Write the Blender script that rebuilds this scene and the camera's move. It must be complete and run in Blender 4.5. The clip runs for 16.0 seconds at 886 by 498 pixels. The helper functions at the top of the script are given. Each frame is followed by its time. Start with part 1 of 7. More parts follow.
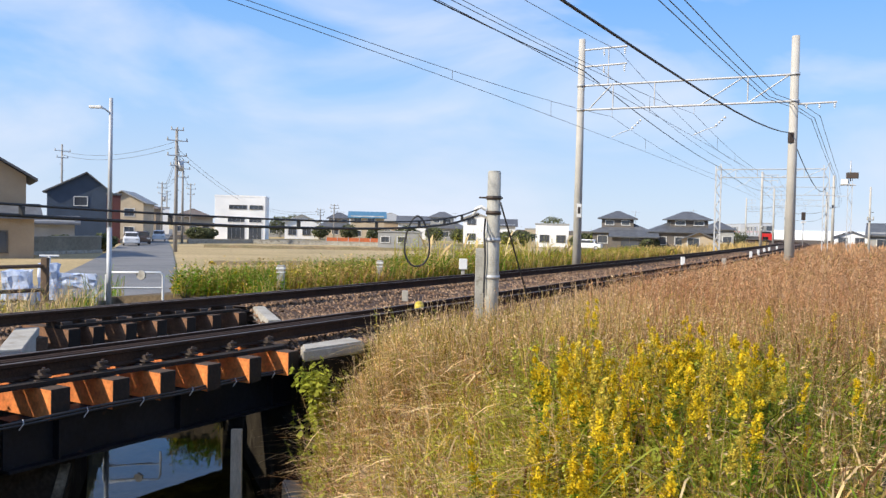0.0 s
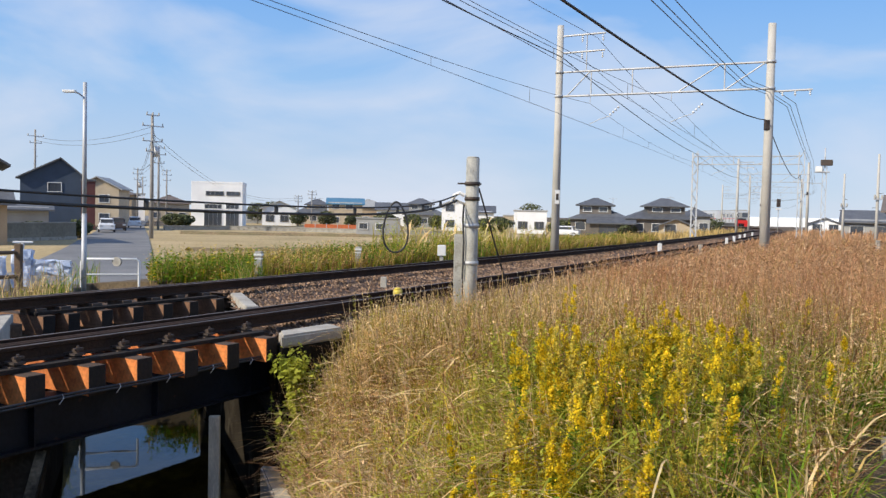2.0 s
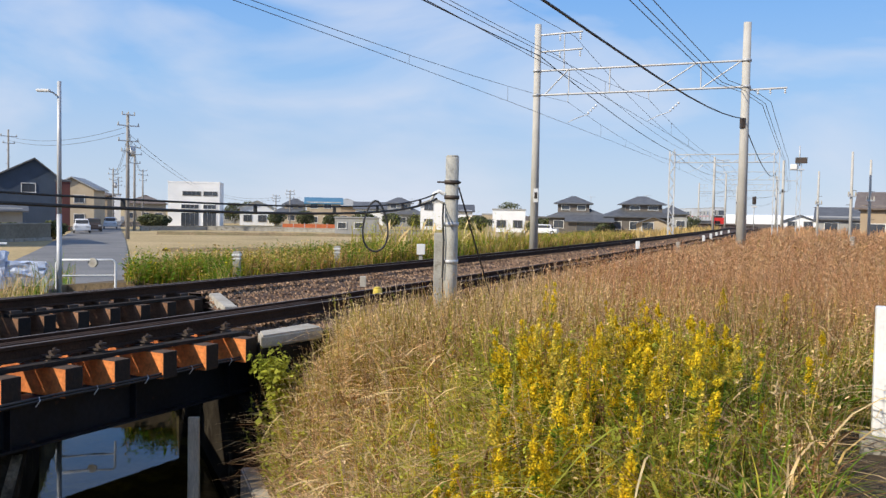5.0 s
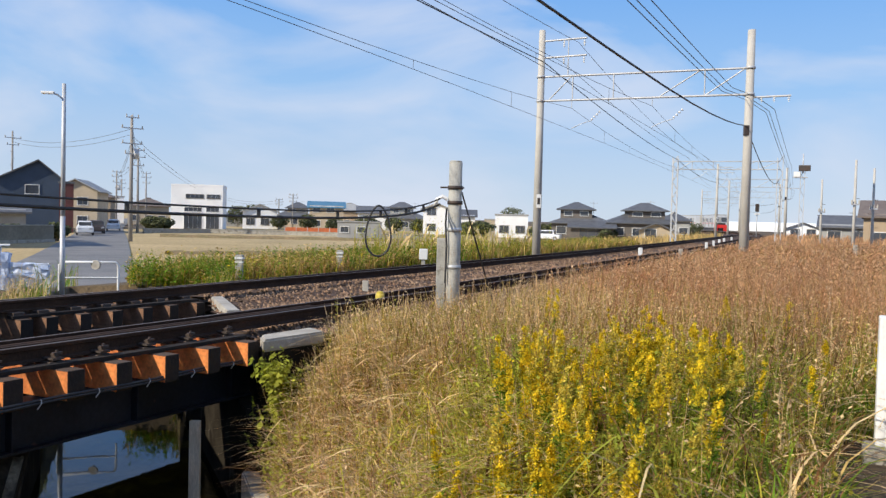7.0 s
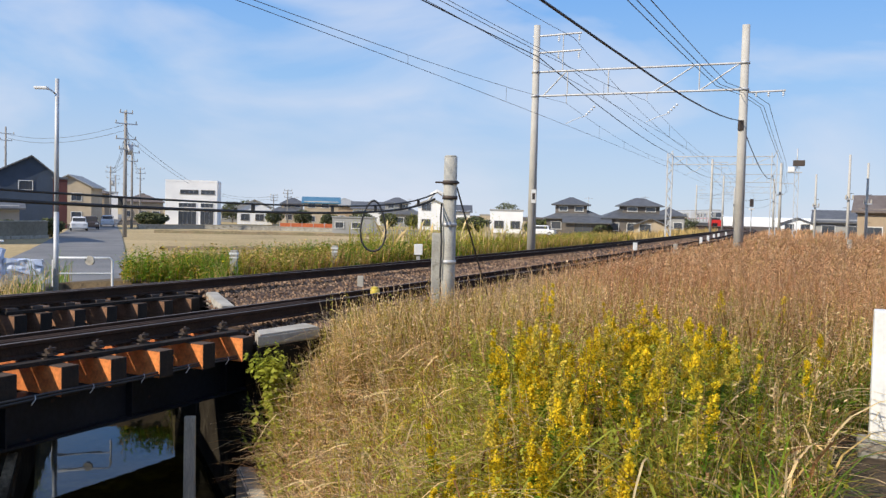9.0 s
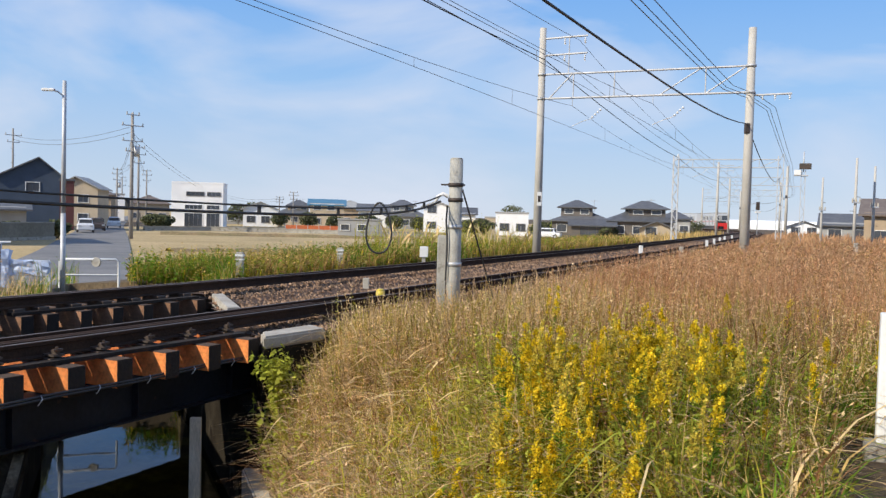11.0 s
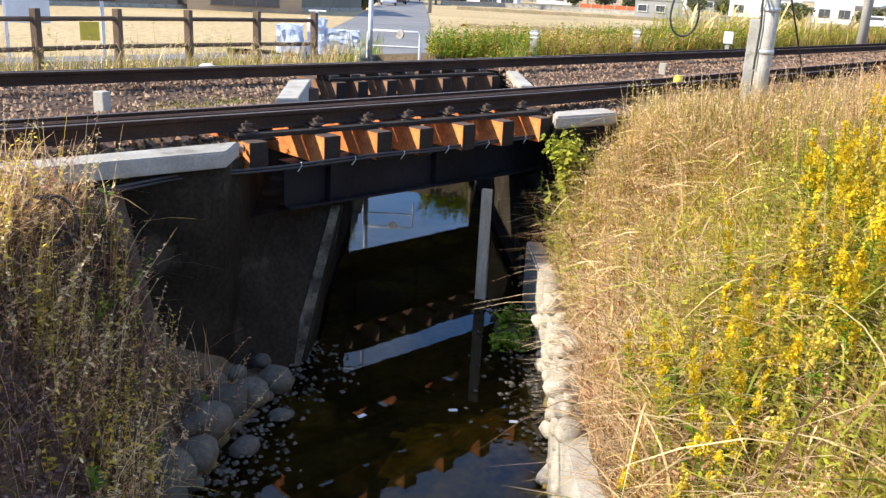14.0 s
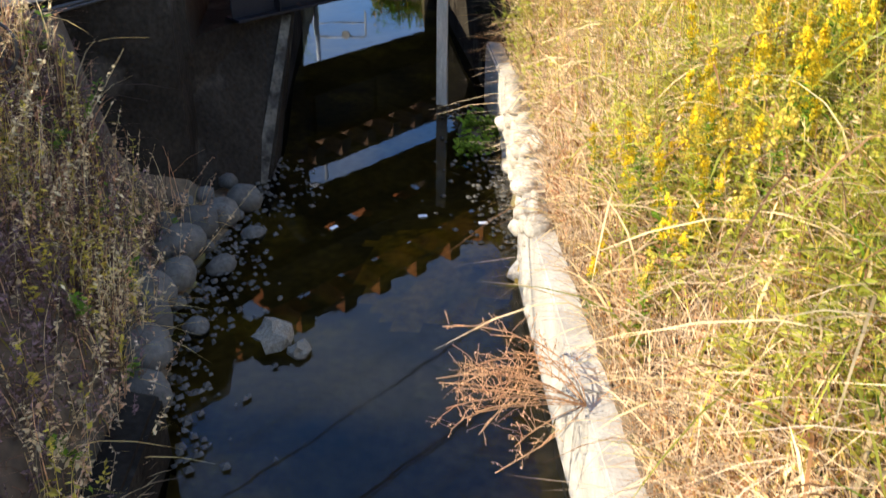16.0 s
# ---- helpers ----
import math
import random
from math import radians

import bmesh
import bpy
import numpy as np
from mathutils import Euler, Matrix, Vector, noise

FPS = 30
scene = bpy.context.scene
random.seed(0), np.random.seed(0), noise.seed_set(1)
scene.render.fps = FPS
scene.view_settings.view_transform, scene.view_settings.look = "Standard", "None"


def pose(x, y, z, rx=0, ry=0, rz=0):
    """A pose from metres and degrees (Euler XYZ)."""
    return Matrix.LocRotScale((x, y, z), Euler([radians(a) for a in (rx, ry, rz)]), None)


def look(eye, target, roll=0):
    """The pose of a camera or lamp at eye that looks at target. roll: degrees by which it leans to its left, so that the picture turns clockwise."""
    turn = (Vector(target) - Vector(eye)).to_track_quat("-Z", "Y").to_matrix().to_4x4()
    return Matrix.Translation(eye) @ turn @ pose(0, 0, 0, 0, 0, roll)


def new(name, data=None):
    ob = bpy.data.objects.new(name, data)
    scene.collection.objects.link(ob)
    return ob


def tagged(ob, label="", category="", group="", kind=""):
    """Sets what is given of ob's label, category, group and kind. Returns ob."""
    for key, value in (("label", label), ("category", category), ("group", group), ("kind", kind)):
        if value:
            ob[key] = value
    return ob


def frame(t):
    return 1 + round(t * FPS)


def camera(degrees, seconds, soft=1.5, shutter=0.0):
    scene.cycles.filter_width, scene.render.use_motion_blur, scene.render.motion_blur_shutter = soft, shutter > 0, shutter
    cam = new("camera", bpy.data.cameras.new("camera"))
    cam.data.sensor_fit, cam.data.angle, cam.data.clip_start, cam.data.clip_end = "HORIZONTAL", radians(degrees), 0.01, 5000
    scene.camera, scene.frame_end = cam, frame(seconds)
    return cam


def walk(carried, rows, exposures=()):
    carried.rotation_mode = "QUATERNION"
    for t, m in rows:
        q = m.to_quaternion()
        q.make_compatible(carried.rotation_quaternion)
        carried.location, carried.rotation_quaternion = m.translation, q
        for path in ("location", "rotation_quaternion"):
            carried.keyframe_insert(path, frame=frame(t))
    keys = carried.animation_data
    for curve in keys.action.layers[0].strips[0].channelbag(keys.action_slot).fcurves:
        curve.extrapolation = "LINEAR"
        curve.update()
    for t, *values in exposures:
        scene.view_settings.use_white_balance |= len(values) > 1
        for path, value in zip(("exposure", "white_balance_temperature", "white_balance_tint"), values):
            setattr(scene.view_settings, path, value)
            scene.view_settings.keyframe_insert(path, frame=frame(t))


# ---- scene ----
cam = camera(54.6, 16.0, soft=1.4, shutter=0.25)
PATH = [
    (0, pose(0.024, -0.026, 1.367, 88.57, -1.28, 0.46)),
    (0.5, pose(0.027, -0.030, 1.360, 88.50, -1.29, 0.07)),
    (1, pose(0.023, -0.025, 1.359, 88.45, -1.36, -0.63)),
    (1.5, pose(0.026, -0.029, 1.357, 87.95, -1.37, -0.89)),
    (2, pose(0.022, -0.021, 1.358, 87.71, -1.31, -0.98)),
    (2.5, pose(0.021, -0.012, 1.356, 87.65, -1.30, -1.70)),
    (3, pose(0.009, -0.007, 1.353, 87.38, -1.24, -1.86)),
    (3.5, pose(0.010, -0.003, 1.354, 87.28, -0.76, -1.52)),
    (4, pose(0.007, -0.003, 1.352, 87.33, -1.13, -2.40)),
    (6.5, pose(0.009, -0.013, 1.357, 88.14, -0.92, -2.34)),
    (7, pose(0.002, -0.006, 1.359, 87.99, -1.49, -2.23)),
    (7.5, pose(-0.005, -0.006, 1.355, 87.88, -1.56, -2.05)),
    (8, pose(-0.001, 0.005, 1.354, 87.67, -1.81, -2.50)),
    (8.5, pose(0.002, 0.008, 1.353, 87.67, -1.46, -2.67)),
    (11, pose(0.000, 0.000, 1.350, 87.85, -1.55, -2.20)),
    (11.5, pose(0.002, 0.013, 1.351, 87.71, -1.20, -2.27)),
    (11.6, pose(0.002, 0.013, 1.351, 87.71, -1.20, -2.27)),  # holds, then turns
    (12, pose(-0.023, 0.021, 1.323, 82.29, -1.94, 3.42)),
    (12.5, pose(-0.053, 0.001, 1.322, 75.93, -2.77, 10.65)),
    (13, pose(-0.062, 0.008, 1.319, 73.46, -2.63, 13.03)),
    (13.5, pose(-0.070, 0.009, 1.320, 73.44, -3.80, 13.96)),
    (14, pose(-0.079, 0.003, 1.323, 72.77, -2.97, 16.92)),
    (14.5, pose(-0.078, -0.010, 1.318, 73.10, -2.84, 17.06)),
    (15, pose(-0.070, -0.006, 1.308, 71.24, -2.49, 16.62)),
    (15.5, pose(-0.078, 0.006, 1.273, 66.49, -2.08, 15.57)),
    (16, pose(-0.102, -0.021, 1.293, 60.27, -0.47, 13.11)),
]
EXPOSURES = ((0.0, 0.25), (0.5, 0.2), (1.2, 0.05), (11.6, 0.05), (12.2, 0.0), (12.6, 0.18), (13.0, 0.42), (14.0, 0.93), (15.0, 1.0), (16.0, 1.25))
walk(cam, PATH, EXPOSURES)

# ---- sky, sun ----
world = bpy.data.worlds.new("world")
scene.world = world
world.use_nodes = True
SUN_EL, SUN_AZ = 33.0, 237.0  # azimuth from +y, clockwise


def build_world():
    nt = world.node_tree
    for n in list(nt.nodes):
        nt.nodes.remove(n)
    out = nt.nodes.new("ShaderNodeOutputWorld")
    bg = nt.nodes.new("ShaderNodeBackground")
    sky = nt.nodes.new("ShaderNodeTexSky")
    sky.sky_type = "NISHITA"
    sky.sun_disc = False
    sky.sun_elevation = radians(SUN_EL)
    sky.sun_rotation = radians(SUN_AZ)
    sky.air_density, sky.dust_density, sky.ozone_density = 1.0, 0.15, 4.0
    # clear autumn haze: paler towards the horizon, with thin veils of high cloud
    tc = nt.nodes.new("ShaderNodeTexCoord")
    sep = nt.nodes.new("ShaderNodeSeparateXYZ")
    nt.links.new(tc.outputs["Generated"], sep.inputs["Vector"])
    haze = nt.nodes.new("ShaderNodeValToRGB")
    els = haze.color_ramp.elements
    els[0].position, els[0].color = 0.0, (5.6, 6.7, 8.3, 1)
    els[1].position, els[1].color = 0.9, (0.8, 2.3, 6.5, 1)
    for at, col in ((0.07, (4.7, 6.2, 8.5, 1)), (0.15, (3.3, 5.6, 9.0, 1)), (0.25, (2.0, 4.5, 9.0, 1)), (0.4, (1.3, 3.4, 8.0, 1))):
        e = els.new(at)
        e.color = col
    nt.links.new(sep.outputs["Z"], haze.inputs["Fac"])
    air = nt.nodes.new("ShaderNodeMix")
    air.data_type = "RGBA"
    air.inputs["Factor"].default_value = 0.85
    nt.links.new(sky.outputs["Color"], air.inputs["A"])
    nt.links.new(haze.outputs["Color"], air.inputs["B"])
    mp = nt.nodes.new("ShaderNodeMapping")
    mp.inputs["Scale"].default_value = (1.9, 1.9, 5.0)
    mp.inputs["Rotation"].default_value = (0.25, 0.45, 0.4)
    nz = nt.nodes.new("ShaderNodeTexNoise")
    nz.inputs["Scale"].default_value = 1.5
    nz.inputs["Detail"].default_value = 6.0
    nz.inputs["Roughness"].default_value = 0.5
    nz.inputs["Distortion"].default_value = 0.5
    ramp = nt.nodes.new("ShaderNodeValToRGB")
    ramp.color_ramp.elements[0].position, ramp.color_ramp.elements[1].position = 0.44, 0.66
    ramp.color_ramp.elements[0].color = (0.0, 0.0, 0.0, 1)
    ramp.color_ramp.elements[1].color = (0.72, 0.72, 0.72, 1)
    mix = nt.nodes.new("ShaderNodeMix")
    mix.data_type = "RGBA"
    mix.inputs["B"].default_value = (6.9, 7.4, 8.6, 1)
    nt.links.new(tc.outputs["Generated"], mp.inputs["Vector"])
    nt.links.new(mp.outputs["Vector"], nz.inputs["Vector"])
    nt.links.new(nz.outputs["Fac"], ramp.inputs["Fac"])
    nt.links.new(ramp.outputs["Color"], mix.inputs["Factor"])
    nt.links.new(air.outputs["Result"], mix.inputs["A"])
    nt.links.new(mix.outputs["Result"], bg.inputs["Color"])
    bg.inputs["Strength"].default_value = 0.1
    nt.links.new(bg.outputs["Background"], out.inputs["Surface"])


build_world()
sun = new("sun", bpy.data.lights.new("sun", "SUN"))
sun.data.energy, sun.data.angle, sun.data.color = 5.0, radians(0.6), (1.0, 0.90, 0.74)
_a, _e = radians(SUN_AZ), radians(SUN_EL)
sun.matrix_world = look((0, 0, 60), (-math.sin(_a) * math.cos(_e), -math.cos(_a) * math.cos(_e), 60 - math.sin(_e)))

# ---- materials ----


def material(name, base, rough=0.8, var=None, scale=6.0, fine=0.0, fine_scale=60.0, metal=0.0, bump=0.0, bump_scale=40.0,
             island=0.0, objvar=0.0, spots=None, spot_scale=3.0, spot_at=0.6, sheen=0.0, spec=0.5, trans=0.0, stretch=(1, 1, 1)):
    """A procedural surface: base colour mixed with a second one at a large scale, fine grain, optional stains and relief."""
    m = bpy.data.materials.new(name)
    m.use_nodes = True
    nt = m.node_tree
    b = nt.nodes["Principled BSDF"]
    b.inputs["Roughness"].default_value = rough
    b.inputs["Metallic"].default_value = metal
    b.inputs["Specular IOR Level"].default_value = spec
    tc = nt.nodes.new("ShaderNodeTexCoord")
    mp = nt.nodes.new("ShaderNodeMapping")
    mp.inputs["Scale"].default_value = stretch
    nt.links.new(tc.outputs["Object"], mp.inputs["Vector"])

    def noise_tex(sc, detail=5.0):
        n = nt.nodes.new("ShaderNodeTexNoise")
        n.inputs["Scale"].default_value, n.inputs["Detail"].default_value = sc, detail
        nt.links.new(mp.outputs["Vector"], n.inputs["Vector"])
        return n.outputs["Fac"]

    def mixed(fac, a, c, kind="MIX"):
        x = nt.nodes.new("ShaderNodeMix")
        x.data_type, x.blend_type = "RGBA", kind
        if isinstance(fac, float):
            x.inputs["Factor"].default_value = fac
        else:
            nt.links.new(fac, x.inputs["Factor"])
        for sock, v in (("A", a), ("B", c)):
            if isinstance(v, tuple):
                x.inputs[sock].default_value = (*v, 1)
            else:
                nt.links.new(v, x.inputs[sock])
        return x.outputs["Result"]

    def span(fac, lo, hi):
        r = nt.nodes.new("ShaderNodeMapRange")
        r.inputs["From Min"].default_value, r.inputs["From Max"].default_value = lo, hi
        nt.links.new(fac, r.inputs["Value"])
        return r.outputs["Result"]

    col = base
    if var:
        col = mixed(span(noise_tex(scale), 0.35, 0.65), base, var)
    if spots:
        col = mixed(span(noise_tex(spot_scale, 8.0), spot_at, spot_at + 0.12), col, spots)
    if fine:
        r = nt.nodes.new("ShaderNodeMapRange")
        r.inputs["To Min"].default_value, r.inputs["To Max"].default_value = 1 - fine, 1 + fine
        r.inputs["From Min"].default_value, r.inputs["From Max"].default_value = 0.3, 0.7
        nt.links.new(noise_tex(fine_scale, 3.0), r.inputs["Value"])
        col = mixed(1.0, col, r.outputs["Result"], "MULTIPLY")
    for amount, node, sock in ((island, "ShaderNodeNewGeometry", "Random Per Island"), (objvar, "ShaderNodeObjectInfo", "Random")):
        if amount:
            g = nt.nodes.new(node)
            r = nt.nodes.new("ShaderNodeMapRange")
            r.inputs["To Min"].default_value, r.inputs["To Max"].default_value = 1 - amount, 1 + amount
            nt.links.new(g.outputs[sock], r.inputs["Value"])
            col = mixed(1.0, col, r.outputs["Result"], "MULTIPLY")
    if isinstance(col, tuple):
        b.inputs["Base Color"].default_value = (*col, 1)
    else:
        nt.links.new(col, b.inputs["Base Color"])
    if bump:
        bp = nt.nodes.new("ShaderNodeBump")
        bp.inputs["Strength"].default_value, bp.inputs["Distance"].default_value = bump, 0.02
        nt.links.new(noise_tex(bump_scale, 6.0), bp.inputs["Height"])
        nt.links.new(bp.outputs["Normal"], b.inputs["Normal"])
    if trans:  # thin leaves let light through
        t = nt.nodes.new("ShaderNodeBsdfTranslucent")
        ms = nt.nodes.new("ShaderNodeMixShader")
        ms.inputs["Fac"].default_value = trans
        if isinstance(col, tuple):
            t.inputs["Color"].default_value = (*col, 1)
        else:
            nt.links.new(col, t.inputs["Color"])
        o = nt.nodes["Material Output"]
        nt.links.new(b.outputs["BSDF"], ms.inputs[1])
        nt.links.new(t.outputs["BSDF"], ms.inputs[2])
        nt.links.new(ms.outputs["Shader"], o.inputs["Surface"])
    return m


M = {}
M["soil"] = material("soil", (0.075, 0.05, 0.028), 0.95, (0.12, 0.085, 0.045), 0.7, 0.35, 14.0, bump=0.6, bump_scale=9)
M["field"] = material("field", (0.46, 0.34, 0.17), 0.95, (0.36, 0.27, 0.12), 0.12, 0.25, 3.0, bump=0.6, bump_scale=4)
M["asphalt"] = material("asphalt", (0.15, 0.15, 0.15), 0.9, (0.20, 0.195, 0.19), 0.5, 0.2, 30.0, bump=0.3, bump_scale=60)
M["concrete"] = material("concrete", (0.40, 0.38, 0.33), 0.9, (0.30, 0.28, 0.24), 2.5, 0.15, 40.0, bump=0.4, bump_scale=30, spots=(0.16, 0.14, 0.11), spot_scale=3.0, spot_at=0.58)
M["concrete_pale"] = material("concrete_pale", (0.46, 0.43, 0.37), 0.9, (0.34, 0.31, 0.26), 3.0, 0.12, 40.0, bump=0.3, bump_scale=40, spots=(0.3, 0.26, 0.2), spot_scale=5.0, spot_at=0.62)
# near-black copy of the concrete: shade under the bridge is put into its colour
M["concrete_shaded"] = material("concrete_shaded", (0.030, 0.025, 0.018), 0.9, (0.014, 0.011, 0.008), 1.5, 0.3, 25.0, bump=0.6, bump_scale=20, spots=(0.065, 0.056, 0.042), spot_scale=1.7, spot_at=0.58, spec=0.06)
M["pole"] = material("pole", (0.50, 0.48, 0.44), 0.85, (0.42, 0.40, 0.36), 1.2, 0.1, 30.0, bump=0.2, bump_scale=50)
M["galv"] = material("galvanised_steel", (0.55, 0.56, 0.57), 0.55, (0.45, 0.46, 0.47), 3.0, 0.08, 40.0, metal=0.3)
M["dark_metal"] = material("dark_metal", (0.06, 0.055, 0.05), 0.6, (0.09, 0.06, 0.045), 4.0, 0.2, 30.0, metal=0.4)
M["girder"] = material("girder_paint", (0.018, 0.021, 0.028), 0.6, (0.012, 0.013, 0.016), 1.5, 0.15, 20.0, spots=(0.10, 0.055, 0.03), spot_scale=4.0, spot_at=0.68, bump=0.15, spec=0.15)
M["rail"] = material("rail_rust", (0.036, 0.021, 0.014), 0.9, (0.055, 0.03, 0.018), 3.0, 0.25, 40.0, spec=0.2, bump=0.3, bump_scale=60)
M["rail_top"] = material("rail_top", (0.15, 0.12, 0.10), 0.6, (0.10, 0.075, 0.06), 6.0, 0.1, 60.0, metal=0.3, spec=0.3)
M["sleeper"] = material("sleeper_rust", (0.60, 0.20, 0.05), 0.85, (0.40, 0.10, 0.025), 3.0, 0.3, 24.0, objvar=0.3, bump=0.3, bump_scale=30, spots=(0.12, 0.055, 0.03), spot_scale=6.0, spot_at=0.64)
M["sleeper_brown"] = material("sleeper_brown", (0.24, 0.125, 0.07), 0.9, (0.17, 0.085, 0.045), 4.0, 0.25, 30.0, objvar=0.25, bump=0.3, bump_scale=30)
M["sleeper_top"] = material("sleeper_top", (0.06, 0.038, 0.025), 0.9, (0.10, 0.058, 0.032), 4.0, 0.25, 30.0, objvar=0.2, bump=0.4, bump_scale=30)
# near-black because the ends face away from the sun; shade kept in the colour
M["sleeper_end_shaded"] = material("sleeper_end_shaded", (0.013, 0.009, 0.006), 0.9, (0.022, 0.013, 0.008), 6.0, 0.25, 30.0, objvar=0.2, bump=0.4, bump_scale=30)
M["ballast"] = material("ballast_stone", (0.17, 0.10, 0.06), 0.9, (0.27, 0.18, 0.115), 1.2, 0.3, 30.0, island=0.65)
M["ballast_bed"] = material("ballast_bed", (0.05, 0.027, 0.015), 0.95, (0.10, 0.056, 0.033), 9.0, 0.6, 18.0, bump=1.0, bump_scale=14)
M["cable"] = material("cable_black", (0.02, 0.02, 0.021), 0.55, (0.03, 0.03, 0.03), 8.0, 0.1)
M["wire"] = material("wire", (0.10, 0.10, 0.105), 0.5, (0.14, 0.13, 0.12), 5.0, 0.1, metal=0.4)
M["wood_fence"] = material("fence_wood", (0.10, 0.065, 0.042), 0.85, (0.15, 0.10, 0.065), 3.0, 0.2, 30.0, bump=0.3, objvar=0.15)
M["white_paint"] = material("white_paint", (0.78, 0.78, 0.76), 0.5, (0.70, 0.70, 0.68), 3.0, 0.05, 40.0)
M["yellow_paint"] = material("yellow_paint", (0.72, 0.56, 0.06), 0.5, (0.62, 0.45, 0.06), 6.0, 0.08)
M["stone_round"] = material("boulder", (0.11, 0.10, 0.08), 0.85, (0.065, 0.06, 0.048), 4.0, 0.2, 30.0, bump=0.3, objvar=0.3, spots=(0.05, 0.055, 0.035), spot_scale=5, spot_at=0.6)
M["stone_pale"] = material("pale_stone", (0.52, 0.47, 0.38), 0.9, (0.34, 0.30, 0.24), 5.0, 0.2, 30.0, bump=0.4, objvar=0.2)
M["concrete_mid"] = material("concrete_mid", (0.16, 0.14, 0.10), 0.9, (0.05, 0.044, 0.033), 5.0, 0.3, 30.0, bump=0.5, spec=0.1, spots=(0.025, 0.022, 0.016), spot_scale=7.0, spot_at=0.55)
M["stone_mid"] = material("creek_rock", (0.26, 0.23, 0.17), 0.9, (0.16, 0.14, 0.10), 7.0, 0.25, 30.0, bump=0.6, objvar=0.15)
# yellow-brown growth on the bed, brightened to carry sun through the water
M["sunlit_algae"] = material("sunlit_algae", (0.42, 0.26, 0.04), 0.9, (0.2, 0.15, 0.03), 3.0, 0.35, 14.0, bump=0.6, bump_scale=12, spots=(0.10, 0.08, 0.03), spot_scale=4.0, spot_at=0.55)
M["pebble"] = material("pebbles", (0.09, 0.08, 0.062), 0.85, (0.05, 0.046, 0.036), 2.0, 0.2, 30.0, island=0.5)
M["mud"] = material("creek_bed", (0.05, 0.042, 0.025), 0.9, (0.17, 0.13, 0.05), 1.1, 0.3, 12.0, bump=0.5, bump_scale=10, spots=(0.24, 0.19, 0.05), spot_scale=1.3, spot_at=0.56)

GROUND = -0.1

# ---- building helpers ----
rng = np.random.default_rng(7)


def mesh_from(name, verts, faces, mats, smooth=False, mat_ids=None):
    me = bpy.data.meshes.new(name)
    me.from_pydata([tuple(v) for v in verts], [], faces)
    for m in (mats if isinstance(mats, (list, tuple)) else [mats]):
        me.materials.append(m)
    if mat_ids is not None:
        me.polygons.foreach_set("material_index", mat_ids)
    if smooth:
        me.polygons.foreach_set("use_smooth", [True] * len(me.polygons))
    me.update()
    return me


def add_box(bm, c, size, m=None, taper=1.0, bevel=0.0):
    """A box of that size about c (in the frame m), its top scaled by taper."""
    sx, sy, sz = (d / 2 for d in size)
    vs = []
    for z, k in ((-sz, 1.0), (sz, taper)):
        for x, y in ((-sx, -sy), (sx, -sy), (sx, sy), (-sx, sy)):
            p = Vector((c[0] + x * k, c[1] + y * k, c[2] + z))
            vs.append(bm.verts.new(m @ p if m is not None else p))
    fs = [bm.faces.new([vs[i] for i in f]) for f in ((3, 2, 1, 0), (4, 5, 6, 7), (0, 1, 5, 4), (1, 2, 6, 5), (2, 3, 7, 6), (3, 0, 4, 7))]
    if bevel:
        es = list({e for f in fs for e in f.edges})
        bmesh.ops.bevel(bm, geom=es, offset=bevel, segments=2, affect="EDGES", profile=0.6)
    return fs


def add_cyl(bm, p0, p1, r0, r1=None, n=12, caps=True):
    r1 = r0 if r1 is None else r1
    p0, p1 = Vector(p0), Vector(p1)
    d = (p1 - p0).normalized()
    a = d.orthogonal().normalized()
    b = d.cross(a)
    rings = []
    for p, r in ((p0, r0), (p1, r1)):
        rings.append([bm.verts.new(p + r * (math.cos(2 * math.pi * i / n) * a + math.sin(2 * math.pi * i / n) * b)) for i in range(n)])
    for i in range(n):
        f = bm.faces.new((rings[0][i], rings[0][(i + 1) % n], rings[1][(i + 1) % n], rings[1][i]))
        f.smooth = n > 6
    if caps:
        bm.faces.new(rings[0][::-1])
        bm.faces.new(rings[1])


def add_tube(bm, pts, r, n=6, closed=False):
    """A round tube along points."""
    pts = [Vector(p) for p in pts]
    rings = []
    up = Vector((0.13, 0.31, 0.94))
    for i, p in enumerate(pts):
        a = pts[i - 1] if (i > 0 or closed) else p
        c = pts[(i + 1) % len(pts)] if (i < len(pts) - 1 or closed) else p
        d = (c - a).normalized()
        x = d.cross(up)
        x = x.normalized() if x.length > 1e-3 else d.orthogonal().normalized()
        y = d.cross(x)
        rings.append([bm.verts.new(p + r * (math.cos(2 * math.pi * k / n) * x + math.sin(2 * math.pi * k / n) * y)) for k in range(n)])
    count = len(pts) if closed else len(pts) - 1
    for i in range(count):
        A, B = rings[i], rings[(i + 1) % len(pts)]
        for k in range(n):
            bm.faces.new((A[k], A[(k + 1) % n], B[(k + 1) % n], B[k])).smooth = True


def part(name, bm, mat, parent=None, label="", origin=None):
    """Links a bmesh as one mesh object, under a thing where one is given."""
    bmesh.ops.recalc_face_normals(bm, faces=bm.faces)
    me = bpy.data.meshes.new(name)
    bm.to_mesh(me)
    bm.free()
    for m in (mat if isinstance(mat, (list, tuple)) else [mat]):
        me.materials.append(m)
    ob = new(name, me)
    if parent is not None:
        ob.parent = parent
    if label:
        ob["label"] = label
    return ob


def thing(name, m, label, category, group="", kind=""):
    ob = new(name)
    ob.matrix_basis = m
    ob.empty_display_size = 0.2
    return tagged(ob, label, category, group, kind)


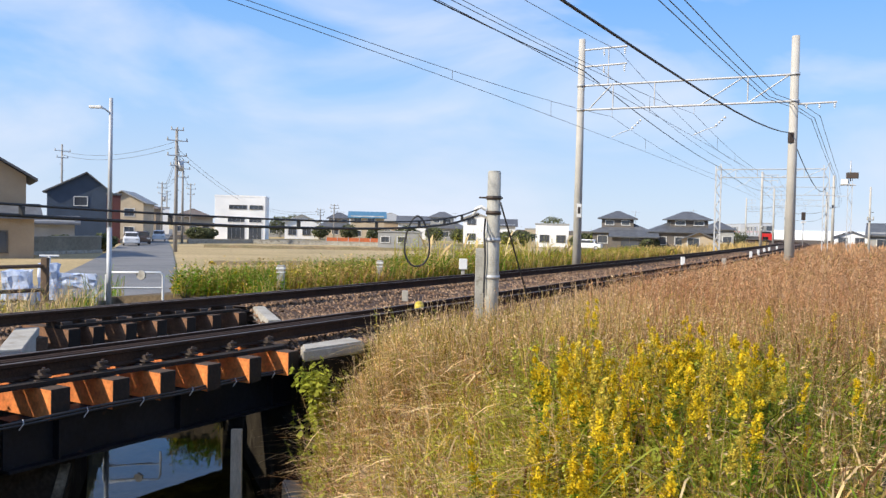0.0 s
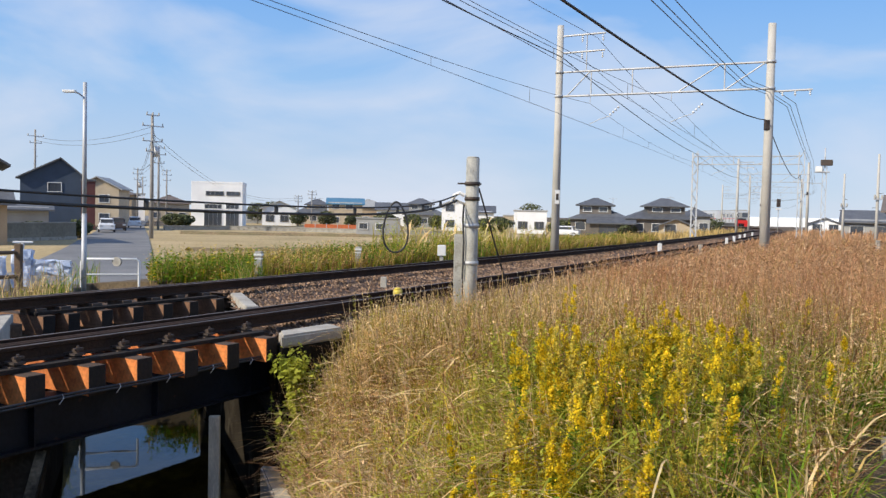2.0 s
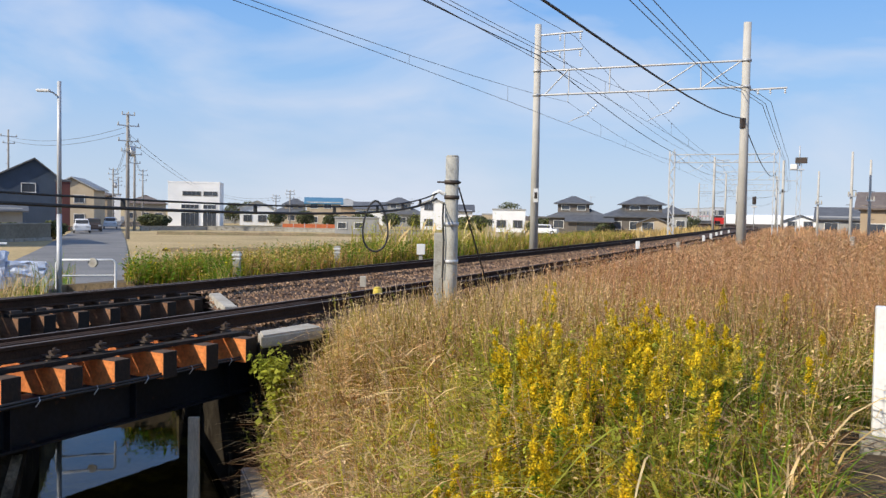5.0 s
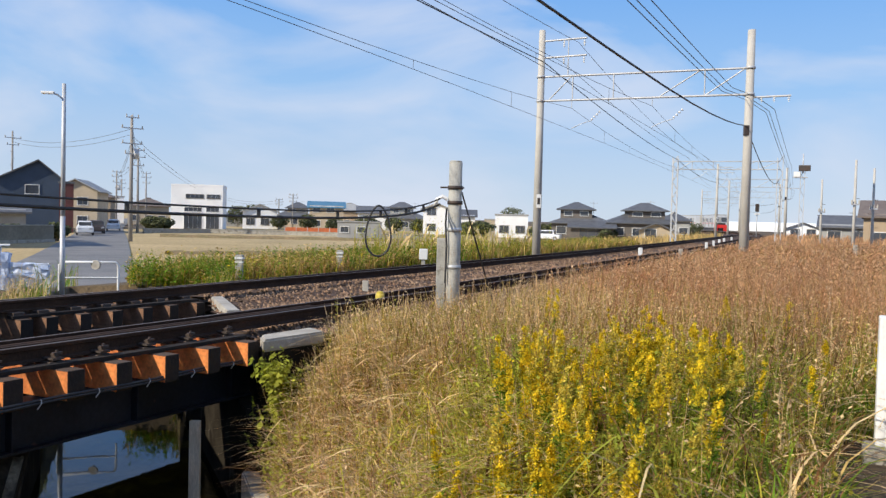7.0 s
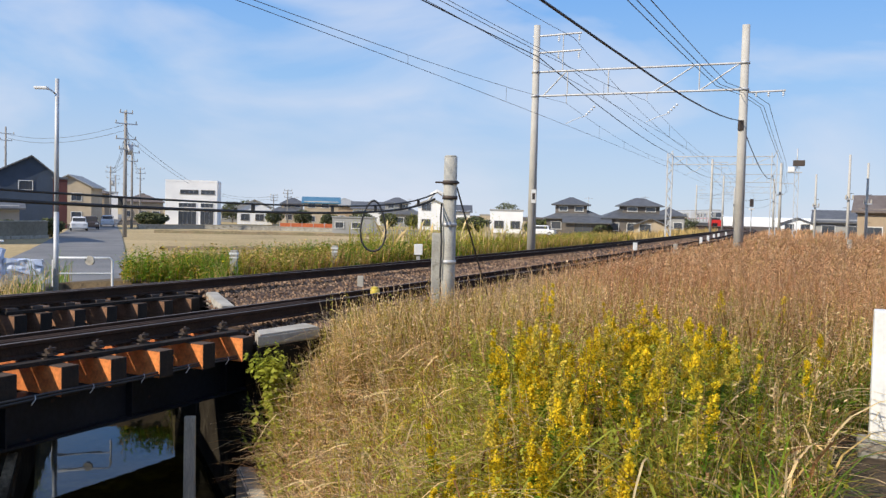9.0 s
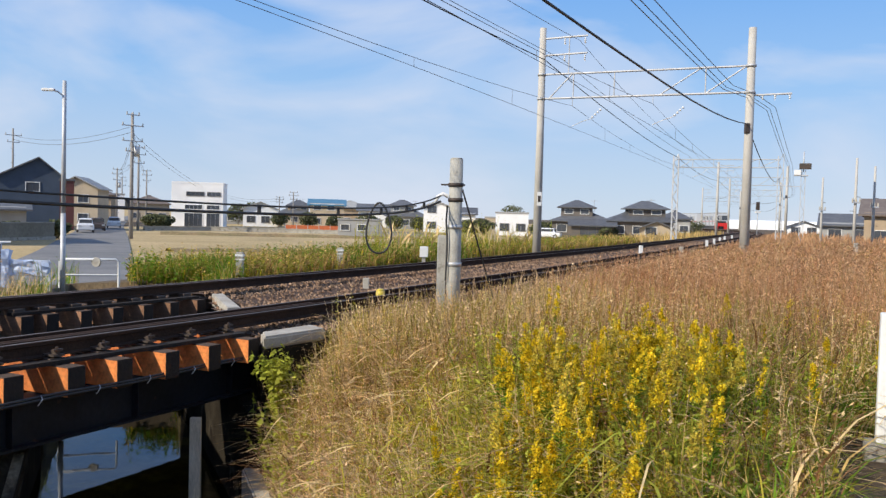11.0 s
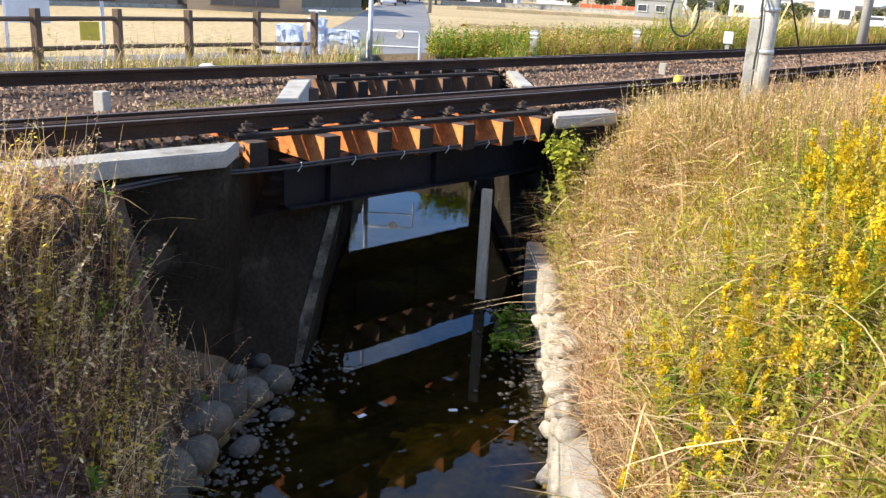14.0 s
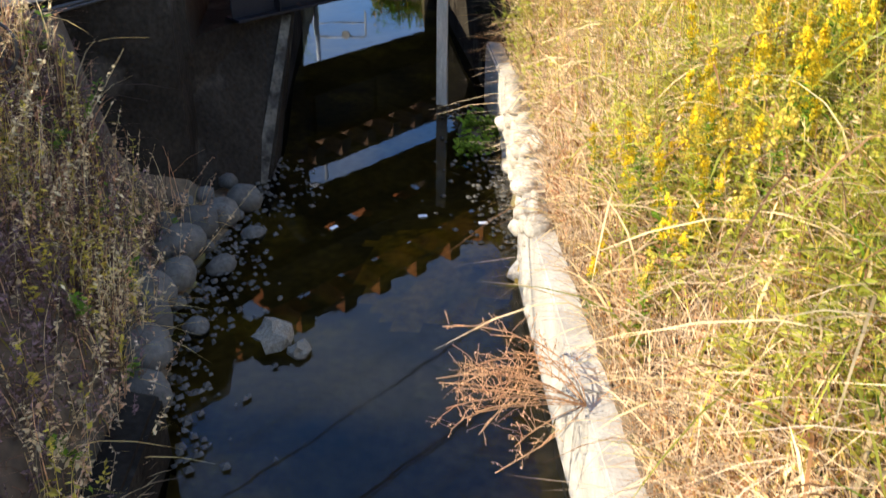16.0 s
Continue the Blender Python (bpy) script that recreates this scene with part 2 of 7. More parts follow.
def boxes_bm(items, m=None, bevel=0.0):
    bm = bmesh.new()
    for it in items:
        add_box(bm, it[0], it[1], m, it[2] if len(it) > 2 else 1.0, bevel)
    return bm


def cyl_bm(*items):
    bm = bmesh.new()
    for it in items:
        add_cyl(bm, *it)
    return bm


def tube_bm(pts, r, n=6, closed=False):
    bm = bmesh.new()
    add_tube(bm, pts, r, n, closed)
    return bm


# ---- the line of the double track ----
# s runs along the near track from the bridge, u to the left of its centre line
HEADING = ((-80, 42), (-30, 36), (-5, 32), (0, 30.5), (5, 28.6), (12, 27), (25, 26.2), (45, 25.5), (70, 24.6), (120, 24.8), (160, 20), (210, 4), (260, -12), (320, -25))
_S = np.arange(-80, 321, 0.5)
_TH = np.radians(np.interp(_S, [h[0] for h in HEADING], [h[1] for h in HEADING]))
_TH = np.convolve(np.pad(_TH, 6, mode="edge"), np.ones(13) / 13, mode="valid")
_X = np.concatenate([[0], np.cumsum(0.5 * np.sin((_TH[1:] + _TH[:-1]) / 2))])
_Y = np.concatenate([[0], np.cumsum(0.5 * np.cos((_TH[1:] + _TH[:-1]) / 2))])
_i0 = int(np.argmin(abs(_S)))
_X += -4.24 - _X[_i0]
_Y += 8.02 - _Y[_i0]
SPACING = 3.45  # between the two centre lines
GAUGE = 1.067


def track(s, u=0.0, z=0.0):
    th = np.interp(s, _S, _TH)
    return Vector((float(np.interp(s, _S, _X) - u * math.cos(th)), float(np.interp(s, _S, _Y) + u * math.sin(th)), z))


def track_pose(s, u=0.0, z=0.0):
    """Frame on the track: x across to the right, y along."""
    return Matrix.Translation(track(s, u, z)) @ Matrix.Rotation(-float(np.interp(s, _S, _TH)), 4, "Z")


def su(x, y):
    """Arc length and left offset of places in the plan."""
    x, y = np.ravel(x), np.ravel(y)
    s_out, u_out = np.empty(len(x)), np.empty(len(x))
    X, Y, T = _X[::2], _Y[::2], _TH[::2]
    for a in range(0, len(x), 4000):
        dx, dy = x[a:a + 4000, None] - X, y[a:a + 4000, None] - Y
        i = np.argmin(dx * dx + dy * dy, axis=1)
        k = np.arange(len(i))
        c, sn = np.cos(T[i]), np.sin(T[i])
        s_out[a:a + 4000] = _S[::2][i] + dx[k, i] * sn + dy[k, i] * c
        u_out[a:a + 4000] = -dx[k, i] * c + dy[k, i] * sn
    return s_out, u_out


# ---- the creek's two sides in the plan ----
LEFT_Y, LEFT_X = (-12, 3.05, 4.6, 6.9, 7.4, 12.0, 16, 26), (1.6, -2.4, -3.1, -3.46, -3.6, -5.08, -6.7, -9.6)
RIGHT_Y, RIGHT_X = (-12, 3.6, 5.7, 6.9, 8.45, 10.4, 15, 17, 26), (4.4, -0.15, -0.76, -0.95, -1.38, -2.0, -3.75, -4.5, -7.3)
CREEK_END = 21.2
WATER = -2.28


def creek_x(y):
    return np.interp(y, LEFT_Y, LEFT_X), np.interp(y, RIGHT_Y, RIGHT_X)


def smooth01(t):
    t = np.clip(t, 0, 1)
    return t * t * (3 - 2 * t)


def wobble(x, y, k):
    return np.sin(x * k + 1.3 * np.sin(y * k * 0.7)) * np.cos(y * k * 0.9 + 0.7 * np.sin(x * k * 1.3))


def ground_z(x, y):
    """Height of the ground: the embankment, the lower land beyond it, and the creek cut through both."""
    x, y = np.asarray(x, float), np.asarray(y, float)
    shape = x.shape
    x, y = np.ravel(x), np.ravel(y)
    s, u = su(x, y)
    z = np.full(len(x), -0.36)
    right = u < -1.9
    zr = -0.36 + 0.26 * smooth01((-u - 1.9) / 2.0) + 0.22 * smooth01((-u - 6) / 10) + 0.05 * wobble(x, y, 0.8)
    z = np.where(right, zr, z)
    left = u > SPACING + 1.9
    zl = -0.36 - 0.12 * smooth01((u - SPACING - 1.9) / 2.0) - 0.85 * smooth01((u - SPACING - 5.0) / 9)
    z = np.where(left, zl, z)
    xl, xr = creek_x(y)
    near = (y < CREEK_END) & (y > -11)
    inside = near & (x > xl - 0.05) & (x < xr + 0.05)
    under = (u > -0.8) & (u < SPACING + 1.3)
    # right bank: a low wall, then a slope up
    d = x - xr
    zb = -1.68 + 1.62 * np.clip((d - 0.08) / 1.55, 0, 1) ** 0.8
    z = np.where(near & (d >= 0.05) & (d < 1.6) & ~under, np.minimum(z, zb), z)
    z = np.where(near & (d >= 0.0) & (d < 0.4) & (y > 9.7) & (y < 16.2), -2.45, z)
    # left bank: a boulder slope
    d = xl - x
    reach = 0.95 + 1.7 * smooth01((x + 0.78 * y) / 0.5)
    zb = -2.25 + 2.05 * np.clip((d - 0.1) / reach, 0, 1) ** 1.15
    z = np.where(near & (d >= 0.05) & (d < 2.7) & (y < 9) & ~under, np.minimum(z, zb), z)
    z = np.where(near & (d >= 0.05) & (d < 1.0) & (y > 6.3) & (y < 9), np.minimum(z, -2.2), z)
    z = np.where(near & (d >= 0.0) & (d < 0.4) & (y > 7.4) & (y < 13.0), -2.45, z)
    # room under the bridge ends, filled by the abutments
    z = np.where((u > -1.5) & (u < SPACING + 1.5) & (s > -1.5 + 0.8 * (u + 1)) & (s < 3.75 + 0.9 * (u + 0.95)), np.minimum(z, -1.0), z)
    z = np.where(inside, -2.5 + 0.10 * wobble(x, y, 1.7) + 0.16 * np.clip((x - (xl + xr) / 2) / 1.2, 0, 1) * ((y < 7.5) & (y > 3.0)) + 0.03 * wobble(x, y, 7.0) * np.exp(-((x + 1.45) / 0.6) ** 2 - ((y - 5.95) / 0.7) ** 2) + 0.33 * np.exp(-((x - xr + 0.25) / 0.32) ** 2 - ((y - 8.7) / 0.8) ** 2), z)
    return z.reshape(shape)


# ---- ground: one sheet to the horizon ----


def graded(lo, fine_lo, fine_hi, hi, step, grow=1.12):
    mid = list(np.arange(fine_lo, fine_hi, step))
    up, d = [fine_hi], step
    while up[-1] < hi:
        d *= grow
        up.append(up[-1] + d)
    dn, d = [], step
    p = fine_lo
    while p > lo:
        d *= grow
        p -= d
        dn.append(p)
    return np.array(dn[::-1] + mid + up)


def build_ground():
    gx = graded(-1500, -9, 8, 1500, 0.12)
    gy = graded(-300, -2, 20, 2500, 0.12)
    X, Y = np.meshgrid(gx, gy)
    Z = ground_z(X, Y)
    nx, ny = len(gx), len(gy)
    verts = np.stack([X.ravel(), Y.ravel(), Z.ravel()], 1)
    idx = np.arange(nx * ny).reshape(ny, nx)
    faces = np.stack([idx[:-1, :-1], idx[:-1, 1:], idx[1:, 1:], idx[1:, :-1]], -1).reshape(-1, 4)
    me = bpy.data.meshes.new("ground")
    me.from_pydata(verts.tolist(), [], faces.tolist())
    cx, cy = verts[faces, 0].mean(1), verts[faces, 1].mean(1)
    s, u = su(cx, cy)
    xl, xr = creek_x(cy)
    ids = np.zeros(len(faces), int)
    ids[(u > SPACING + 9) & ~((cx > -60) & (cx < -40))] = 1
    ids[(cy < CREEK_END) & (cy > -11) & (cx > xl - 0.1) & (cx < xr + 0.1)] = 2
    # ellipse of bed painted brighter where sun falls into the creek
    ids[(ids == 2) & (((cx + 1.45) / 0.7) ** 2 + ((cy - 5.95) / 0.85) ** 2 + 0.5 * wobble(cx, cy, 5.0) < 1)] = 3
    me.polygons.foreach_set("material_index", ids)
    me.polygons.foreach_set("use_smooth", [True] * len(faces))
    for k in ("soil", "field", "mud", "sunlit_algae"):
        me.materials.append(M[k])
    ob = new("ground", me)
    tagged(ob, "earth embankment and dry harvested fields around the railway", "ground", kind="structure")


build_ground()


def build_water():
    m = bpy.data.materials.new("creek_water")
    m.use_nodes = True
    nt = m.node_tree
    nt.nodes.remove(nt.nodes["Principled BSDF"])
    gl = nt.nodes.new("ShaderNodeBsdfGlossy")
    gl.inputs["Roughness"].default_value = 0.02
    gl.inputs["Color"].default_value = (0.72, 0.76, 0.82, 1)
    tr = nt.nodes.new("ShaderNodeBsdfTransparent")
    tr.inputs["Color"].default_value = (0.44, 0.38, 0.2, 1)
    fr = nt.nodes.new("ShaderNodeFresnel")
    fr.inputs["IOR"].default_value = 1.36
    tc = nt.nodes.new("ShaderNodeTexCoord")
    nz = nt.nodes.new("ShaderNodeTexNoise")
    nz.inputs["Scale"].default_value = 2.2
    bp = nt.nodes.new("ShaderNodeBump")
    bp.inputs["Strength"].default_value, bp.inputs["Distance"].default_value = 0.05, 0.02
    mx = nt.nodes.new("ShaderNodeMixShader")
    nt.links.new(tc.outputs["Object"], nz.inputs["Vector"])
    nt.links.new(nz.outputs["Fac"], bp.inputs["Height"])
    nt.links.new(bp.outputs["Normal"], gl.inputs["Normal"])
    nt.links.new(fr.outputs["Fac"], mx.inputs["Fac"])
    nt.links.new(tr.outputs["BSDF"], mx.inputs[1])
    nt.links.new(gl.outputs["BSDF"], mx.inputs[2])
    nt.links.new(mx.outputs["Shader"], nt.nodes["Material Output"].inputs["Surface"])
    ys = np.arange(-11, CREEK_END + 0.1, 0.5)
    xl, xr = creek_x(ys)
    verts = [(a - 0.4, y, WATER) for a, y in zip(xl, ys)] + [(b + 0.1, y, WATER) for b, y in zip(xr, ys)]
    n = len(ys)
    ob = new("water", mesh_from("water", verts, [(i, n + i, n + i + 1, i + 1) for i in range(n - 1)], m))
    tagged(ob, "still dark shallow creek water mirroring the sky", "water", kind="structure")


build_water()

# ---- road, field banks ----


def strip(name, pts, width, z_add, mat, label, category, thick=0.05):
    """A flat ribbon laid along points on the ground."""
    bm = bmesh.new()
    rows = []
    for i, p in enumerate(pts):
        a, c = Vector(pts[max(i - 1, 0)]), Vector(pts[min(i + 1, len(pts) - 1)])
        d = (c - a).normalized()
        nrm = Vector((-d.y, d.x))
        row = []
        for k in (-0.5, 0.5):
            q = Vector(p) + nrm * width * k
            row += [bm.verts.new((q.x, q.y, p_z(p) + z_add)), bm.verts.new((q.x, q.y, p_z(p) + z_add - thick - 0.6))]
        rows.append(row)
    for a, c in zip(rows, rows[1:]):
        bm.faces.new((a[0], a[2], c[2], c[0]))
        bm.faces.new((a[0], c[0], c[1], a[1]))
        bm.faces.new((a[2], a[3], c[3], c[2]))
    return tagged(part(name, bm, mat), label, category, kind="structure")


def p_z(p):
    return float(ground_z(np.array([p[0]]), np.array([p[1]]))[0])


ROAD = [(float(np.interp(y, (21, 51, 80, 123, 154, 300), (-9.5, -19.0, -28.6, -43.2, -53, -98))), float(y)) for y in np.concatenate([np.arange(21.0, 60, 2.0), np.arange(60, 300, 6.0)])]
strip("road", ROAD, 5.2, 0.06, M["asphalt"], "worn grey asphalt lane between fields and houses", "road")
strip("side_road", [(-10.6, 20.6), (-13.0, 18.4), (-15.2, 15.6), (-17.5, 11.5), (-21, 4.0)], 2.4, 0.05, M["asphalt"], "grey side lane running behind the wooden fence", "road")

# ---- ballast, rails, sleepers ----


def on_bridge(s, u):
    return -1.0 + 0.8 * (u + 1) < s < 3.2 + 0.9 * (u + 0.95)


def build_ballast():
    """The stone bed, with the gap of the bridge left open, and loose stones over it."""
    prof = [(-1.75, -0.42), (-1.3, -0.19), (1.2, -0.17), (1.75, -0.24), (2.3, -0.17), (SPACING + 1.55, -0.18), (SPACING + 2.4, -0.45)]
    us = sorted({round(v, 2) for a, b in zip(prof, prof[1:]) for v in np.linspace(a[0], b[0], 5)})
    zs = np.interp(us, [p[0] for p in prof], [p[1] for p in prof])
    ss = np.concatenate([np.arange(-60, -12, 1.5), np.arange(-12, 14, 0.2), np.arange(14, 40, 0.8), np.arange(40, 300, 3)])
    verts, faces = [], []
    for s in ss:
        for u, z in zip(us, zs):
            verts.append(track(float(s), float(u), float(z) + 0.012 * math.sin(7 * s + 3 * u)))
    n = len(us)
    for i in range(len(ss) - 1):
        for k in range(n - 1):
            um, sm = (us[k] + us[k + 1]) / 2, (ss[i] + ss[i + 1]) / 2
            if not on_bridge(float(sm), um) and not (um < -0.98 and -4.5 < sm < 4.4):
                faces.append((i * n + k, i * n + k + 1, (i + 1) * n + k + 1, (i + 1) * n + k))
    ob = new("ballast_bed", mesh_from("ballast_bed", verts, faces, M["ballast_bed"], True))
    tagged(ob, "brown crushed stone ballast bed under both tracks", "ballast", kind="structure")
    # loose stones
    V, F = [], []
    octa = np.array([(1, 0, 0), (-1, 0, 0), (0, 1, 0), (0, -1, 0), (0, 0, 1), (0, 0, -1)], float)
    tri = ((0, 2, 4), (2, 1, 4), (1, 3, 4), (3, 0, 4), (2, 0, 5), (1, 2, 5), (3, 1, 5), (0, 3, 5))
    for lo, hi, count, size in ((-9, 9, 19000, 0.036), (9, 30, 14000, 0.042), (30, 70, 5000, 0.055)):
        for s, u in zip(rng.uniform(lo, hi, count), rng.uniform(-1.6, SPACING + 2.2, count)):
            if on_bridge(s, u) or (u < -0.98 and -4.5 < s < 4.4):
                continue
            z = np.interp(u, [p[0] for p in prof], [p[1] for p in prof])
            c = np.array(track(s, u, z + rng.uniform(-0.01, 0.02)))
            pts = octa * (size * rng.uniform(0.6, 1.3, (6, 1))) * rng.uniform(0.6, 1.2, 3)
            a = rng.uniform(0, 6.28)
            R = np.array([[math.cos(a), -math.sin(a), 0.3], [math.sin(a), math.cos(a), 0], [-0.3, 0, 1]])
            b = len(V)
            V.extend((pts @ R + c).tolist())
            F.extend([(b + i, b + j, b + k) for i, j, k in tri])
    ob = new("ballast_stones", mesh_from("ballast_stones", V, F, M["ballast"]))
    tagged(ob, "loose rusty brown ballast stones between the rails", "ballast", kind="stuff")


build_ballast()

RAIL_PROFILE = [(-0.061, -0.150), (0.061, -0.150), (0.061, -0.139), (0.012, -0.122), (0.009, -0.045), (0.032, -0.034), (0.032, -0.006), (0.026, 0.0), (-0.026, 0.0), (-0.032, -0.006), (-0.032, -0.034), (-0.009, -0.045), (-0.012, -0.122), (-0.061, -0.139)]


def cant(s, k, sgn):
    """Height of a rail's top: the near rail of each track is raised where the line curves."""
    lift = (((-0.045, 0.07), (-0.015, 0.10))[k])[0 if sgn > 0 else 1]
    return lift * float(np.interp(s, (-60, 7, 30, 80, 120), (1, 1, 0.35, 0.35, 0.9)))


def rail(name, u, s0, s1, label, parent, z=0.0, shiny=True, k=0, sgn=1):
    ss = [s for s in np.concatenate([np.arange(-60, 40, 0.5), np.arange(40, 300, 2.0)]) if s0 < s < s1]
    ss = [s0] + ss + [s1]
    verts, faces, ids = [], [], []
    n = len(RAIL_PROFILE)
    for s in ss:
        for a, h in RAIL_PROFILE:
            verts.append(track(float(s), u - a, z + h + cant(s, k, sgn)))
    for i in range(len(ss) - 1):
        for k in range(n):
            j = (k + 1) % n
            faces.append((i * n + k, i * n + j, (i + 1) * n + j, (i + 1) * n + k))
            ids.append(1 if k == 7 and shiny else 0)
    faces += [tuple(range(n))[::-1], tuple((len(ss) - 1) * n + k for k in range(n))]
    ids += [0, 0]
    ob = new(name, mesh_from(name, verts, faces, [M["rail"], M["rail_top"]], False, ids))
    ob.parent = parent
    if label:
        ob["label"] = label
    return ob


TRACKS = []
for k in range(2):
    t = tagged(new("railway_track"), ("railway track with rusty brown rails and guard rails over a bridge", "second railway track with rusty rails on brown ballast")[k], "railway track", kind="structure")
    TRACKS.append(t)
    u0 = k * SPACING
    for sgn in (-1, 1):
        rail("rail", u0 + sgn * (GAUGE / 2 + 0.032), -60, 295, "rusty rail with a polished top", t, k=k, sgn=sgn)
    for sgn in (-1, 1):
        rail("guard_rail", u0 + sgn * (GAUGE / 2 - 0.16), (-3.6, -0.6)[k], (6.2, 9.0)[k], "dark rusted guard rail", t, -0.012, False, k, sgn)



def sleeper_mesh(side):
    """A squared timber with a rusty side, a dark top and ends painted dark for shade."""
    o = part("sleeper", boxes_bm([((0, 0, -0.275), (1.96, 0.19, 0.28))], bevel=0.008), [M[side], M["sleeper_top"], M["sleeper_end_shaded"]])
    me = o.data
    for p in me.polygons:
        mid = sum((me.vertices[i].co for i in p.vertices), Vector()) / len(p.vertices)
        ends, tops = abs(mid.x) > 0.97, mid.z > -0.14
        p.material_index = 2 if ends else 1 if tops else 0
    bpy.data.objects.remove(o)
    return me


SLEEPER = (sleeper_mesh("sleeper"), sleeper_mesh("sleeper_brown"))
_bm = boxes_bm([((0, 0, -0.235), (2.1, 0.2, 0.17))], bevel=0.01)
_o = part("sleeper", _bm, M["sleeper_top"])
SLEEPER_OLD = _o.data
bpy.data.objects.remove(_o)
# a rail clip: plate, bolt and spring arm
_bm = boxes_bm([((0, 0, -0.125), (0.16, 0.12, 0.02)), ((0.02, 0, -0.10), (0.09, 0.035, 0.03)), ((0.055, 0, -0.075), (0.035, 0.10, 0.022))])
add_cyl(_bm, (0.05, 0, -0.12), (0.05, 0, -0.045), 0.014, None, 6)
_o = part("rail_clip", _bm, M["dark_metal"])
CLIP = _o.data
bpy.data.objects.remove(_o)


_o = part("tie_plate", boxes_bm([((0, 0, -0.045), (0.34, 0.17, 0.088))], bevel=0.006), M["dark_metal"])
PAD = _o.data
bpy.data.objects.remove(_o)


def put(name, data, m, parent):
    ob = new(name, data)
    ob.parent = parent
    ob.matrix_basis = m
    return ob


BRIDGE_SLEEPERS = {0: [-0.77, 0.01, 0.63, 1.17, 1.77, 2.37, 2.99], 1: [2.76, 3.15, 3.70, 4.26, 4.84, 5.38, 5.97]}
for k in range(2):
    u0 = k * SPACING
    for s in BRIDGE_SLEEPERS[k]:
        slip = (0.04 - 0.045 * (s + 0.77), 0.08 - 0.045 * (s - 2.76))[k]
        put("bridge_sleeper", SLEEPER[k], track_pose(s, u0 + slip), TRACKS[k])
        for sgn in (-1, 1):
            for off in (-1, 1):
                if off * sgn < 0 and k == 1:
                    continue
                m = track_pose(s, u0 + sgn * GAUGE / 2 + sgn * 0.032 + off * sgn * 0.105, cant(s, k, sgn))
                if off < 0 and sgn < 0:
                    pad = put("tie_plate", PAD, track_pose(s, u0 + sgn * (GAUGE / 2 + 0.032), cant(s, k, sgn) - 0.15), TRACKS[k])
                put("rail_clip", CLIP, m @ Matrix.Rotation(math.pi if sgn * off > 0 else 0, 4, "Z"), TRACKS[k])
    lo, hi = BRIDGE_SLEEPERS[k][0], BRIDGE_SLEEPERS[k][-1]
    a, c = track(lo - 0.12, u0 - 0.70), track(hi + 0.12, u0 - 0.83)
    plank = part("guard_timber", boxes_bm([((0, 0, -0.112), (0.13, (c - a).length, 0.042))], bevel=0.006), M["sleeper_end_shaded"], TRACKS[k], "dark timber bolted along the sleeper ends")
    plank.matrix_basis = Matrix.Translation((a + c) / 2) @ Matrix.Rotation(math.atan2(c.y - a.y, c.x - a.x) - math.pi / 2, 4, "Z")
    ss = [lo - 0.62 * i for i in range(1, 16)] + [hi + 0.62 * i for i in range(1, 50)]
    for s in ss:
        put("sleeper", SLEEPER_OLD, track_pose(s, u0, -0.03), TRACKS[k])

# ---- bridge: girders and abutments ----


def cross_s(side, u):
    """Where a line at offset u meets a side of the creek."""
    best = min(np.arange(-8, 14, 0.02), key=lambda s: abs(track(float(s), u).x - creek_x(track(float(s), u).y)[side]))
    return float(best)


bridge = thing("girder_bridge", Matrix(), "short dark blue steel girder railway bridge over a creek", "bridge")
for k in range(2):
    for sgn in (-1, 1):
        u = k * SPACING + sgn * (GAUGE / 2 + 0.03)
        a, c = cross_s(0, u) - 0.35, cross_s(1, u) + 0.3
        m = track_pose((a + c) / 2, u)
        L = c - a
        low = (-0.88, -1.16)[k]
        g = part("girder", boxes_bm([((0, 0, (low - 0.44) / 2), (0.02, L, -low - 0.44))]), M["girder"], bridge, "dark blue painted plate girder")
        g.matrix_basis = m
        for z in (-0.432, low):
            part("flange", boxes_bm([((0, 0, z), (0.22, L, 0.024))]), M["girder"], g)
        for i in range(3):
            st = part("stiffener", boxes_bm([((0.0, -L / 2 + 0.5 + i * (L - 1.0) / 2, (low - 0.44) / 2), (0.2, 0.014, -low - 0.46))]), M["girder"], g)
    a, c = cross_s(0, k * SPACING) - 0.2, cross_s(1, k * SPACING) + 0.2
    for i in range(3):
        s = a + (i + 0.5) * (c - a) / 3
        b = part("cross_brace", boxes_bm([((0, 0, -0.6), (GAUGE, 0.08, 0.35))]), M["girder"], bridge)
        b.matrix_basis = track_pose(s, k * SPACING)


def solid(name, plan, z0, z1, mat, label, category, batter=0.0, bevel=0.02, top=None):
    """A block over a plan outline; batter spreads its foot."""
    bm = bmesh.new()
    c = sum((Vector(p) for p in plan), Vector((0, 0))) / len(plan)
    lo = [bm.verts.new((*(Vector(p) + (Vector(p) - c).normalized() * batter), z0)) for p in plan]
    hi = [bm.verts.new((*p, z1)) for p in (top or plan)]
    n = len(plan)
    bm.faces.new(lo[::-1])
    bm.faces.new(hi)
    for i in range(n):
        bm.faces.new((lo[i], lo[(i + 1) % n], hi[(i + 1) % n], hi[i]))
    if bevel:
        bmesh.ops.bevel(bm, geom=list(bm.edges), offset=bevel, segments=2, affect="EDGES")
    return tagged(part(name, bm, mat), label, category, kind="structure")


def xy(v):
    return (v.x, v.y)


def creek_side(side, y, d=0.0):
    return (float(creek_x(y)[side]) + d, y)


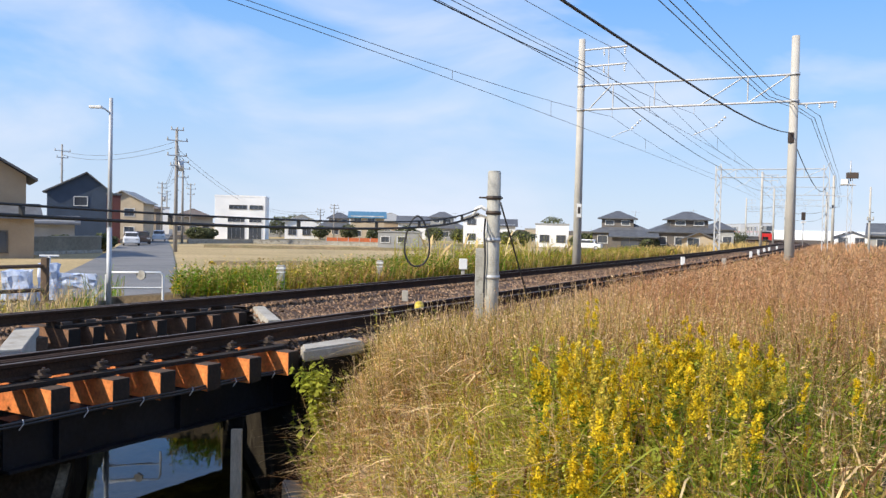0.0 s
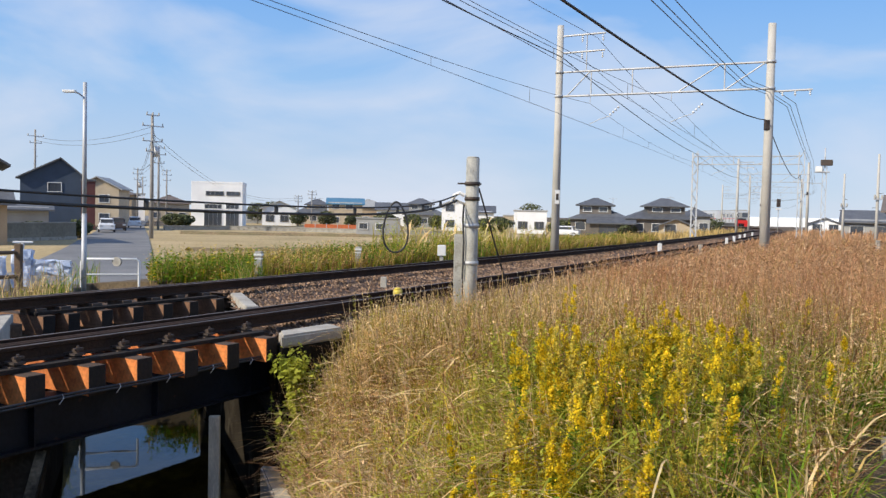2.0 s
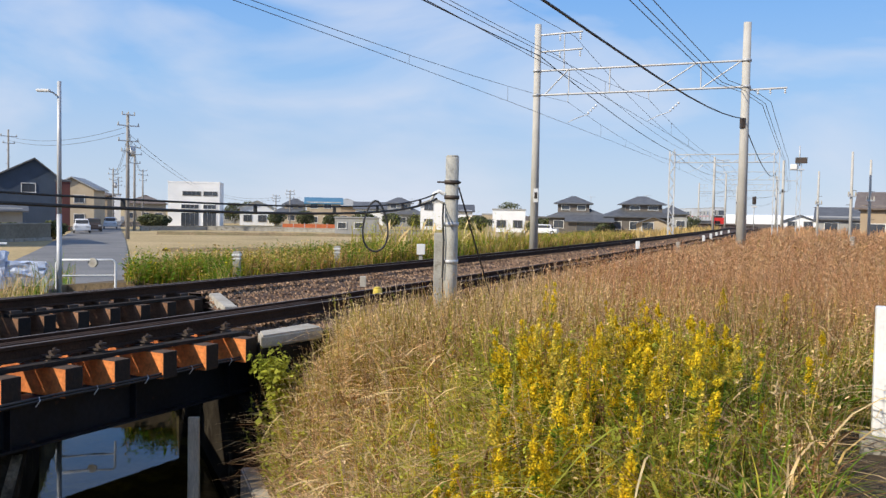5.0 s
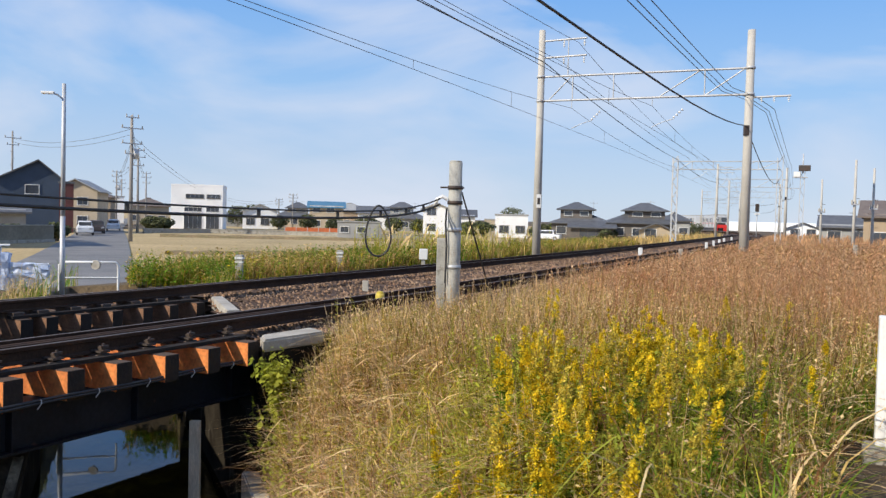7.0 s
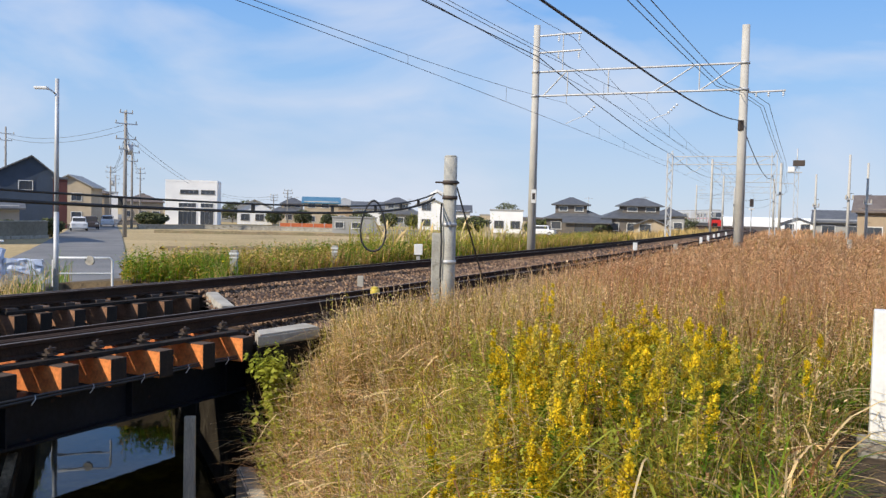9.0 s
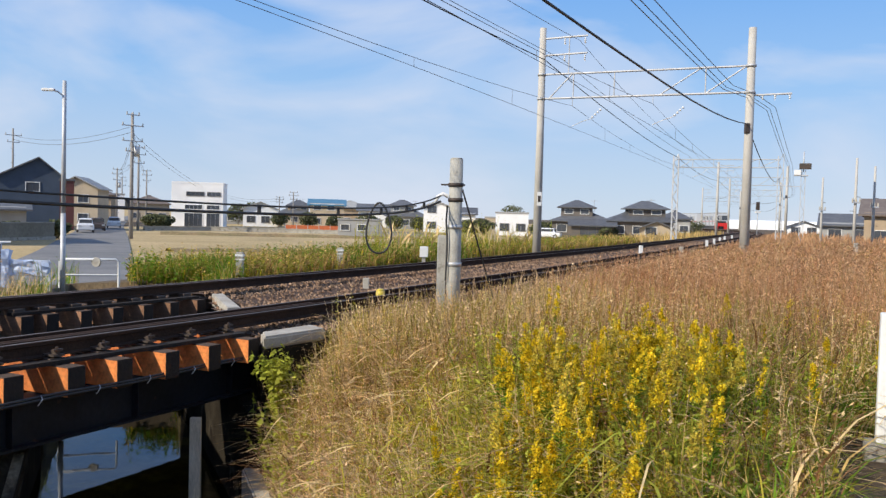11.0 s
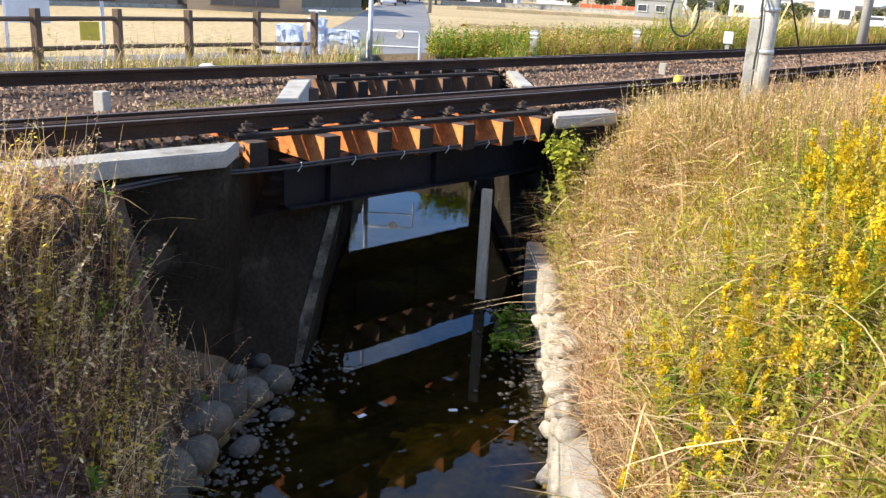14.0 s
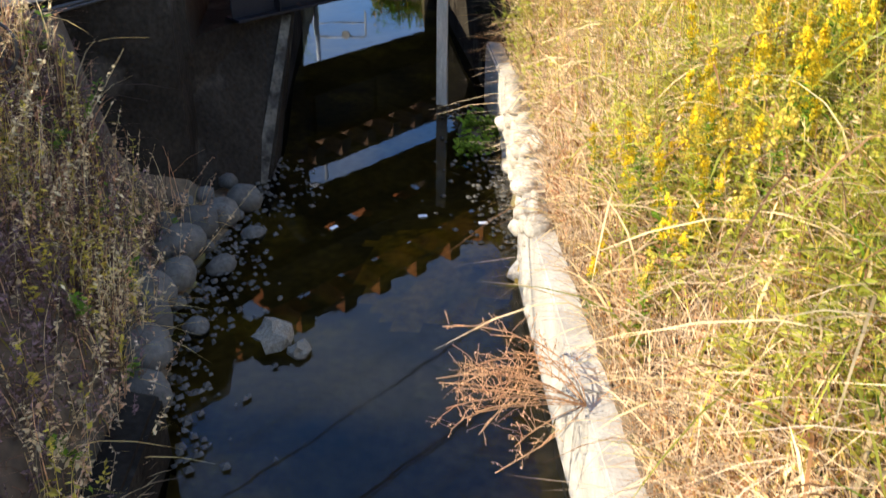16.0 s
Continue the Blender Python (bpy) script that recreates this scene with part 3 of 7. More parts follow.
# left abutment: face along the creek, front wall along the track
_pl = [creek_side(0, 6.75), creek_side(0, 7.4), creek_side(0, 12.0), creek_side(0, 13.2), (-9.0, 13.2), (-7.9, 9.0), (-5.6, 4.0), (-4.75, 4.45)]
solid("abutment_wall", _pl, -2.6, -0.92, M["concrete_shaded"], "mottled concrete bridge abutment beside the creek, darkened for shade", "abutment", 0.08, 0.02, [(-3.78, 7.98), (-3.53, 8.17)] + _pl[2:])
# the lit arris of its sloping corner, put in as a paler strip
_bm = bmesh.new()
_lo, _hi = Vector((-3.44, 6.80, -2.36)), Vector((-3.55, 8.05, -0.96))
_side = (Vector((-0.10, -0.02, 0)), Vector((0.015, 0.05, 0)), Vector((-0.10, 0.10, 0)))
_r = [[_bm.verts.new(e + o * k) for o in _side] for e, k in ((_lo, 1.0), (_lo.lerp(_hi, 0.5), 0.8), (_hi, 0.7))]
for _p, _q in zip(_r, _r[1:]):
    for i in range(3):
        _bm.faces.new((_p[i], _p[(i + 1) % 3], _q[(i + 1) % 3], _q[i]))
tagged(part("abutment_edge", _bm, M["concrete_mid"]), "paler strip for the lit edge of the sloping abutment corner", "abutment", kind="structure")
_pr = [creek_side(1, 9.9, 0.02), (-0.9, 9.75), (0.2, 12.0), (-2.2, 16.3), creek_side(1, 16.3), creek_side(1, 13.8)]
solid("abutment_wall", _pr, -2.6, -0.92, M["concrete_shaded"], "concrete abutment under the far end of the girders, darkened for shade", "abutment", 0.04)
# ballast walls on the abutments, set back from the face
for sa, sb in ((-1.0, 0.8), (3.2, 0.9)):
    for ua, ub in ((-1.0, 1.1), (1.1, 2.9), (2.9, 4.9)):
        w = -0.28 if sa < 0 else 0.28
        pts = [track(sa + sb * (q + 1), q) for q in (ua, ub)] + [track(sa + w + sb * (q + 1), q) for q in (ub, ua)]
        solid("ballast_wall", [xy(p) for p in pts], -1.0, -0.26, M["concrete_shaded"], "concrete wall holding back the ballast", "wall")
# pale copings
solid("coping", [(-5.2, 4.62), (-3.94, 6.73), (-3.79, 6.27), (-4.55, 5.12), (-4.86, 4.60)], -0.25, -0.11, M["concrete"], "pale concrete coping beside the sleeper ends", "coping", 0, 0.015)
# the face below the coping: its shade is in the block's colour
solid("bearing_block", [(-5.2, 4.70), (-3.97, 6.72), (-3.85, 6.33), (-4.58, 5.20), (-4.88, 4.68)], -2.4, -0.254, M["concrete_shaded"], "concrete block under the pale coping, darkened for shade", "abutment", 0, 0.01)
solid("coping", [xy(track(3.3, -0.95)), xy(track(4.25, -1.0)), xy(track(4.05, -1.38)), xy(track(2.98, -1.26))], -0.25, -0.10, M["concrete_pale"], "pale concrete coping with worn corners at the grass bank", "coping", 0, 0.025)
solid("bearing_block", [xy(track(3.3, -0.95)), xy(track(4.25, -1.0)), xy(track(4.05, -1.38)), xy(track(2.98, -1.26))], -2.4, -0.254, M["concrete_shaded"], "concrete block under the pale coping, darkened for shade", "abutment", 0, 0.01)
solid("coping", [(-5.7, 11.25), (-5.47, 11.46), (-4.7, 9.46), (-4.91, 9.29)], -0.6, -0.09, M["concrete_pale"], "pale concrete block between the two tracks", "coping", 0, 0.012)
solid("coping", [(-3.4, 14.99), (-3.22, 15.1), (-2.5, 12.95), (-2.68, 12.85)], -0.6, -0.09, M["concrete_pale"], "pale concrete block between the two tracks", "coping", 0, 0.012)
WALL_Y = (-6.0, -2.0, 1.0, 3.6, 5.7, 6.9, 8.45, 9.8)
for a, c in zip(WALL_Y, WALL_Y[1:]):
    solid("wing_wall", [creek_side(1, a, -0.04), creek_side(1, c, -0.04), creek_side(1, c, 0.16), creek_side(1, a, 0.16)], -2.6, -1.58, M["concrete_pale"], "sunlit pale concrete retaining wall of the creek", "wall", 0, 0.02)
# left wall in the darkened concrete, its shade painted in
solid("wing_wall", [creek_side(0, -6, 0.04), creek_side(0, 3.35, 0.04), creek_side(0, 3.35, -0.2), creek_side(0, -6, -0.2)], -2.6, -1.85, M["concrete_shaded"], "grey concrete retaining wall of the creek", "wall", 0, 0.03)

# ---- line-side poles, portals and wires ----
S0 = 31.1            # the portal nearest the bridge
PORTALS = (S0 - 52.0, S0, 73.2, 116.0, 160.0, 205.0)


def concrete_pole(name, p, top, r0, r1, label, group):
    t = thing(name, Matrix.Translation((p.x, p.y, 0)), label, "pole", group)
    part("shaft", cyl_bm(((0, 0, -0.7), (0, 0, top), r0, r1, 20)), M["pole"], t)
    return t


def band(t, z, r, mat="galv"):
    part("clamp_band", cyl_bm(((0, 0, z - 0.05), (0, 0, z + 0.05), r, r, 16)), M[mat], t)


def insulator(t, at, n=3, mat="white_paint"):
    bm = bmesh.new()
    x, y, z = at
    for i in range(n):
        add_cyl(bm, (x, y, z - 0.07 - i * 0.08), (x, y, z - 0.03 - i * 0.08), 0.055, 0.03, 8)
    add_cyl(bm, (x, y, z - 0.05 - n * 0.08), (x, y, z), 0.015, None, 6)
    part("insulator", bm, M[mat], t, "pale stacked insulator")


def portal(s, kind):
    """Two posts and a light lattice beam over both tracks."""
    uL, uR = 4.86, -3.83
    pl, pr = track(s, uL), track(s, uR)
    across = (pr - pl).normalized()
    if kind == "concrete":
        L = concrete_pole("catenary_pole", pl, 9.73, 0.19, 0.14, "tall tapering pale concrete catenary pole", "catenary poles")
        R = concrete_pole("catenary_pole", pr, 9.2, 0.20, 0.15, "tall tapering pale concrete catenary pole", "catenary poles")
        top, low = 7.7, 6.65
        for z in (7.7, 6.65):
            band(L, z, 0.19), band(R, z, 0.2)
        for z in (9.25, 8.52):
            q = across * 2.0
            part("cross_arm", tube_bm([(-q.x * 0.08, -q.y * 0.08, z), (q.x, q.y, z + 0.05)], 0.045, 5), M["galv"], L)
            for k in (0.5, 0.95):
                insulator(L, (q.x * k, q.y * k, z - 0.02))
        part("arm_strut", tube_bm([(across.x * 1.2, across.y * 1.2, 9.25), (across.x * 1.2, across.y * 1.2, 7.7)], 0.025, 5), M["galv"], L)
        q = across * 1.55
        part("cross_arm", tube_bm([(-q.x * 0.1, -q.y * 0.1, 6.52), (q.x, q.y, 6.55)], 0.045, 5), M["galv"], R)
        for k in (0.3, 0.6, 0.95):
            insulator(R, (q.x * k, q.y * k, 6.52), 2)
        part("cable_clamp", boxes_bm([((-0.12, -0.1, 5.2), (0.18, 0.18, 0.4))], bevel=0.02), M["dark_metal"], R, "dark cable clamp")
        part("number_plate", boxes_bm([((0.02, -0.2, 2.25), (0.2, 0.02, 0.6))]), M["white_paint"], L, "white plate with plain dark bars")
        part("plate_bar", boxes_bm([((0.02, -0.213, 2.25), (0.12, 0.006, 0.28))]), M["dark_metal"], L)
    else:
        top, low = 7.0, 6.3
        for p in (pl, pr):
            t = thing("lattice_mast", Matrix.Translation((p.x, p.y, 0)) @ Matrix.Rotation(-0.42, 4, "Z"), "grey lattice steel catenary mast beside the track", "mast", "lattice masts")
            for x, y in ((-0.22, -0.22), (0.22, -0.22), (0.22, 0.22), (-0.22, 0.22)):
                part("leg", boxes_bm([((x, y, 3.3), (0.07, 0.07, 8.0))]), M["galv"], t)
            for i in range(10):
                z, sgn = -0.1 + i * 0.76, 1 if i % 2 else -1
                for y in (-0.22, 0.22):
                    part("lacing", tube_bm([(-0.22 * sgn, y, z), (0.22 * sgn, y, z + 0.76)], 0.028, 4), M["galv"], t)
    b = thing("portal_beam", Matrix.Translation((pl.x, pl.y, 0)), "light grey steel lattice beam spanning both tracks", "portal beam", "portal beams")
    span = (pr - pl)
    for z in (top, low):
        part("chord", tube_bm([(0, 0, z), (span.x, span.y, z)], 0.045, 6), M["galv"], b)
    ks = (0.165, 0.37, 0.80)
    for i, k in enumerate(ks):
        part("post", tube_bm([(span.x * k, span.y * k, low), (span.x * k, span.y * k, top)], 0.03, 5), M["galv"], b)
    for a, c in ((0.587, 0.78), (0.80, 0.98), (0.04, 0.16)):
        part("diagonal", tube_bm([(span.x * a, span.y * a, low), (span.x * c, span.y * c, top)], 0.03, 5), M["galv"], b)
    # hangers and registration arms over each track
    for u in (0.0, SPACING):
        k = (uL - u) / (uL - uR)
        x, y = span.x * k, span.y * k
        ob = part("hanger", tube_bm([(x, y, low), (x, y, 6.3)], 0.014, 5), M["galv"], b)
        o = across * 0.9
        part("registration_arm", tube_bm([(x + o.x, y + o.y, 5.75), (x + o.x * 0.5, y + o.y * 0.5, 5.62), (x, y, 5.42)], 0.016, 5), M["galv"], b)
        bm = bmesh.new()
        for i in range(4):
            c = Vector((x + o.x * (1.0 + 0.12 * i), y + o.y * (1.0 + 0.12 * i), 5.78 + 0.10 * i))
            add_cyl(bm, c, c + Vector((0.02, 0, 0.07)), 0.06, 0.03, 8)
        part("insulator", bm, M["white_paint"], b, "pale stacked insulator")
    return b


for s in PORTALS:
    portal(s, "lattice" if abs(s - 73.2) < 1 else "concrete")


def line_wire(name, u, z_at, sag, r, mat, label, s_from, s_to, wander=0.0):
    """A wire hung from portal to portal; the offset and height may differ at each one."""
    pts = []
    stops = [s for s in PORTALS if s_from - 1 <= s <= s_to + 1]
    for a, c in zip(stops, stops[1:]):
        for i in range(14):
            k = i / 14
            pts.append(track(a + (c - a) * k, u(a + (c - a) * k) if callable(u) else u, z_at(a) * (1 - k) + z_at(c) * k - sag * (c - a) / 45 * 4 * k * (1 - k)))
    pts.append(track(stops[-1], u(stops[-1]) if callable(u) else u, z_at(stops[-1])))
    ob = part(name, tube_bm(pts, r, 5), mat)
    return tagged(ob, label, "wire", "overhead wires")


def const(v):
    return lambda s: v


END = 205.0
for u in (0.0, SPACING):
    line_wire("contact_wire", u, const(5.36), 0.0, 0.008, M["wire"], "thin straight contact wire over the track", S0 - 52, END)
    line_wire("messenger_wire", u, const(6.3), 0.72, 0.008, M["wire"], "thin sagging messenger wire over the track", S0 - 52, END)
    # droppers between messenger and contact wire
    for k in (0.15, 0.3, 0.5, 0.7, 0.85):
        for a, c in ((S0 - 52, S0), (S0, 73.2)):
            s = a + (c - a) * k
            ob = part("dropper", tube_bm([track(s, u, 5.36), track(s, u, 6.3 - 0.72 * (c - a) / 45 * 4 * k * (1 - k))], 0.006, 4), M["wire"])
            tagged(ob, "thin dropper between messenger and contact wire", "wire", "droppers")
line_wire("feeder_cable", 4.75, lambda s: 8.35 if s < 60 else 7.2, 0.45, 0.022, M["cable"], "thick dark feeder cable", S0 - 52, END)
line_wire("feeder_wire", 3.9, lambda s: 8.3 if s < 60 else 7.4, 0.45, 0.011, M["wire"], "thin grey feeder wire", S0 - 52, END)
line_wire("feeder_wire", 3.2, lambda s: 9.1 if s < 60 else 7.5, 0.7, 0.011, M["wire"], "thin grey feeder wire", S0 - 52, END)
line_wire("signal_cable", -3.75, lambda s: 5.4, 1.15, 0.021, M["cable"], "thick black sagging signal cable", S0 - 52, END)
def side_u(k):
    return lambda s: float(np.interp(s, (S0 - 45, S0 - 1, S0 + 1, 73.2, 205), (-2.9 - k, -3.2 - k, -4.3 - k, -4.4 - k, -4.4 - k)))


for k, z in ((0.0, 6.42), (0.12, 6.48), (0.34, 6.54)):
    line_wire("side_wire", side_u(k), const(z), 0.55, 0.012, M["wire"], "thin dark wire on the side arms", S0 - 52, END)


def stay_post():
    """The cable post by the bridge, with its slab, bands and stay."""
    t = thing("cable_post", Matrix.Translation((0.605, 11.5, 0)), "weathered grey round concrete cable post in the grass", "post")
    part("shaft", cyl_bm(((0, 0, -0.6), (0, 0, 2.12), 0.096, 0.088, 20), ((0, 0, 2.12), (0, 0, 2.14), 0.088, 0.075, 20)), M["concrete_pole"], t)
    for z in (1.78, 1.58, 1.22, 0.72):
        part("band", cyl_bm(((0, 0, z - 0.025), (0, 0, z + 0.025), 0.103, 0.103, 18)), M["galv" if z < 1.5 else "dark_metal"], t)
    part("bolt", cyl_bm(((-0.2, 0, 1.78), (0.12, -0.02, 1.78), 0.012, None, 6)), M["dark_metal"], t)
    part("grip", tube_bm([(-0.10, -0.02, 1.62), (-0.17, -0.03, 1.66), (-0.24, -0.03, 1.62), (-0.27, -0.03, 1.54), (-0.22, -0.03, 1.5)], 0.026, 6), M["white_paint"], t, "white bent cable grip")
    part("slab", boxes_bm([((-0.165, 0.06, 0.25), (0.12, 0.07, 1.7))], bevel=0.01), M["concrete_pole"], t, "narrow concrete slab strapped to the post")
    part("stay_wire", tube_bm([(0.09, 0, 1.72), (0.7, 0.6, -0.1)], 0.012, 5), M["dark_metal"], t)
    part("down_cable", tube_bm([(-0.11, -0.05, 1.5), (-0.12, -0.06, 1.3), (-0.1, -0.08, 1.0), (-0.11, -0.07, 0.5)], 0.014, 5), M["cable"], t)


M["concrete_pole"] = material("post_concrete", (0.44, 0.43, 0.39), 0.9, (0.34, 0.33, 0.29), 2.5, 0.15, 50.0, bump=0.5, bump_scale=50, spots=(0.2, 0.19, 0.15), spot_scale=14.0, spot_at=0.62)
stay_post()


def hung(a, c, sag, n=24):
    a, c = Vector(a), Vector(c)
    return [a.lerp(c, i / n) - Vector((0, 0, sag * 4 * (i / n) * (1 - i / n))) for i in range(n + 1)]


_post = Vector((0.59, 11.5, 0))
_away = track(-6.5, -2.6)
_away2 = Vector((_away.x - 0.2, _away.y - 0.2, 0))
_away2 = track(-9.0, -2.3)


def slack(k, lift=0.0):
    """A point of the slack aerial cable, k of its way to the post beyond."""
    z = 1.365 - 0.353 * k + 0.876 * k * k + 0.19 * math.exp(-k / 0.05) + lift
    return Vector((0.4 + (_away2.x - 0.4) * k, 11.45 + (_away2.y - 11.45) * k, z))


for lift, r, label in ((0.075, 0.010, "black aerial cable hanging from the concrete post"), (0.0, 0.015, "thick black aerial cable bundle hanging from the post")):
    tagged(part("aerial_cable", tube_bm([slack(k, lift) for k in np.linspace(0, 1, 60) ** 1.5], r, 6), M["cable"]), label, "cable", "aerial cables")
_loop = [(-0.40 + 0.16 * math.sin(a) * (1 - 0.25 * math.cos(a)), 11.2, 1.18 + 0.33 * math.cos(a)) for a in np.linspace(0, 2 * math.pi, 26)[:-1]]
tagged(part("cable_coil", tube_bm(_loop, 0.013, 6, True), M["cable"]), "black spare cable loop hanging from the aerial cable", "cable")
for k in (0.03, 0.06, 0.10, 0.16, 0.25, 0.36, 0.45):
    p = slack(k, 0.035)
    tagged(part("cable_tie", boxes_bm([(tuple(p), (0.035, 0.035, 0.07))], bevel=0.008), M["cable"]), "small black clamp joining two cables", "clamp", "cable clamps")
# the post at the cable's other end stands out of view
tt = thing("cable_post", Matrix.Translation((_away2.x, _away2.y, 0)), "weathered grey round concrete cable post in the grass", "post")
part("shaft", cyl_bm(((0, 0, -0.6), (0, 0, 2.3), 0.096, 0.088, 20)), M["concrete_pole"], tt)

# cables clipped along the bridge
for du, z, r in ((-1.02, -0.352, 0.014), (-1.035, -0.375, 0.011)):
    pts = [track(s, du - 0.005 * math.sin(2.1 * s) - 0.32 * float(smooth01((-s - 0.9) / 1.6)), z + 0.06 * float(smooth01((-s - 0.9) / 1.0)) - 0.007 * math.sin(3.3 * s + du * 9) - 0.15 * float(smooth01((s - 3) / 1.2))) for s in np.arange(-4.2, 4.4, 0.2)]
    tagged(part("bridge_cable", tube_bm(pts, r, 6), M["cable"]), "black cable running along the bridge side", "cable", "bridge cables")
for s in np.arange(-0.4, 3.2, 0.62):
    p = track(float(s), -1.05, -0.37)
    tagged(part("cable_clip", tube_bm([p + Vector((0, 0, 0.04)), p + Vector((0.02, -0.02, 0.01)), p + Vector((-0.015, -0.03, -0.045))], 0.005, 5), M["galv"]), "thin bent metal cable clip", "clip", "cable clips")
for c, r in (((-4.35, 4.75, -0.62), 0.20), ((-4.6, 4.5, -0.75), 0.26)):
    pts = [(c[0] + r * math.cos(a), c[1] - 0.3 * r * math.cos(a) + 0.06 * math.sin(2 * a), c[2] + r * math.sin(a)) for a in np.linspace(0, 6.28, 25)[:-1]]
    tagged(part("cable_coil", tube_bm(pts, 0.011, 6, True), M["cable"]), "coil of thin black cable in the weeds", "cable")

# ---- marker posts, fence, barrier ----


def marker(name, x, y, z0, z1, w, mat, label, cap=None, round_=False):
    t = thing(name, Matrix.Translation((x, y, z0)), label, "marker post")
    h = z1 - z0
    bm = cyl_bm(((0, 0, -0.3), (0, 0, h), w / 2, w / 2, 14)) if round_ else boxes_bm([((0, 0, h / 2 - 0.15), (w, w, h + 0.3))], bevel=0.012)
    part("stake", bm, M[mat], t)
    if cap:
        part("cap", cyl_bm(((0, 0, h - 0.02), (0, 0, h + 0.1), w * 0.62, w * 0.55, 14), ((0, 0, h + 0.1), (0, 0, h + 0.13), w * 0.55, w * 0.3, 14)), M[cap], t)
    return t


for x, y in ((-4.18, 21.4), (-2.06, 25.8)):
    t = marker("concrete_stub", x, y, -0.5, 0.34, 0.17, "concrete_pole", "short grey concrete stub post with a white banded top")
    part("top_band", boxes_bm([((0, 0, 0.76), (0.21, 0.21, 0.05)), ((0, 0, 0.66), (0.2, 0.2, 0.03))], bevel=0.008), M["white_paint"], t, "white band")
t = marker("white_box_post", 0.5, 29.0, -0.5, 0.0, 0.12, "concrete_pole", "small white cabinet on a short post beyond the track")
part("cabinet", boxes_bm([((0, 0, 0.65), (0.28, 0.22, 0.36))], bevel=0.02), M["white_paint"], t, "white painted box")
marker("white_marker", 10.6, 38.9, -0.36, 0.28, 0.16, "white_paint", "short white marker post between the tracks")
marker("white_marker", 9.2, 28.7, -0.36, 0.55, 0.12, "concrete_pale", "short pale marker post in the grass")
marker("white_marker", 17.5, 33.0, -0.1, 0.75, 0.13, "concrete_pale", "short pale marker post in the dry grass")
marker("kilometre_stone", -0.9, 18.3, -0.36, 0.0, 0.13, "concrete_pale", "low pale stone stake on the ballast")
marker("kilometre_stone", -6.35, 8.0, -0.36, -0.0, 0.13, "concrete_pale", "low pale concrete stake beside the rail")
for x, y, z in ((20, 57, -0.2), (23, 64, -0.2), (26, 71, -0.2), (29, 78, -0.2), (33.5, 88, -0.2)):
    marker("white_marker", x, y, z, 0.25, 0.15, "white_paint", "short white marker post between the tracks")
marker("capped_stake", -0.45, 14.0, -0.4, 0.02, 0.13, "dark_metal", "dark stake with a yellow cap in the weeds", "yellow_paint", True)
_bm = bmesh.new()
bmesh.ops.create_uvsphere(_bm, u_segments=16, v_segments=10, radius=0.19, matrix=Matrix.Translation((-7.35, 11.75, -0.22)))
tagged(part("white_dome", _bm, M["white_paint"]), "round white dome beside the rail", "dome")

t = thing("boundary_stone", Matrix.Translation((3.06, 5.25, 0.0)) @ Matrix.Rotation(-0.45, 4, "Z"), "white board on a stepped concrete base in tall weeds", "marker post")
part("board", boxes_bm([((0, 0, 0.41), (0.17, 0.12, 0.82))], bevel=0.012), M["white_paint"], t, "white painted upright")
part("base", boxes_bm([((0, 0, -0.15), (0.3, 0.22, 0.3))], bevel=0.02), M["concrete"], t)
part("step", boxes_bm([((0.0, -0.22, -0.29), (0.4, 0.3, 0.24))], bevel=0.02), M["concrete"], t)


_bm = bmesh.new()
for i, (r, dx, dz) in enumerate(((0.13, 0.0, 0.0), (0.115, 0.05, 0.02), (0.14, 0.24, -0.03))):
    add_tube(_bm, [(-3.78 - 0.7 * dx + r * 0.75 * math.cos(a), 4.2 - dx + r * 0.66 * math.cos(a), -0.2 + dz + r * 1.25 * math.sin(a)) for a in [k * math.pi / 9 for k in range(19)]], 0.011, 6)
tagged(part("cable_coil", _bm, M["cable"]), "loose black cable coiled beside the concrete coping", "cable")


def fence():
    t = thing("wooden_fence", Matrix(), "dark brown two-rail wooden fence beyond the tracks", "fence")
    us = [(-12.0, 6.6), (-11.25, 8.2), (-10.7, 9.8), (-10.15, 11.4), (-9.7, 12.8), (-9.1, 14.0), (-8.43, 15.3), (-7.74, 16.4)]
    for i, (x, y) in enumerate(us):
        part("post", boxes_bm([((x, y, 0.0), (0.12, 0.12, 1.24))], bevel=0.01), M["wood_fence"], t)
        if i:
            a, c = us[i - 1], (x, y)
            for z in (0.46, 0.0):
                part("rail", tube_bm([(a[0], a[1], z), (c[0], c[1], z)], 0.042, 6), M["wood_fence"], t)


fence()


def barrier():
    t = thing("road_barrier", Matrix(), "white tubular steel barrier across the end of the lane", "barrier")
    a, c = Vector((-7.9, 19.75, -0.5)), Vector((-6.7, 20.1, -0.5))
    pts = [a, a + Vector((0, 0, 0.6)), a + Vector((0.06, 0.02, 0.66)), c + Vector((-0.06, -0.02, 0.66)), c + Vector((0, 0, 0.6)), c]
    part("hoop", tube_bm(pts, 0.028, 8), M["white_paint"], t)
    part("mid_rail", tube_bm([a + Vector((0, 0, 0.3)), c + Vector((0, 0, 0.3))], 0.02, 8), M["white_paint"], t)
    m = a.lerp(c, 0.62)
    part("reflector", cyl_bm(((m.x - 0.01, m.y - 0.04, 0.1), (m.x, m.y + 0.02, 0.1), 0.11, None, 16), ((m.x, m.y - 0.05, 0.13), (m.x, m.y - 0.03, 0.13), 0.07, None, 14)), M["concrete_pale"], t, "faded round reflector")


barrier()


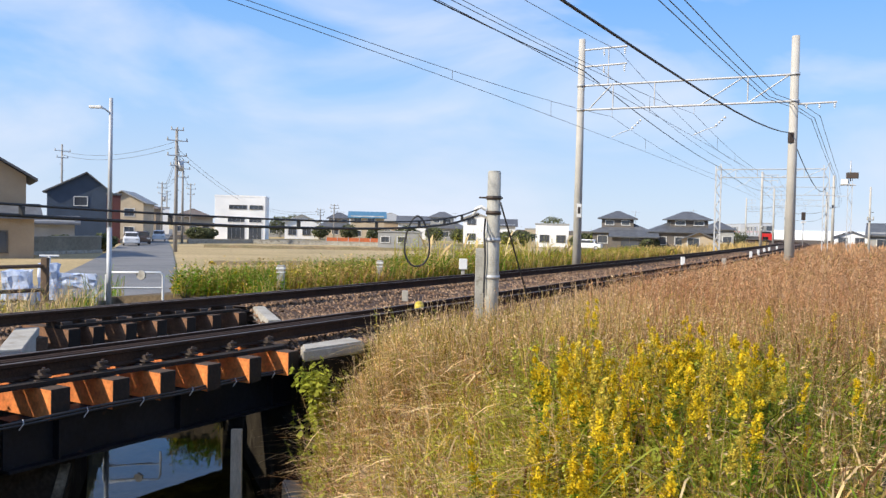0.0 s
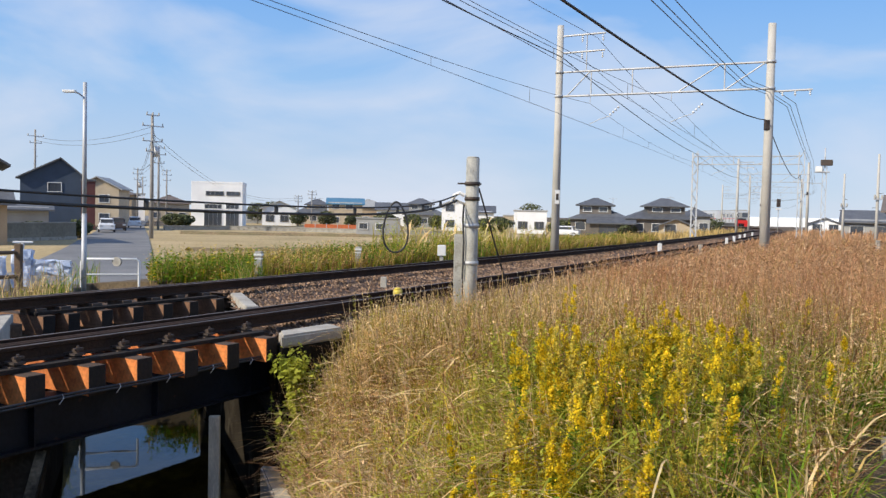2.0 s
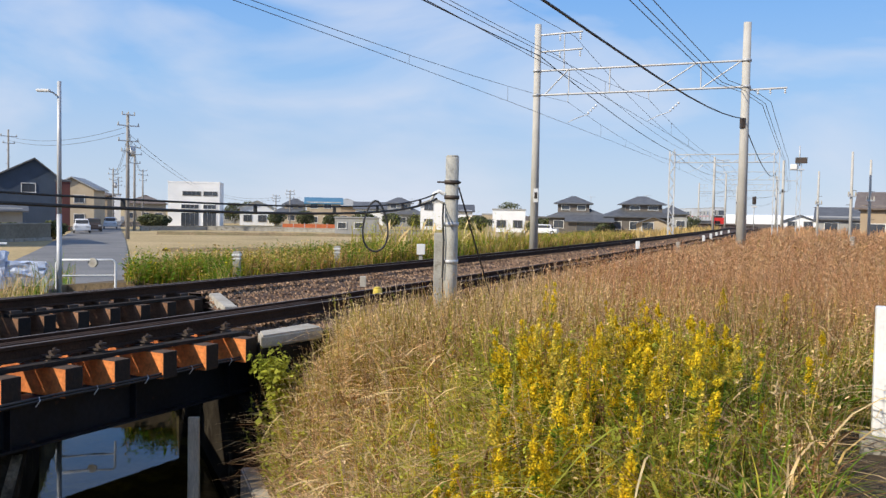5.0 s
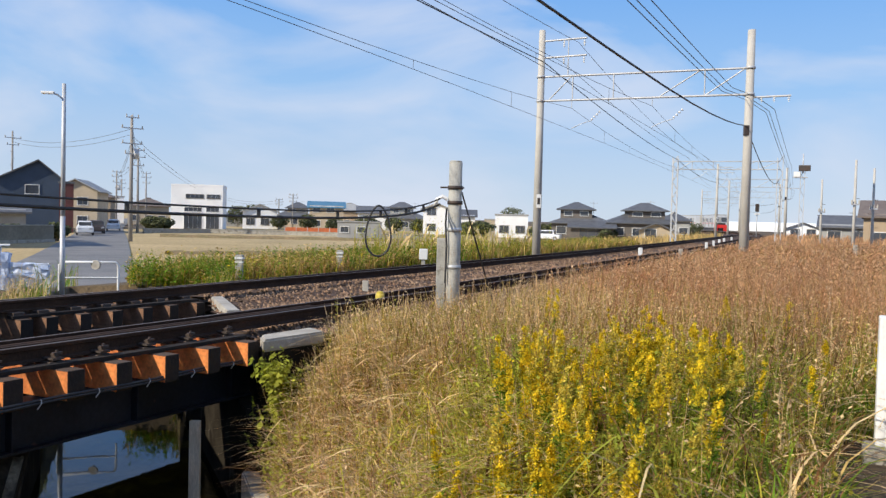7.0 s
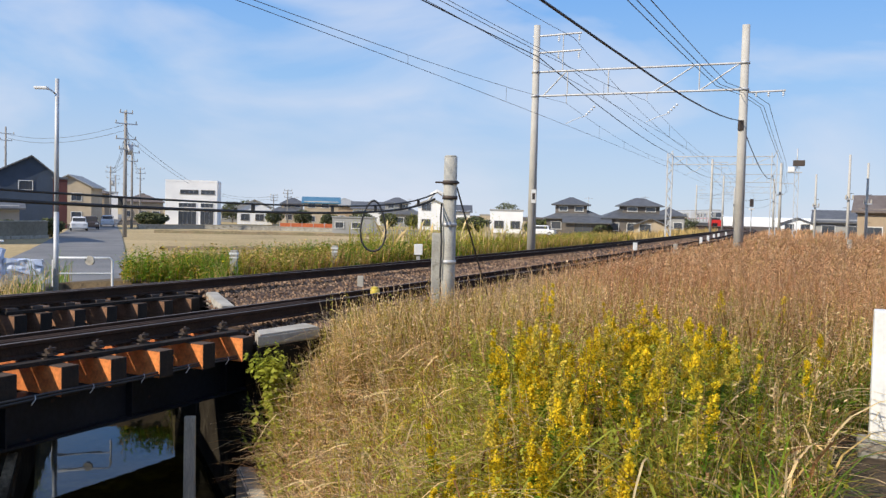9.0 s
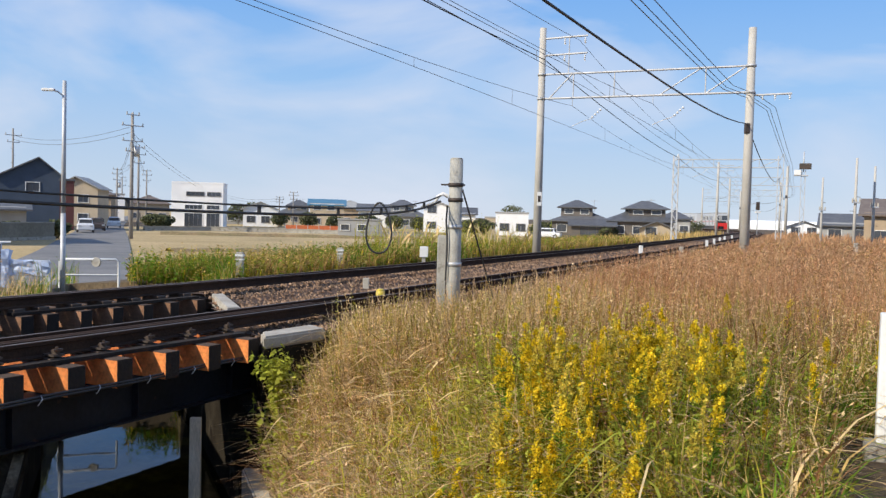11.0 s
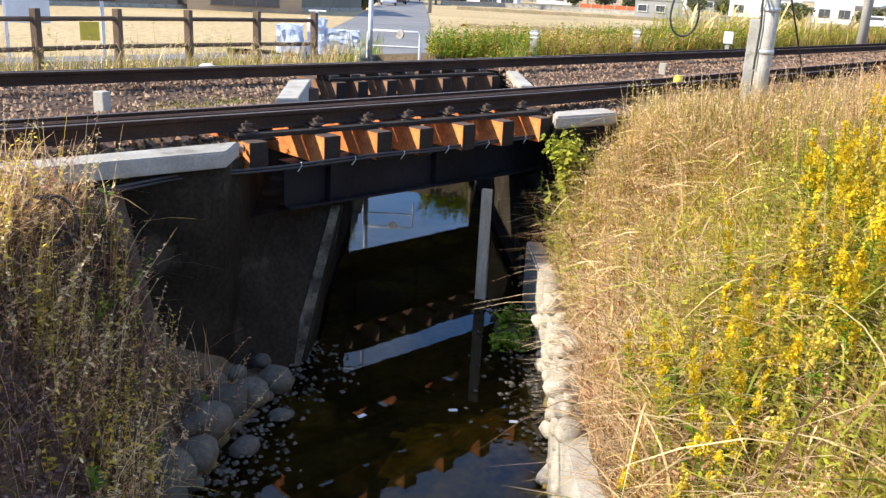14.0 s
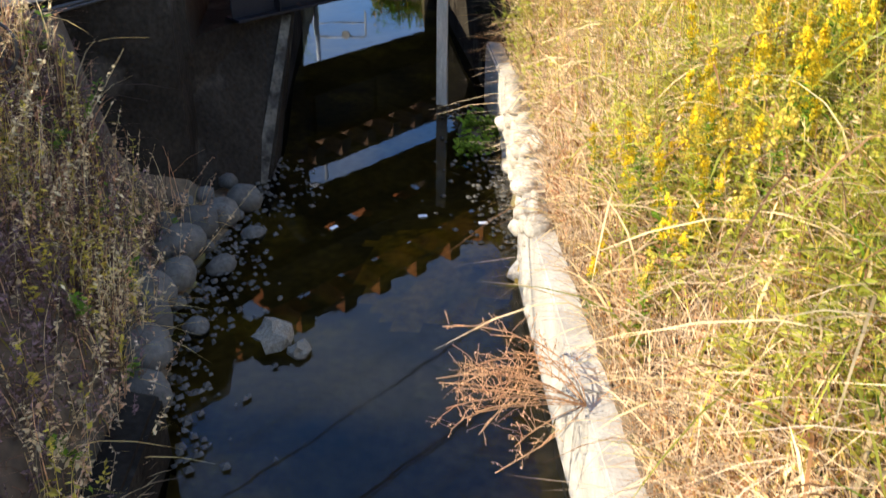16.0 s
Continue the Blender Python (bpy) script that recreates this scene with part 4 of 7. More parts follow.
def lamp_post():
    t = thing("street_lamp", Matrix.Translation((-7.62, 19.2, 0)), "slim grey steel street lamp at the lane's end", "street lamp")
    part("pole", cyl_bm(((0, 0, -0.8), (0, 0, 1.2), 0.055, 0.055, 12), ((0, 0, 1.2), (0, 0, 4.1), 0.05, 0.042, 12)), M["galv"], t)
    part("arm", tube_bm([(0.0, 0, 3.75), (-0.12, -0.05, 3.85), (-0.25, -0.08, 3.88)], 0.018, 6), M["galv"], t)
    part("lamp_head", boxes_bm([((-0.3, -0.1, 3.88), (0.28, 0.12, 0.06))], bevel=0.02), M["white_paint"], t, "small white lamp head")


lamp_post()


def sluice():
    """The hoist of a small sluice gate, wrapped in pale blue sheeting."""
    t = thing("sluice_hoist", Matrix.Translation((-8.7, 18.6, -0.5)) @ Matrix.Rotation(0.25, 4, "Z"), "sluice gate hoist wrapped in pale blue and white sheeting", "sluice gate")
    M["sheet"] = material("blue_sheet", (0.42, 0.52, 0.72), 0.6, (0.66, 0.70, 0.78), 5.0, 0.15, 20.0, bump=0.6, bump_scale=12)
    r = random.Random(4)
    for name, x, y, w, d, z0, h in (("wrapped_box", -0.62, 0.0, 0.52, 0.5, 0.12, 0.62), ("wrapped_gear", 0.0, 0.05, 0.38, 0.36, 0.1, 0.78), ("wrapped_beam", 0.58, 0.05, 0.75, 0.25, 0.35, 0.32)):
        bm = bmesh.new()
        bmesh.ops.create_cube(bm, size=1.0, matrix=Matrix.Translation((x, y, z0 + h / 2)) @ Matrix.Diagonal((w, d, h, 1)))
        bmesh.ops.subdivide_edges(bm, edges=list(bm.edges), cuts=4, use_grid_fill=True)
        for v in bm.verts:
            v.co += Vector((r.uniform(-1, 1), r.uniform(-1, 1), r.uniform(-1, 1))) * 0.028
        ob = part(name, bm, M["sheet"], t, "crumpled pale blue sheet")
    part("spindle", cyl_bm(((0, 0.05, 0.8), (0, 0.05, 1.05), 0.03, None, 10)), M["galv"], t)
    part("hand_wheel", tube_bm([(-0.2, 0.05, 1.06), (0.2, 0.05, 1.06)], 0.022, 6), M["white_paint"], t, "white crank bar")
    for x in (-0.3, 0.35, 0.95):
        part("leg", boxes_bm([((x, 0.0, 0.1), (0.1, 0.1, 0.5))], bevel=0.01), M["white_paint"], t)


sluice()


def notice_board():
    t = thing("notice_board", Matrix.Translation((-14.2, 16.6, -0.6)) @ Matrix.Rotation(0.75, 4, "Z"), "white notice board with a brown top rail beyond the fence", "sign")
    for x in (-1.0, 1.0):
        part("leg", boxes_bm([((x, 0, 0.5), (0.08, 0.08, 1.3))], bevel=0.008), M["white_paint"], t)
    part("panel", boxes_bm([((-0.55, -0.05, 0.85), (0.9, 0.03, 0.5))], bevel=0.006), M["white_paint"], t, "white panel")
    part("top_rail", boxes_bm([((0.1, 0, 1.16), (2.4, 0.1, 0.08))], bevel=0.008), M["wood_fence"], t)
    part("yellow_plate", boxes_bm([((0.7, -0.05, 0.45), (0.42, 0.03, 0.42))], bevel=0.006), M["yellow_paint"], t, "faded yellow plate")


notice_board()

# ---- the far side: houses, poles, cars, train ----
M["roof_tile"] = material("roof_tile", (0.085, 0.09, 0.10), 0.6, (0.12, 0.125, 0.135), 1.5, 0.2, 12.0, bump=0.5, bump_scale=8, objvar=0.15)
M["roof_brown"] = material("roof_brown", (0.13, 0.10, 0.085), 0.7, (0.17, 0.14, 0.12), 1.5, 0.2, 12.0, bump=0.5, bump_scale=8)
M["roof_blue"] = material("roof_blue", (0.06, 0.17, 0.27), 0.5, (0.08, 0.2, 0.3), 1.5, 0.1, 12.0)
M["roof_pale"] = material("roof_pale", (0.36, 0.36, 0.35), 0.7, (0.30, 0.30, 0.29), 1.5, 0.15, 12.0)
M["wall_white"] = material("wall_white", (0.86, 0.87, 0.88), 0.8, (0.80, 0.81, 0.82), 0.5, 0.04, 20.0)
M["wall_cream"] = material("wall_cream", (0.52, 0.43, 0.31), 0.85, (0.44, 0.36, 0.26), 0.6, 0.08, 14.0)
M["wall_tan"] = material("wall_tan", (0.40, 0.31, 0.21), 0.85, (0.33, 0.25, 0.17), 0.6, 0.08, 14.0)
M["wall_blue"] = material("wall_blue", (0.045, 0.068, 0.11), 0.75, (0.035, 0.055, 0.09), 0.8, 0.06, 14.0)
M["wall_maroon"] = material("wall_maroon", (0.13, 0.045, 0.04), 0.8, (0.10, 0.035, 0.035), 0.8, 0.08, 14.0)
M["wall_dark"] = material("wall_dark", (0.16, 0.14, 0.125), 0.85, (0.11, 0.10, 0.09), 0.8, 0.1, 14.0)
M["wall_grey"] = material("wall_grey", (0.36, 0.36, 0.35), 0.85, (0.29, 0.29, 0.28), 0.6, 0.08, 14.0)
M["block_wall"] = material("block_wall", (0.25, 0.225, 0.175), 0.9, (0.19, 0.17, 0.13), 0.5, 0.15, 5.0, bump=0.4, bump_scale=6, spots=(0.17, 0.155, 0.12), spot_scale=0.6, spot_at=0.6)
M["frame_dark"] = material("frame_dark", (0.09, 0.08, 0.07), 0.6, (0.12, 0.11, 0.1), 3.0, 0.1)
M["orange_net"] = material("orange_net", (0.62, 0.16, 0.05), 0.7, (0.5, 0.13, 0.05), 1.0, 0.2, 6.0)
M["pane"] = material("pane", (0.05, 0.06, 0.075), 0.08, (0.07, 0.08, 0.1), 0.5, 0.05, 4.0, spec=0.8)
M["pole_brown"] = material("pole_grey", (0.30, 0.28, 0.26), 0.85, (0.24, 0.225, 0.21), 1.0, 0.1, 12.0)
M["rubber"] = material("rubber", (0.02, 0.02, 0.02), 0.8, (0.03, 0.03, 0.03), 4.0, 0.1)
LAND = -1.42


def bearing(az, d, z=LAND):
    a = radians(az)
    return Vector((d * math.sin(a), d * math.cos(a), z))


def window(parent, x, y, z, w, h, frame_mat="white_paint", mullions=1):
    """Frame, sill and panes on a wall that faces -y at y."""
    f = 0.07
    fr = part("window", boxes_bm([((x, y - 0.03, z + h / 2 - f / 2), (w, 0.1, f)), ((x, y - 0.03, z - h / 2 + f / 2), (w + 0.08, 0.14, f)), ((x - w / 2 + f / 2, y - 0.03, z), (f, 0.1, h - 2 * f)), ((x + w / 2 - f / 2, y - 0.03, z), (f, 0.1, h - 2 * f))]), M[frame_mat], parent)
    n = mullions + 1
    pw = (w - 2 * f) / n
    for i in range(n):
        part("pane", boxes_bm([((x - w / 2 + f + pw * (i + 0.5), y + 0.0, z), (pw - 0.03, 0.04, h - 2 * f))]), M["pane"], fr)


def gable_roof(w, d, z, rise, over, ridge="x", peak=0.0, t=0.16):
    """Two slabs meeting at a ridge; peak shifts the ridge sideways."""
    bm = bmesh.new()
    W, D = (d, w) if ridge == "x" else (w, d)
    half = W / 2 + over
    ln = D / 2 + over
    sec = [(-half, z - 0.18), (peak, z + rise), (half, z - 0.18), (half, z - 0.18 - t), (peak, z + rise - t), (-half, z - 0.18 - t)]
    rings = []
    for e in (-ln, ln):
        rings.append([bm.verts.new((a, e, h) if ridge == "y" else (e, a, h)) for a, h in sec])
    n = len(sec)
    for i in range(n):
        bm.faces.new((rings[0][i], rings[0][(i + 1) % n], rings[1][(i + 1) % n], rings[1][i]))
    bm.faces.new(rings[0][::-1])
    bm.faces.new(rings[1])
    return bm


def hip_roof(w, d, z, rise, over, t=0.14):
    bm = bmesh.new()
    a, b = w / 2 + over, d / 2 + over
    rl = max(a - b * 0.9, 0.2)
    base = [bm.verts.new((x, y, z - 0.12)) for x, y in ((-a, -b), (a, -b), (a, b), (-a, b))]
    low = [bm.verts.new((x, y, z - 0.12 - t)) for x, y in ((-a, -b), (a, -b), (a, b), (-a, b))]
    r0, r1 = bm.verts.new((-rl, 0, z + rise)), bm.verts.new((rl, 0, z + rise))
    for f in ((base[0], base[1], r1, r0), (base[1], base[2], r1), (base[2], base[3], r0, r1), (base[3], base[0], r0)):
        bm.faces.new(f)
    for i in range(4):
        bm.faces.new((low[i], low[(i + 1) % 4], base[(i + 1) % 4], base[i]))
    bm.faces.new(low[::-1])
    return bm


def gable_wall(w, d, h, rise, ridge, peak=0.0):
    bm = bmesh.new()
    if ridge == "y":
        sec = [(-w / 2, -0.5), (w / 2, -0.5), (w / 2, h), (peak, h + rise - 0.2), (-w / 2, h)]
        rings = [[bm.verts.new((a, e, z)) for a, z in sec] for e in (-d / 2, d / 2)]
    else:
        sec = [(-d / 2, -0.5), (d / 2, -0.5), (d / 2, h), (peak, h + rise - 0.2), (-d / 2, h)]
        rings = [[bm.verts.new((e, a, z)) for a, z in sec] for e in (-w / 2, w / 2)]
    for i in range(5):
        bm.faces.new((rings[0][i], rings[0][(i + 1) % 5], rings[1][(i + 1) % 5], rings[1][i]))
    bm.faces.new(rings[0][::-1])
    bm.faces.new(rings[1])
    return bm


def house(az, d, w, dep, h, rise, wall, roof, label, ridge="x", kind="gable", turn=0.0, z=LAND, peak=0.0, wins=None, over=0.5, lower=None, antenna=False, upper=None):
    """A small house: walls, roof, windows, and where asked a lower roofed storey in front."""
    t = thing("house", Matrix.Translation(bearing(az, d, z)) @ Matrix.Rotation(radians(-az + turn), 4, "Z"), label, "house", "houses beyond the fields")
    if kind == "gable":
        part("wall", gable_wall(w, dep, h, rise, ridge, peak), M[wall], t)
        part("roof", gable_roof(w, dep, h, rise, over, ridge, peak), M[roof], t)
    elif kind == "hip":
        part("wall", boxes_bm([((0, 0, h / 2 - 0.25), (w, dep, h + 0.5))]), M[wall], t)
        r = part("roof", hip_roof(w, dep, h, rise, over), M[roof], t)
        part("ridge_cap", boxes_bm([((0, 0, h + rise + 0.03), (max(w - dep, 0.8), 0.35, 0.22))], bevel=0.05), M[roof], r)
    else:
        part("wall", boxes_bm([((0, 0, h / 2 - 0.25), (w, dep, h + 0.5))]), M[wall], t)
        part("roof", boxes_bm([((0, 0, h + 0.1), (w + 0.2, dep + 0.2, 0.25))], bevel=0.03), M[roof], t)
    if wins is None:
        wins = []
        storeys = (1.3, 4.0) if h > 4.5 else (1.4,)
        for zz in storeys:
            for x in np.arange(-w / 2 + 1.4, w / 2 - 0.9, 2.6):
                wins.append((float(x), zz, 1.5, 1.2))
    for x, zz, ww, hh in wins:
        window(t, x, -dep / 2, zz, ww, hh, "white_paint" if wall != "wall_white" else "frame_dark", 1 if ww < 2 else 2)
    if upper:  # a set-back upper storey with its own hipped roof
        ux, uw, ud, uh = upper
        z0 = h + rise * 0.25
        bm = boxes_bm([((ux, 0.3, z0 + uh / 2), (uw, ud, uh))])
        part("upper_wall", bm, M[wall], t)
        bm = hip_roof(uw, ud, z0 + uh, rise * 0.75, 0.6)
        bmesh.ops.translate(bm, verts=bm.verts, vec=(ux, 0.3, 0))
        part("upper_roof", bm, M[roof], t)
        for x in (-uw * 0.25, uw * 0.25):
            window(t, ux + x, 0.3 - ud / 2, z0 + uh * 0.55, uw * 0.28, uh * 0.45, "white_paint", 1)
    if lower:
        lx, lw, ld, lh = lower
        e = part("porch_wall", boxes_bm([((lx, -dep / 2 - ld / 2, lh / 2 - 0.2), (lw, ld, lh))]), M[wall], t)
        bm = bmesh.new()
        y0, y1 = -dep / 2, -dep / 2 - ld - 0.6
        for a, c in (((lx - lw / 2 - 0.5, y1, lh - 0.15), (lx - lw / 2 - 0.5, y0, lh + 0.85)), ):
            v = [bm.verts.new(p) for p in ((lx - lw / 2 - 0.5, y1, lh - 0.1), (lx + lw / 2 + 0.5, y1, lh - 0.1), (lx + lw / 2 + 0.5, y0, lh + 0.8), (lx - lw / 2 - 0.5, y0, lh + 0.8))]
            v2 = [bm.verts.new(p.co - Vector((0, 0, 0.16))) for p in v]
            bm.faces.new(v)
            bm.faces.new(v2[::-1])
            for i in range(4):
                bm.faces.new((v2[i], v2[(i + 1) % 4], v[(i + 1) % 4], v[i]))
        part("porch_roof", bm, M[roof], t)
        window(t, lx, -dep / 2 - ld, 1.2, lw * 0.6, 1.5, "frame_dark", 2)
    if antenna:
        part("aerial", cyl_bm(((w * 0.2, 0, h + rise - 0.3), (w * 0.2, 0, h + rise + 1.8), 0.035, None, 5), ((w * 0.2 - 0.6, 0, h + rise + 1.6), (w * 0.2 + 0.6, 0, h + rise + 1.6), 0.025, None, 5)), M["galv"], t)
    return t


# the two nearest houses across the field
house(-23.3, 112, 6.6, 9.5, 6.1, 2.2, "wall_blue", "roof_tile", "dark blue-grey two-storey house with a gable", "y", peak=0.9, wins=[(0.25, 4.9, 1.5, 1.1)], antenna=False, over=0.45, turn=-4)
_h = house(-29.4, 70, 7.0, 8.0, 5.7, 2.3, "wall_tan", "roof_tile", "old tan two-storey house with dark tiled roofs", "y", peak=0.0, wins=[(-1.5, 4.1, 1.7, 1.3), (0.9, 4.1, 1.9, 1.3)], lower=(0.0, 7.8, 2.2, 3.0), over=0.7)
house(-35.5, 72, 8.0, 8.0, 4.6, 1.8, "wall_cream", "roof_tile", "old house with a dark tiled roof behind a wall", "x", "hip", lower=(0, 7, 2, 2.6))
house(-25.2, 88, 4.6, 4.0, 2.6, 0.5, "wall_grey", "roof_tile", "low dark carport beside the blue house", "x", wins=[])
house(-21.45, 110, 1.5, 6.0, 5.7, 0.3, "wall_maroon", "roof_tile", "narrow dark maroon house wall beside the lane", "x", "flat", wins=[])
house(-20.6, 138, 6.0, 8.0, 5.6, 1.6, "wall_cream", "roof_pale", "cream house with a pale grey roof along the lane", "y", turn=-12)
house(-19.8, 165, 6.0, 8.0, 5.2, 1.2, "wall_tan", "roof_brown", "brown two-storey house along the lane", "x", "hip", turn=-8)
house(-19.2, 195, 7.0, 8.0, 5.6, 0.4, "wall_white", "roof_pale", "white flat-roofed house far along the lane", "x", "flat")
house(-16.7, 190, 8.0, 8.0, 4.0, 1.5, "wall_cream", "roof_brown", "far cream house behind shrubs", "x", "hip")


def white_office():
    d = 150
    t = thing("white_building", Matrix.Translation(bearing(-13.6, d, -1.75)) @ Matrix.Rotation(radians(13.6 - 6), 4, "Z"), "white three-storey cubic building with strip windows", "building")
    part("wall", boxes_bm([((0, 0, 3.5), (8.2, 8.0, 8.0))], bevel=0.04), M["wall_white"], t)
    part("parapet", boxes_bm([((0, -3.95, 7.55), (8.24, 0.16, 0.3)), ((0, 3.95, 7.55), (8.24, 0.16, 0.3)), ((-4.05, 0, 7.55), (0.16, 7.7, 0.3)), ((4.05, 0, 7.55), (0.16, 7.7, 0.3))]), M["wall_white"], t)
    for x, n in ((-0.35, 4), (2.6, 3)):
        window(t, x, -4.0, 5.75, 0.72 * n, 0.7, "frame_dark", n - 1)
    for x, n in ((-0.6, 4), (2.5, 3)):
        window(t, x, -4.0, 3.6, 0.72 * n, 0.8, "wall_white", n - 1)
        window(t, x, -4.0, 1.5, 0.74 * n, 2.3, "wall_white", n - 1)


white_office()
# middle distance, from the white building towards the line
house(-9.8, 165, 6.2, 7, 3.4, 1.3, "wall_white", "roof_pale", "small white gabled house beyond the field", "y")
house(-11.3, 185, 5, 6, 2.6, 1.2, "wall_grey", "roof_tile", "small grey house with a dark roof", "x", "hip")
house(-7.6, 190, 8, 7, 2.6, 1.5, "wall_cream", "roof_tile", "low house with tiered dark tiled roofs", "x", "hip", antenna=True, upper=(0.8, 4.4, 4.2, 1.5))
house(-5.5, 170, 6.5, 7, 4.6, 1.0, "wall_cream", "roof_blue", "house with a bright blue metal roof", "x", "gable")
house(-4.0, 200, 9, 8, 4.2, 1.6, "wall_tan", "roof_pale", "tan house with a pale tiled roof", "x", "hip")
house(-2.2, 190, 8, 7, 3.8, 1.4, "wall_white", "roof_tile", "white house with a dark roof", "x", "gable")
house(-0.2, 180, 8.5, 7, 2.8, 1.4, "wall_grey", "roof_tile", "grey house with tiered dark tiled roofs", "x", "hip", antenna=True, upper=(-1.0, 4.8, 4.4, 1.9))
house(1.8, 150, 4.6, 6, 4.6, 0.9, "wall_white", "roof_pale", "white two-storey gabled house", "y")
house(3.2, 175, 7, 7, 3.6, 1.2, "wall_white", "roof_tile", "white house with a dark roof behind shrubs", "x")
house(6.8, 140, 5.2, 6, 3.6, 0.0, "wall_white", "roof_pale", "white flat-roofed house behind shrubs", "x", "flat")
house(5.6, 150, 3.0, 5, 2.8, 0.0, "wall_cream", "roof_pale", "low cream flat-roofed shed", "x", "flat")
house(11.4, 130, 8.6, 7, 2.6, 1.3, "wall_dark", "roof_tile", "old house with dark grey tiled roof", "x", "hip", z=-1.2, antenna=True, lower=(1.5, 6, 2, 2.0), upper=(-0.8, 4.6, 4.6, 1.7))
house(15.0, 130, 9.0, 7, 2.8, 1.4, "wall_dark", "roof_tile", "wide old house with tiered dark tiled roofs", "x", "hip", z=-1.2, antenna=True, turn=8, upper=(1.0, 5.2, 4.6, 1.5))
house(16.2, 112, 4.2, 4, 1.9, 0.9, "wall_cream", "roof_tile", "small shed with a dark gabled roof", "y", z=-1.2)
house(17.3, 150, 5, 6, 3.2, 1.2, "wall_grey", "roof_tile", "grey house half hidden by the embankment", "x", "hip", z=-1.0)
house(25.0, 165, 5.4, 6, 2.2, 1.0, "wall_white", "roof_tile", "low white house with a dark gabled roof", "y", z=-0.8)
house(27.6, 112, 6.0, 8, 2.6, 1.2, "wall_grey", "roof_tile", "low house with a dark grey roof", "x", "gable", z=-0.8)
house(30.6, 92, 7.0, 8, 3.6, 1.4, "wall_tan", "roof_brown", "brown house behind the dry grass", "x", "gable", z=-0.8)

# a grey site cabin, sheds and an orange net
_t = thing("site_cabin", Matrix.Translation(bearing(-3.3, 105, LAND)) @ Matrix.Rotation(radians(3.3), 4, "Z"), "pale grey prefabricated cabin beside the field", "cabin")
part("body", boxes_bm([((0, 0, 0.9), (5.3, 2.4, 2.4))], bevel=0.03), M["wall_grey"], _t)
part("roof", boxes_bm([((0, 0, 2.16), (5.5, 2.6, 0.14))], bevel=0.02), M["roof_pale"], _t)
for x in (-1.8, 0.2):
    window(_t, x, -1.2, 1.2, 1.1, 0.8, "white_paint", 1)
part("door", boxes_bm([((1.8, -1.22, 0.85), (0.8, 0.06, 1.9))], bevel=0.01), M["roof_pale"], _t)
_t = thing("site_net", Matrix.Translation(bearing(-6.0, 118, LAND)) @ Matrix.Rotation(radians(6), 4, "Z"), "low orange construction netting on stakes", "net fence")
for i in range(7):
    part("stake", cyl_bm(((-4.5 + i * 1.5, 0, -0.2), (-4.5 + i * 1.5, 0, 1.25), 0.04, None, 5)), M["galv"], _t)
    if i:
        part("net", boxes_bm([((-5.25 + i * 1.5, 0.0, 0.62), (1.42, 0.02, 0.95))]), M["orange_net"], _t)


def wall_run(name, pts, z0, z1, mat, label, thick=0.25, piers=0):
    t = tagged(new(name), label, "wall", kind="structure")
    for a, c in zip(pts, pts[1:]):
        a, c = Vector(a[:2]), Vector(c[:2])
        d = c - a
        m = Matrix.Translation((*((a + c) / 2), 0)) @ Matrix.Rotation(math.atan2(d.y, d.x), 4, "Z")
        part("wall_section", boxes_bm([((0, 0, (z0 + z1) / 2), (d.length, thick, z1 - z0))], m), M[mat], t)
        part("wall_coping", boxes_bm([((0, 0, z1 + 0.04), (d.length, thick + 0.1, 0.08))], m), M["concrete"], t)
        part("wall_foot", boxes_bm([((0, -0.05, z0 + 0.3), (d.length, thick + 0.12, 0.5))], m), M["concrete"], t)
    return t


wall_run("block_wall", [bearing(-50, 60), bearing(-42, 62), bearing(-36, 64), bearing(-30, 66), bearing(-26, 70), bearing(-22.2, 76)], LAND - 0.2, 0.0, "block_wall", "long weathered concrete block wall before the houses")
for az, d in ((-33.0, 64.6), (-29.2, 66.3)):
    p = bearing(az, d - 0.3)
    tagged(part("drain_opening", boxes_bm([((p.x, p.y, -0.75), (1.1, 0.2, 0.5))]), M["dark_metal"]), "dark drain opening in the block wall", "opening")
wall_run("low_wall", [bearing(-17, 112), bearing(-13, 118), bearing(-8, 116), bearing(-3, 112), bearing(1.5, 112)], LAND - 0.2, -0.85, "concrete", "low grey concrete kerb wall at the field's far edge")


M["bank_soil"] = material("bank_soil", (0.26, 0.18, 0.09), 0.95, (0.2, 0.16, 0.07), 0.8, 0.3, 4.0, bump=0.6, bump_scale=5)


def earth_bank(pts, w, h, label):
    bm = bmesh.new()
    rows = []
    for i, p in enumerate(pts):
        a, c = Vector(pts[max(i - 1, 0)]), Vector(pts[min(i + 1, len(pts) - 1)])
        d = (c - a).normalized()
        n = Vector((-d.y, d.x))
        z = p_z(p)
        rows.append([bm.verts.new((p[0] + n.x * w * k, p[1] + n.y * w * k, z - 0.1 + hh * h + (0.05 * math.sin(i * 2.3) if hh else 0))) for k, hh in ((-1, 0), (-0.35, 1), (0.35, 1), (1, 0))])
    for a, c in zip(rows, rows[1:]):
        for k in range(3):
            bm.faces.new((a[k], a[k + 1], c[k + 1], c[k])).smooth = True
    return tagged(part("field_bank", bm, M["bank_soil"]), label, "earth bank", kind="structure")


earth_bank([tuple(bearing(a, 62 + 0.3 * a)[:2]) for a in np.arange(-15.5, 8, 0.8)], 1.0, 0.3, "low brown earth bank between fields")
earth_bank([tuple(bearing(a, 96)[:2]) for a in np.arange(-16, 6, 0.8)], 1.2, 0.4, "low brown earth bank between fields")


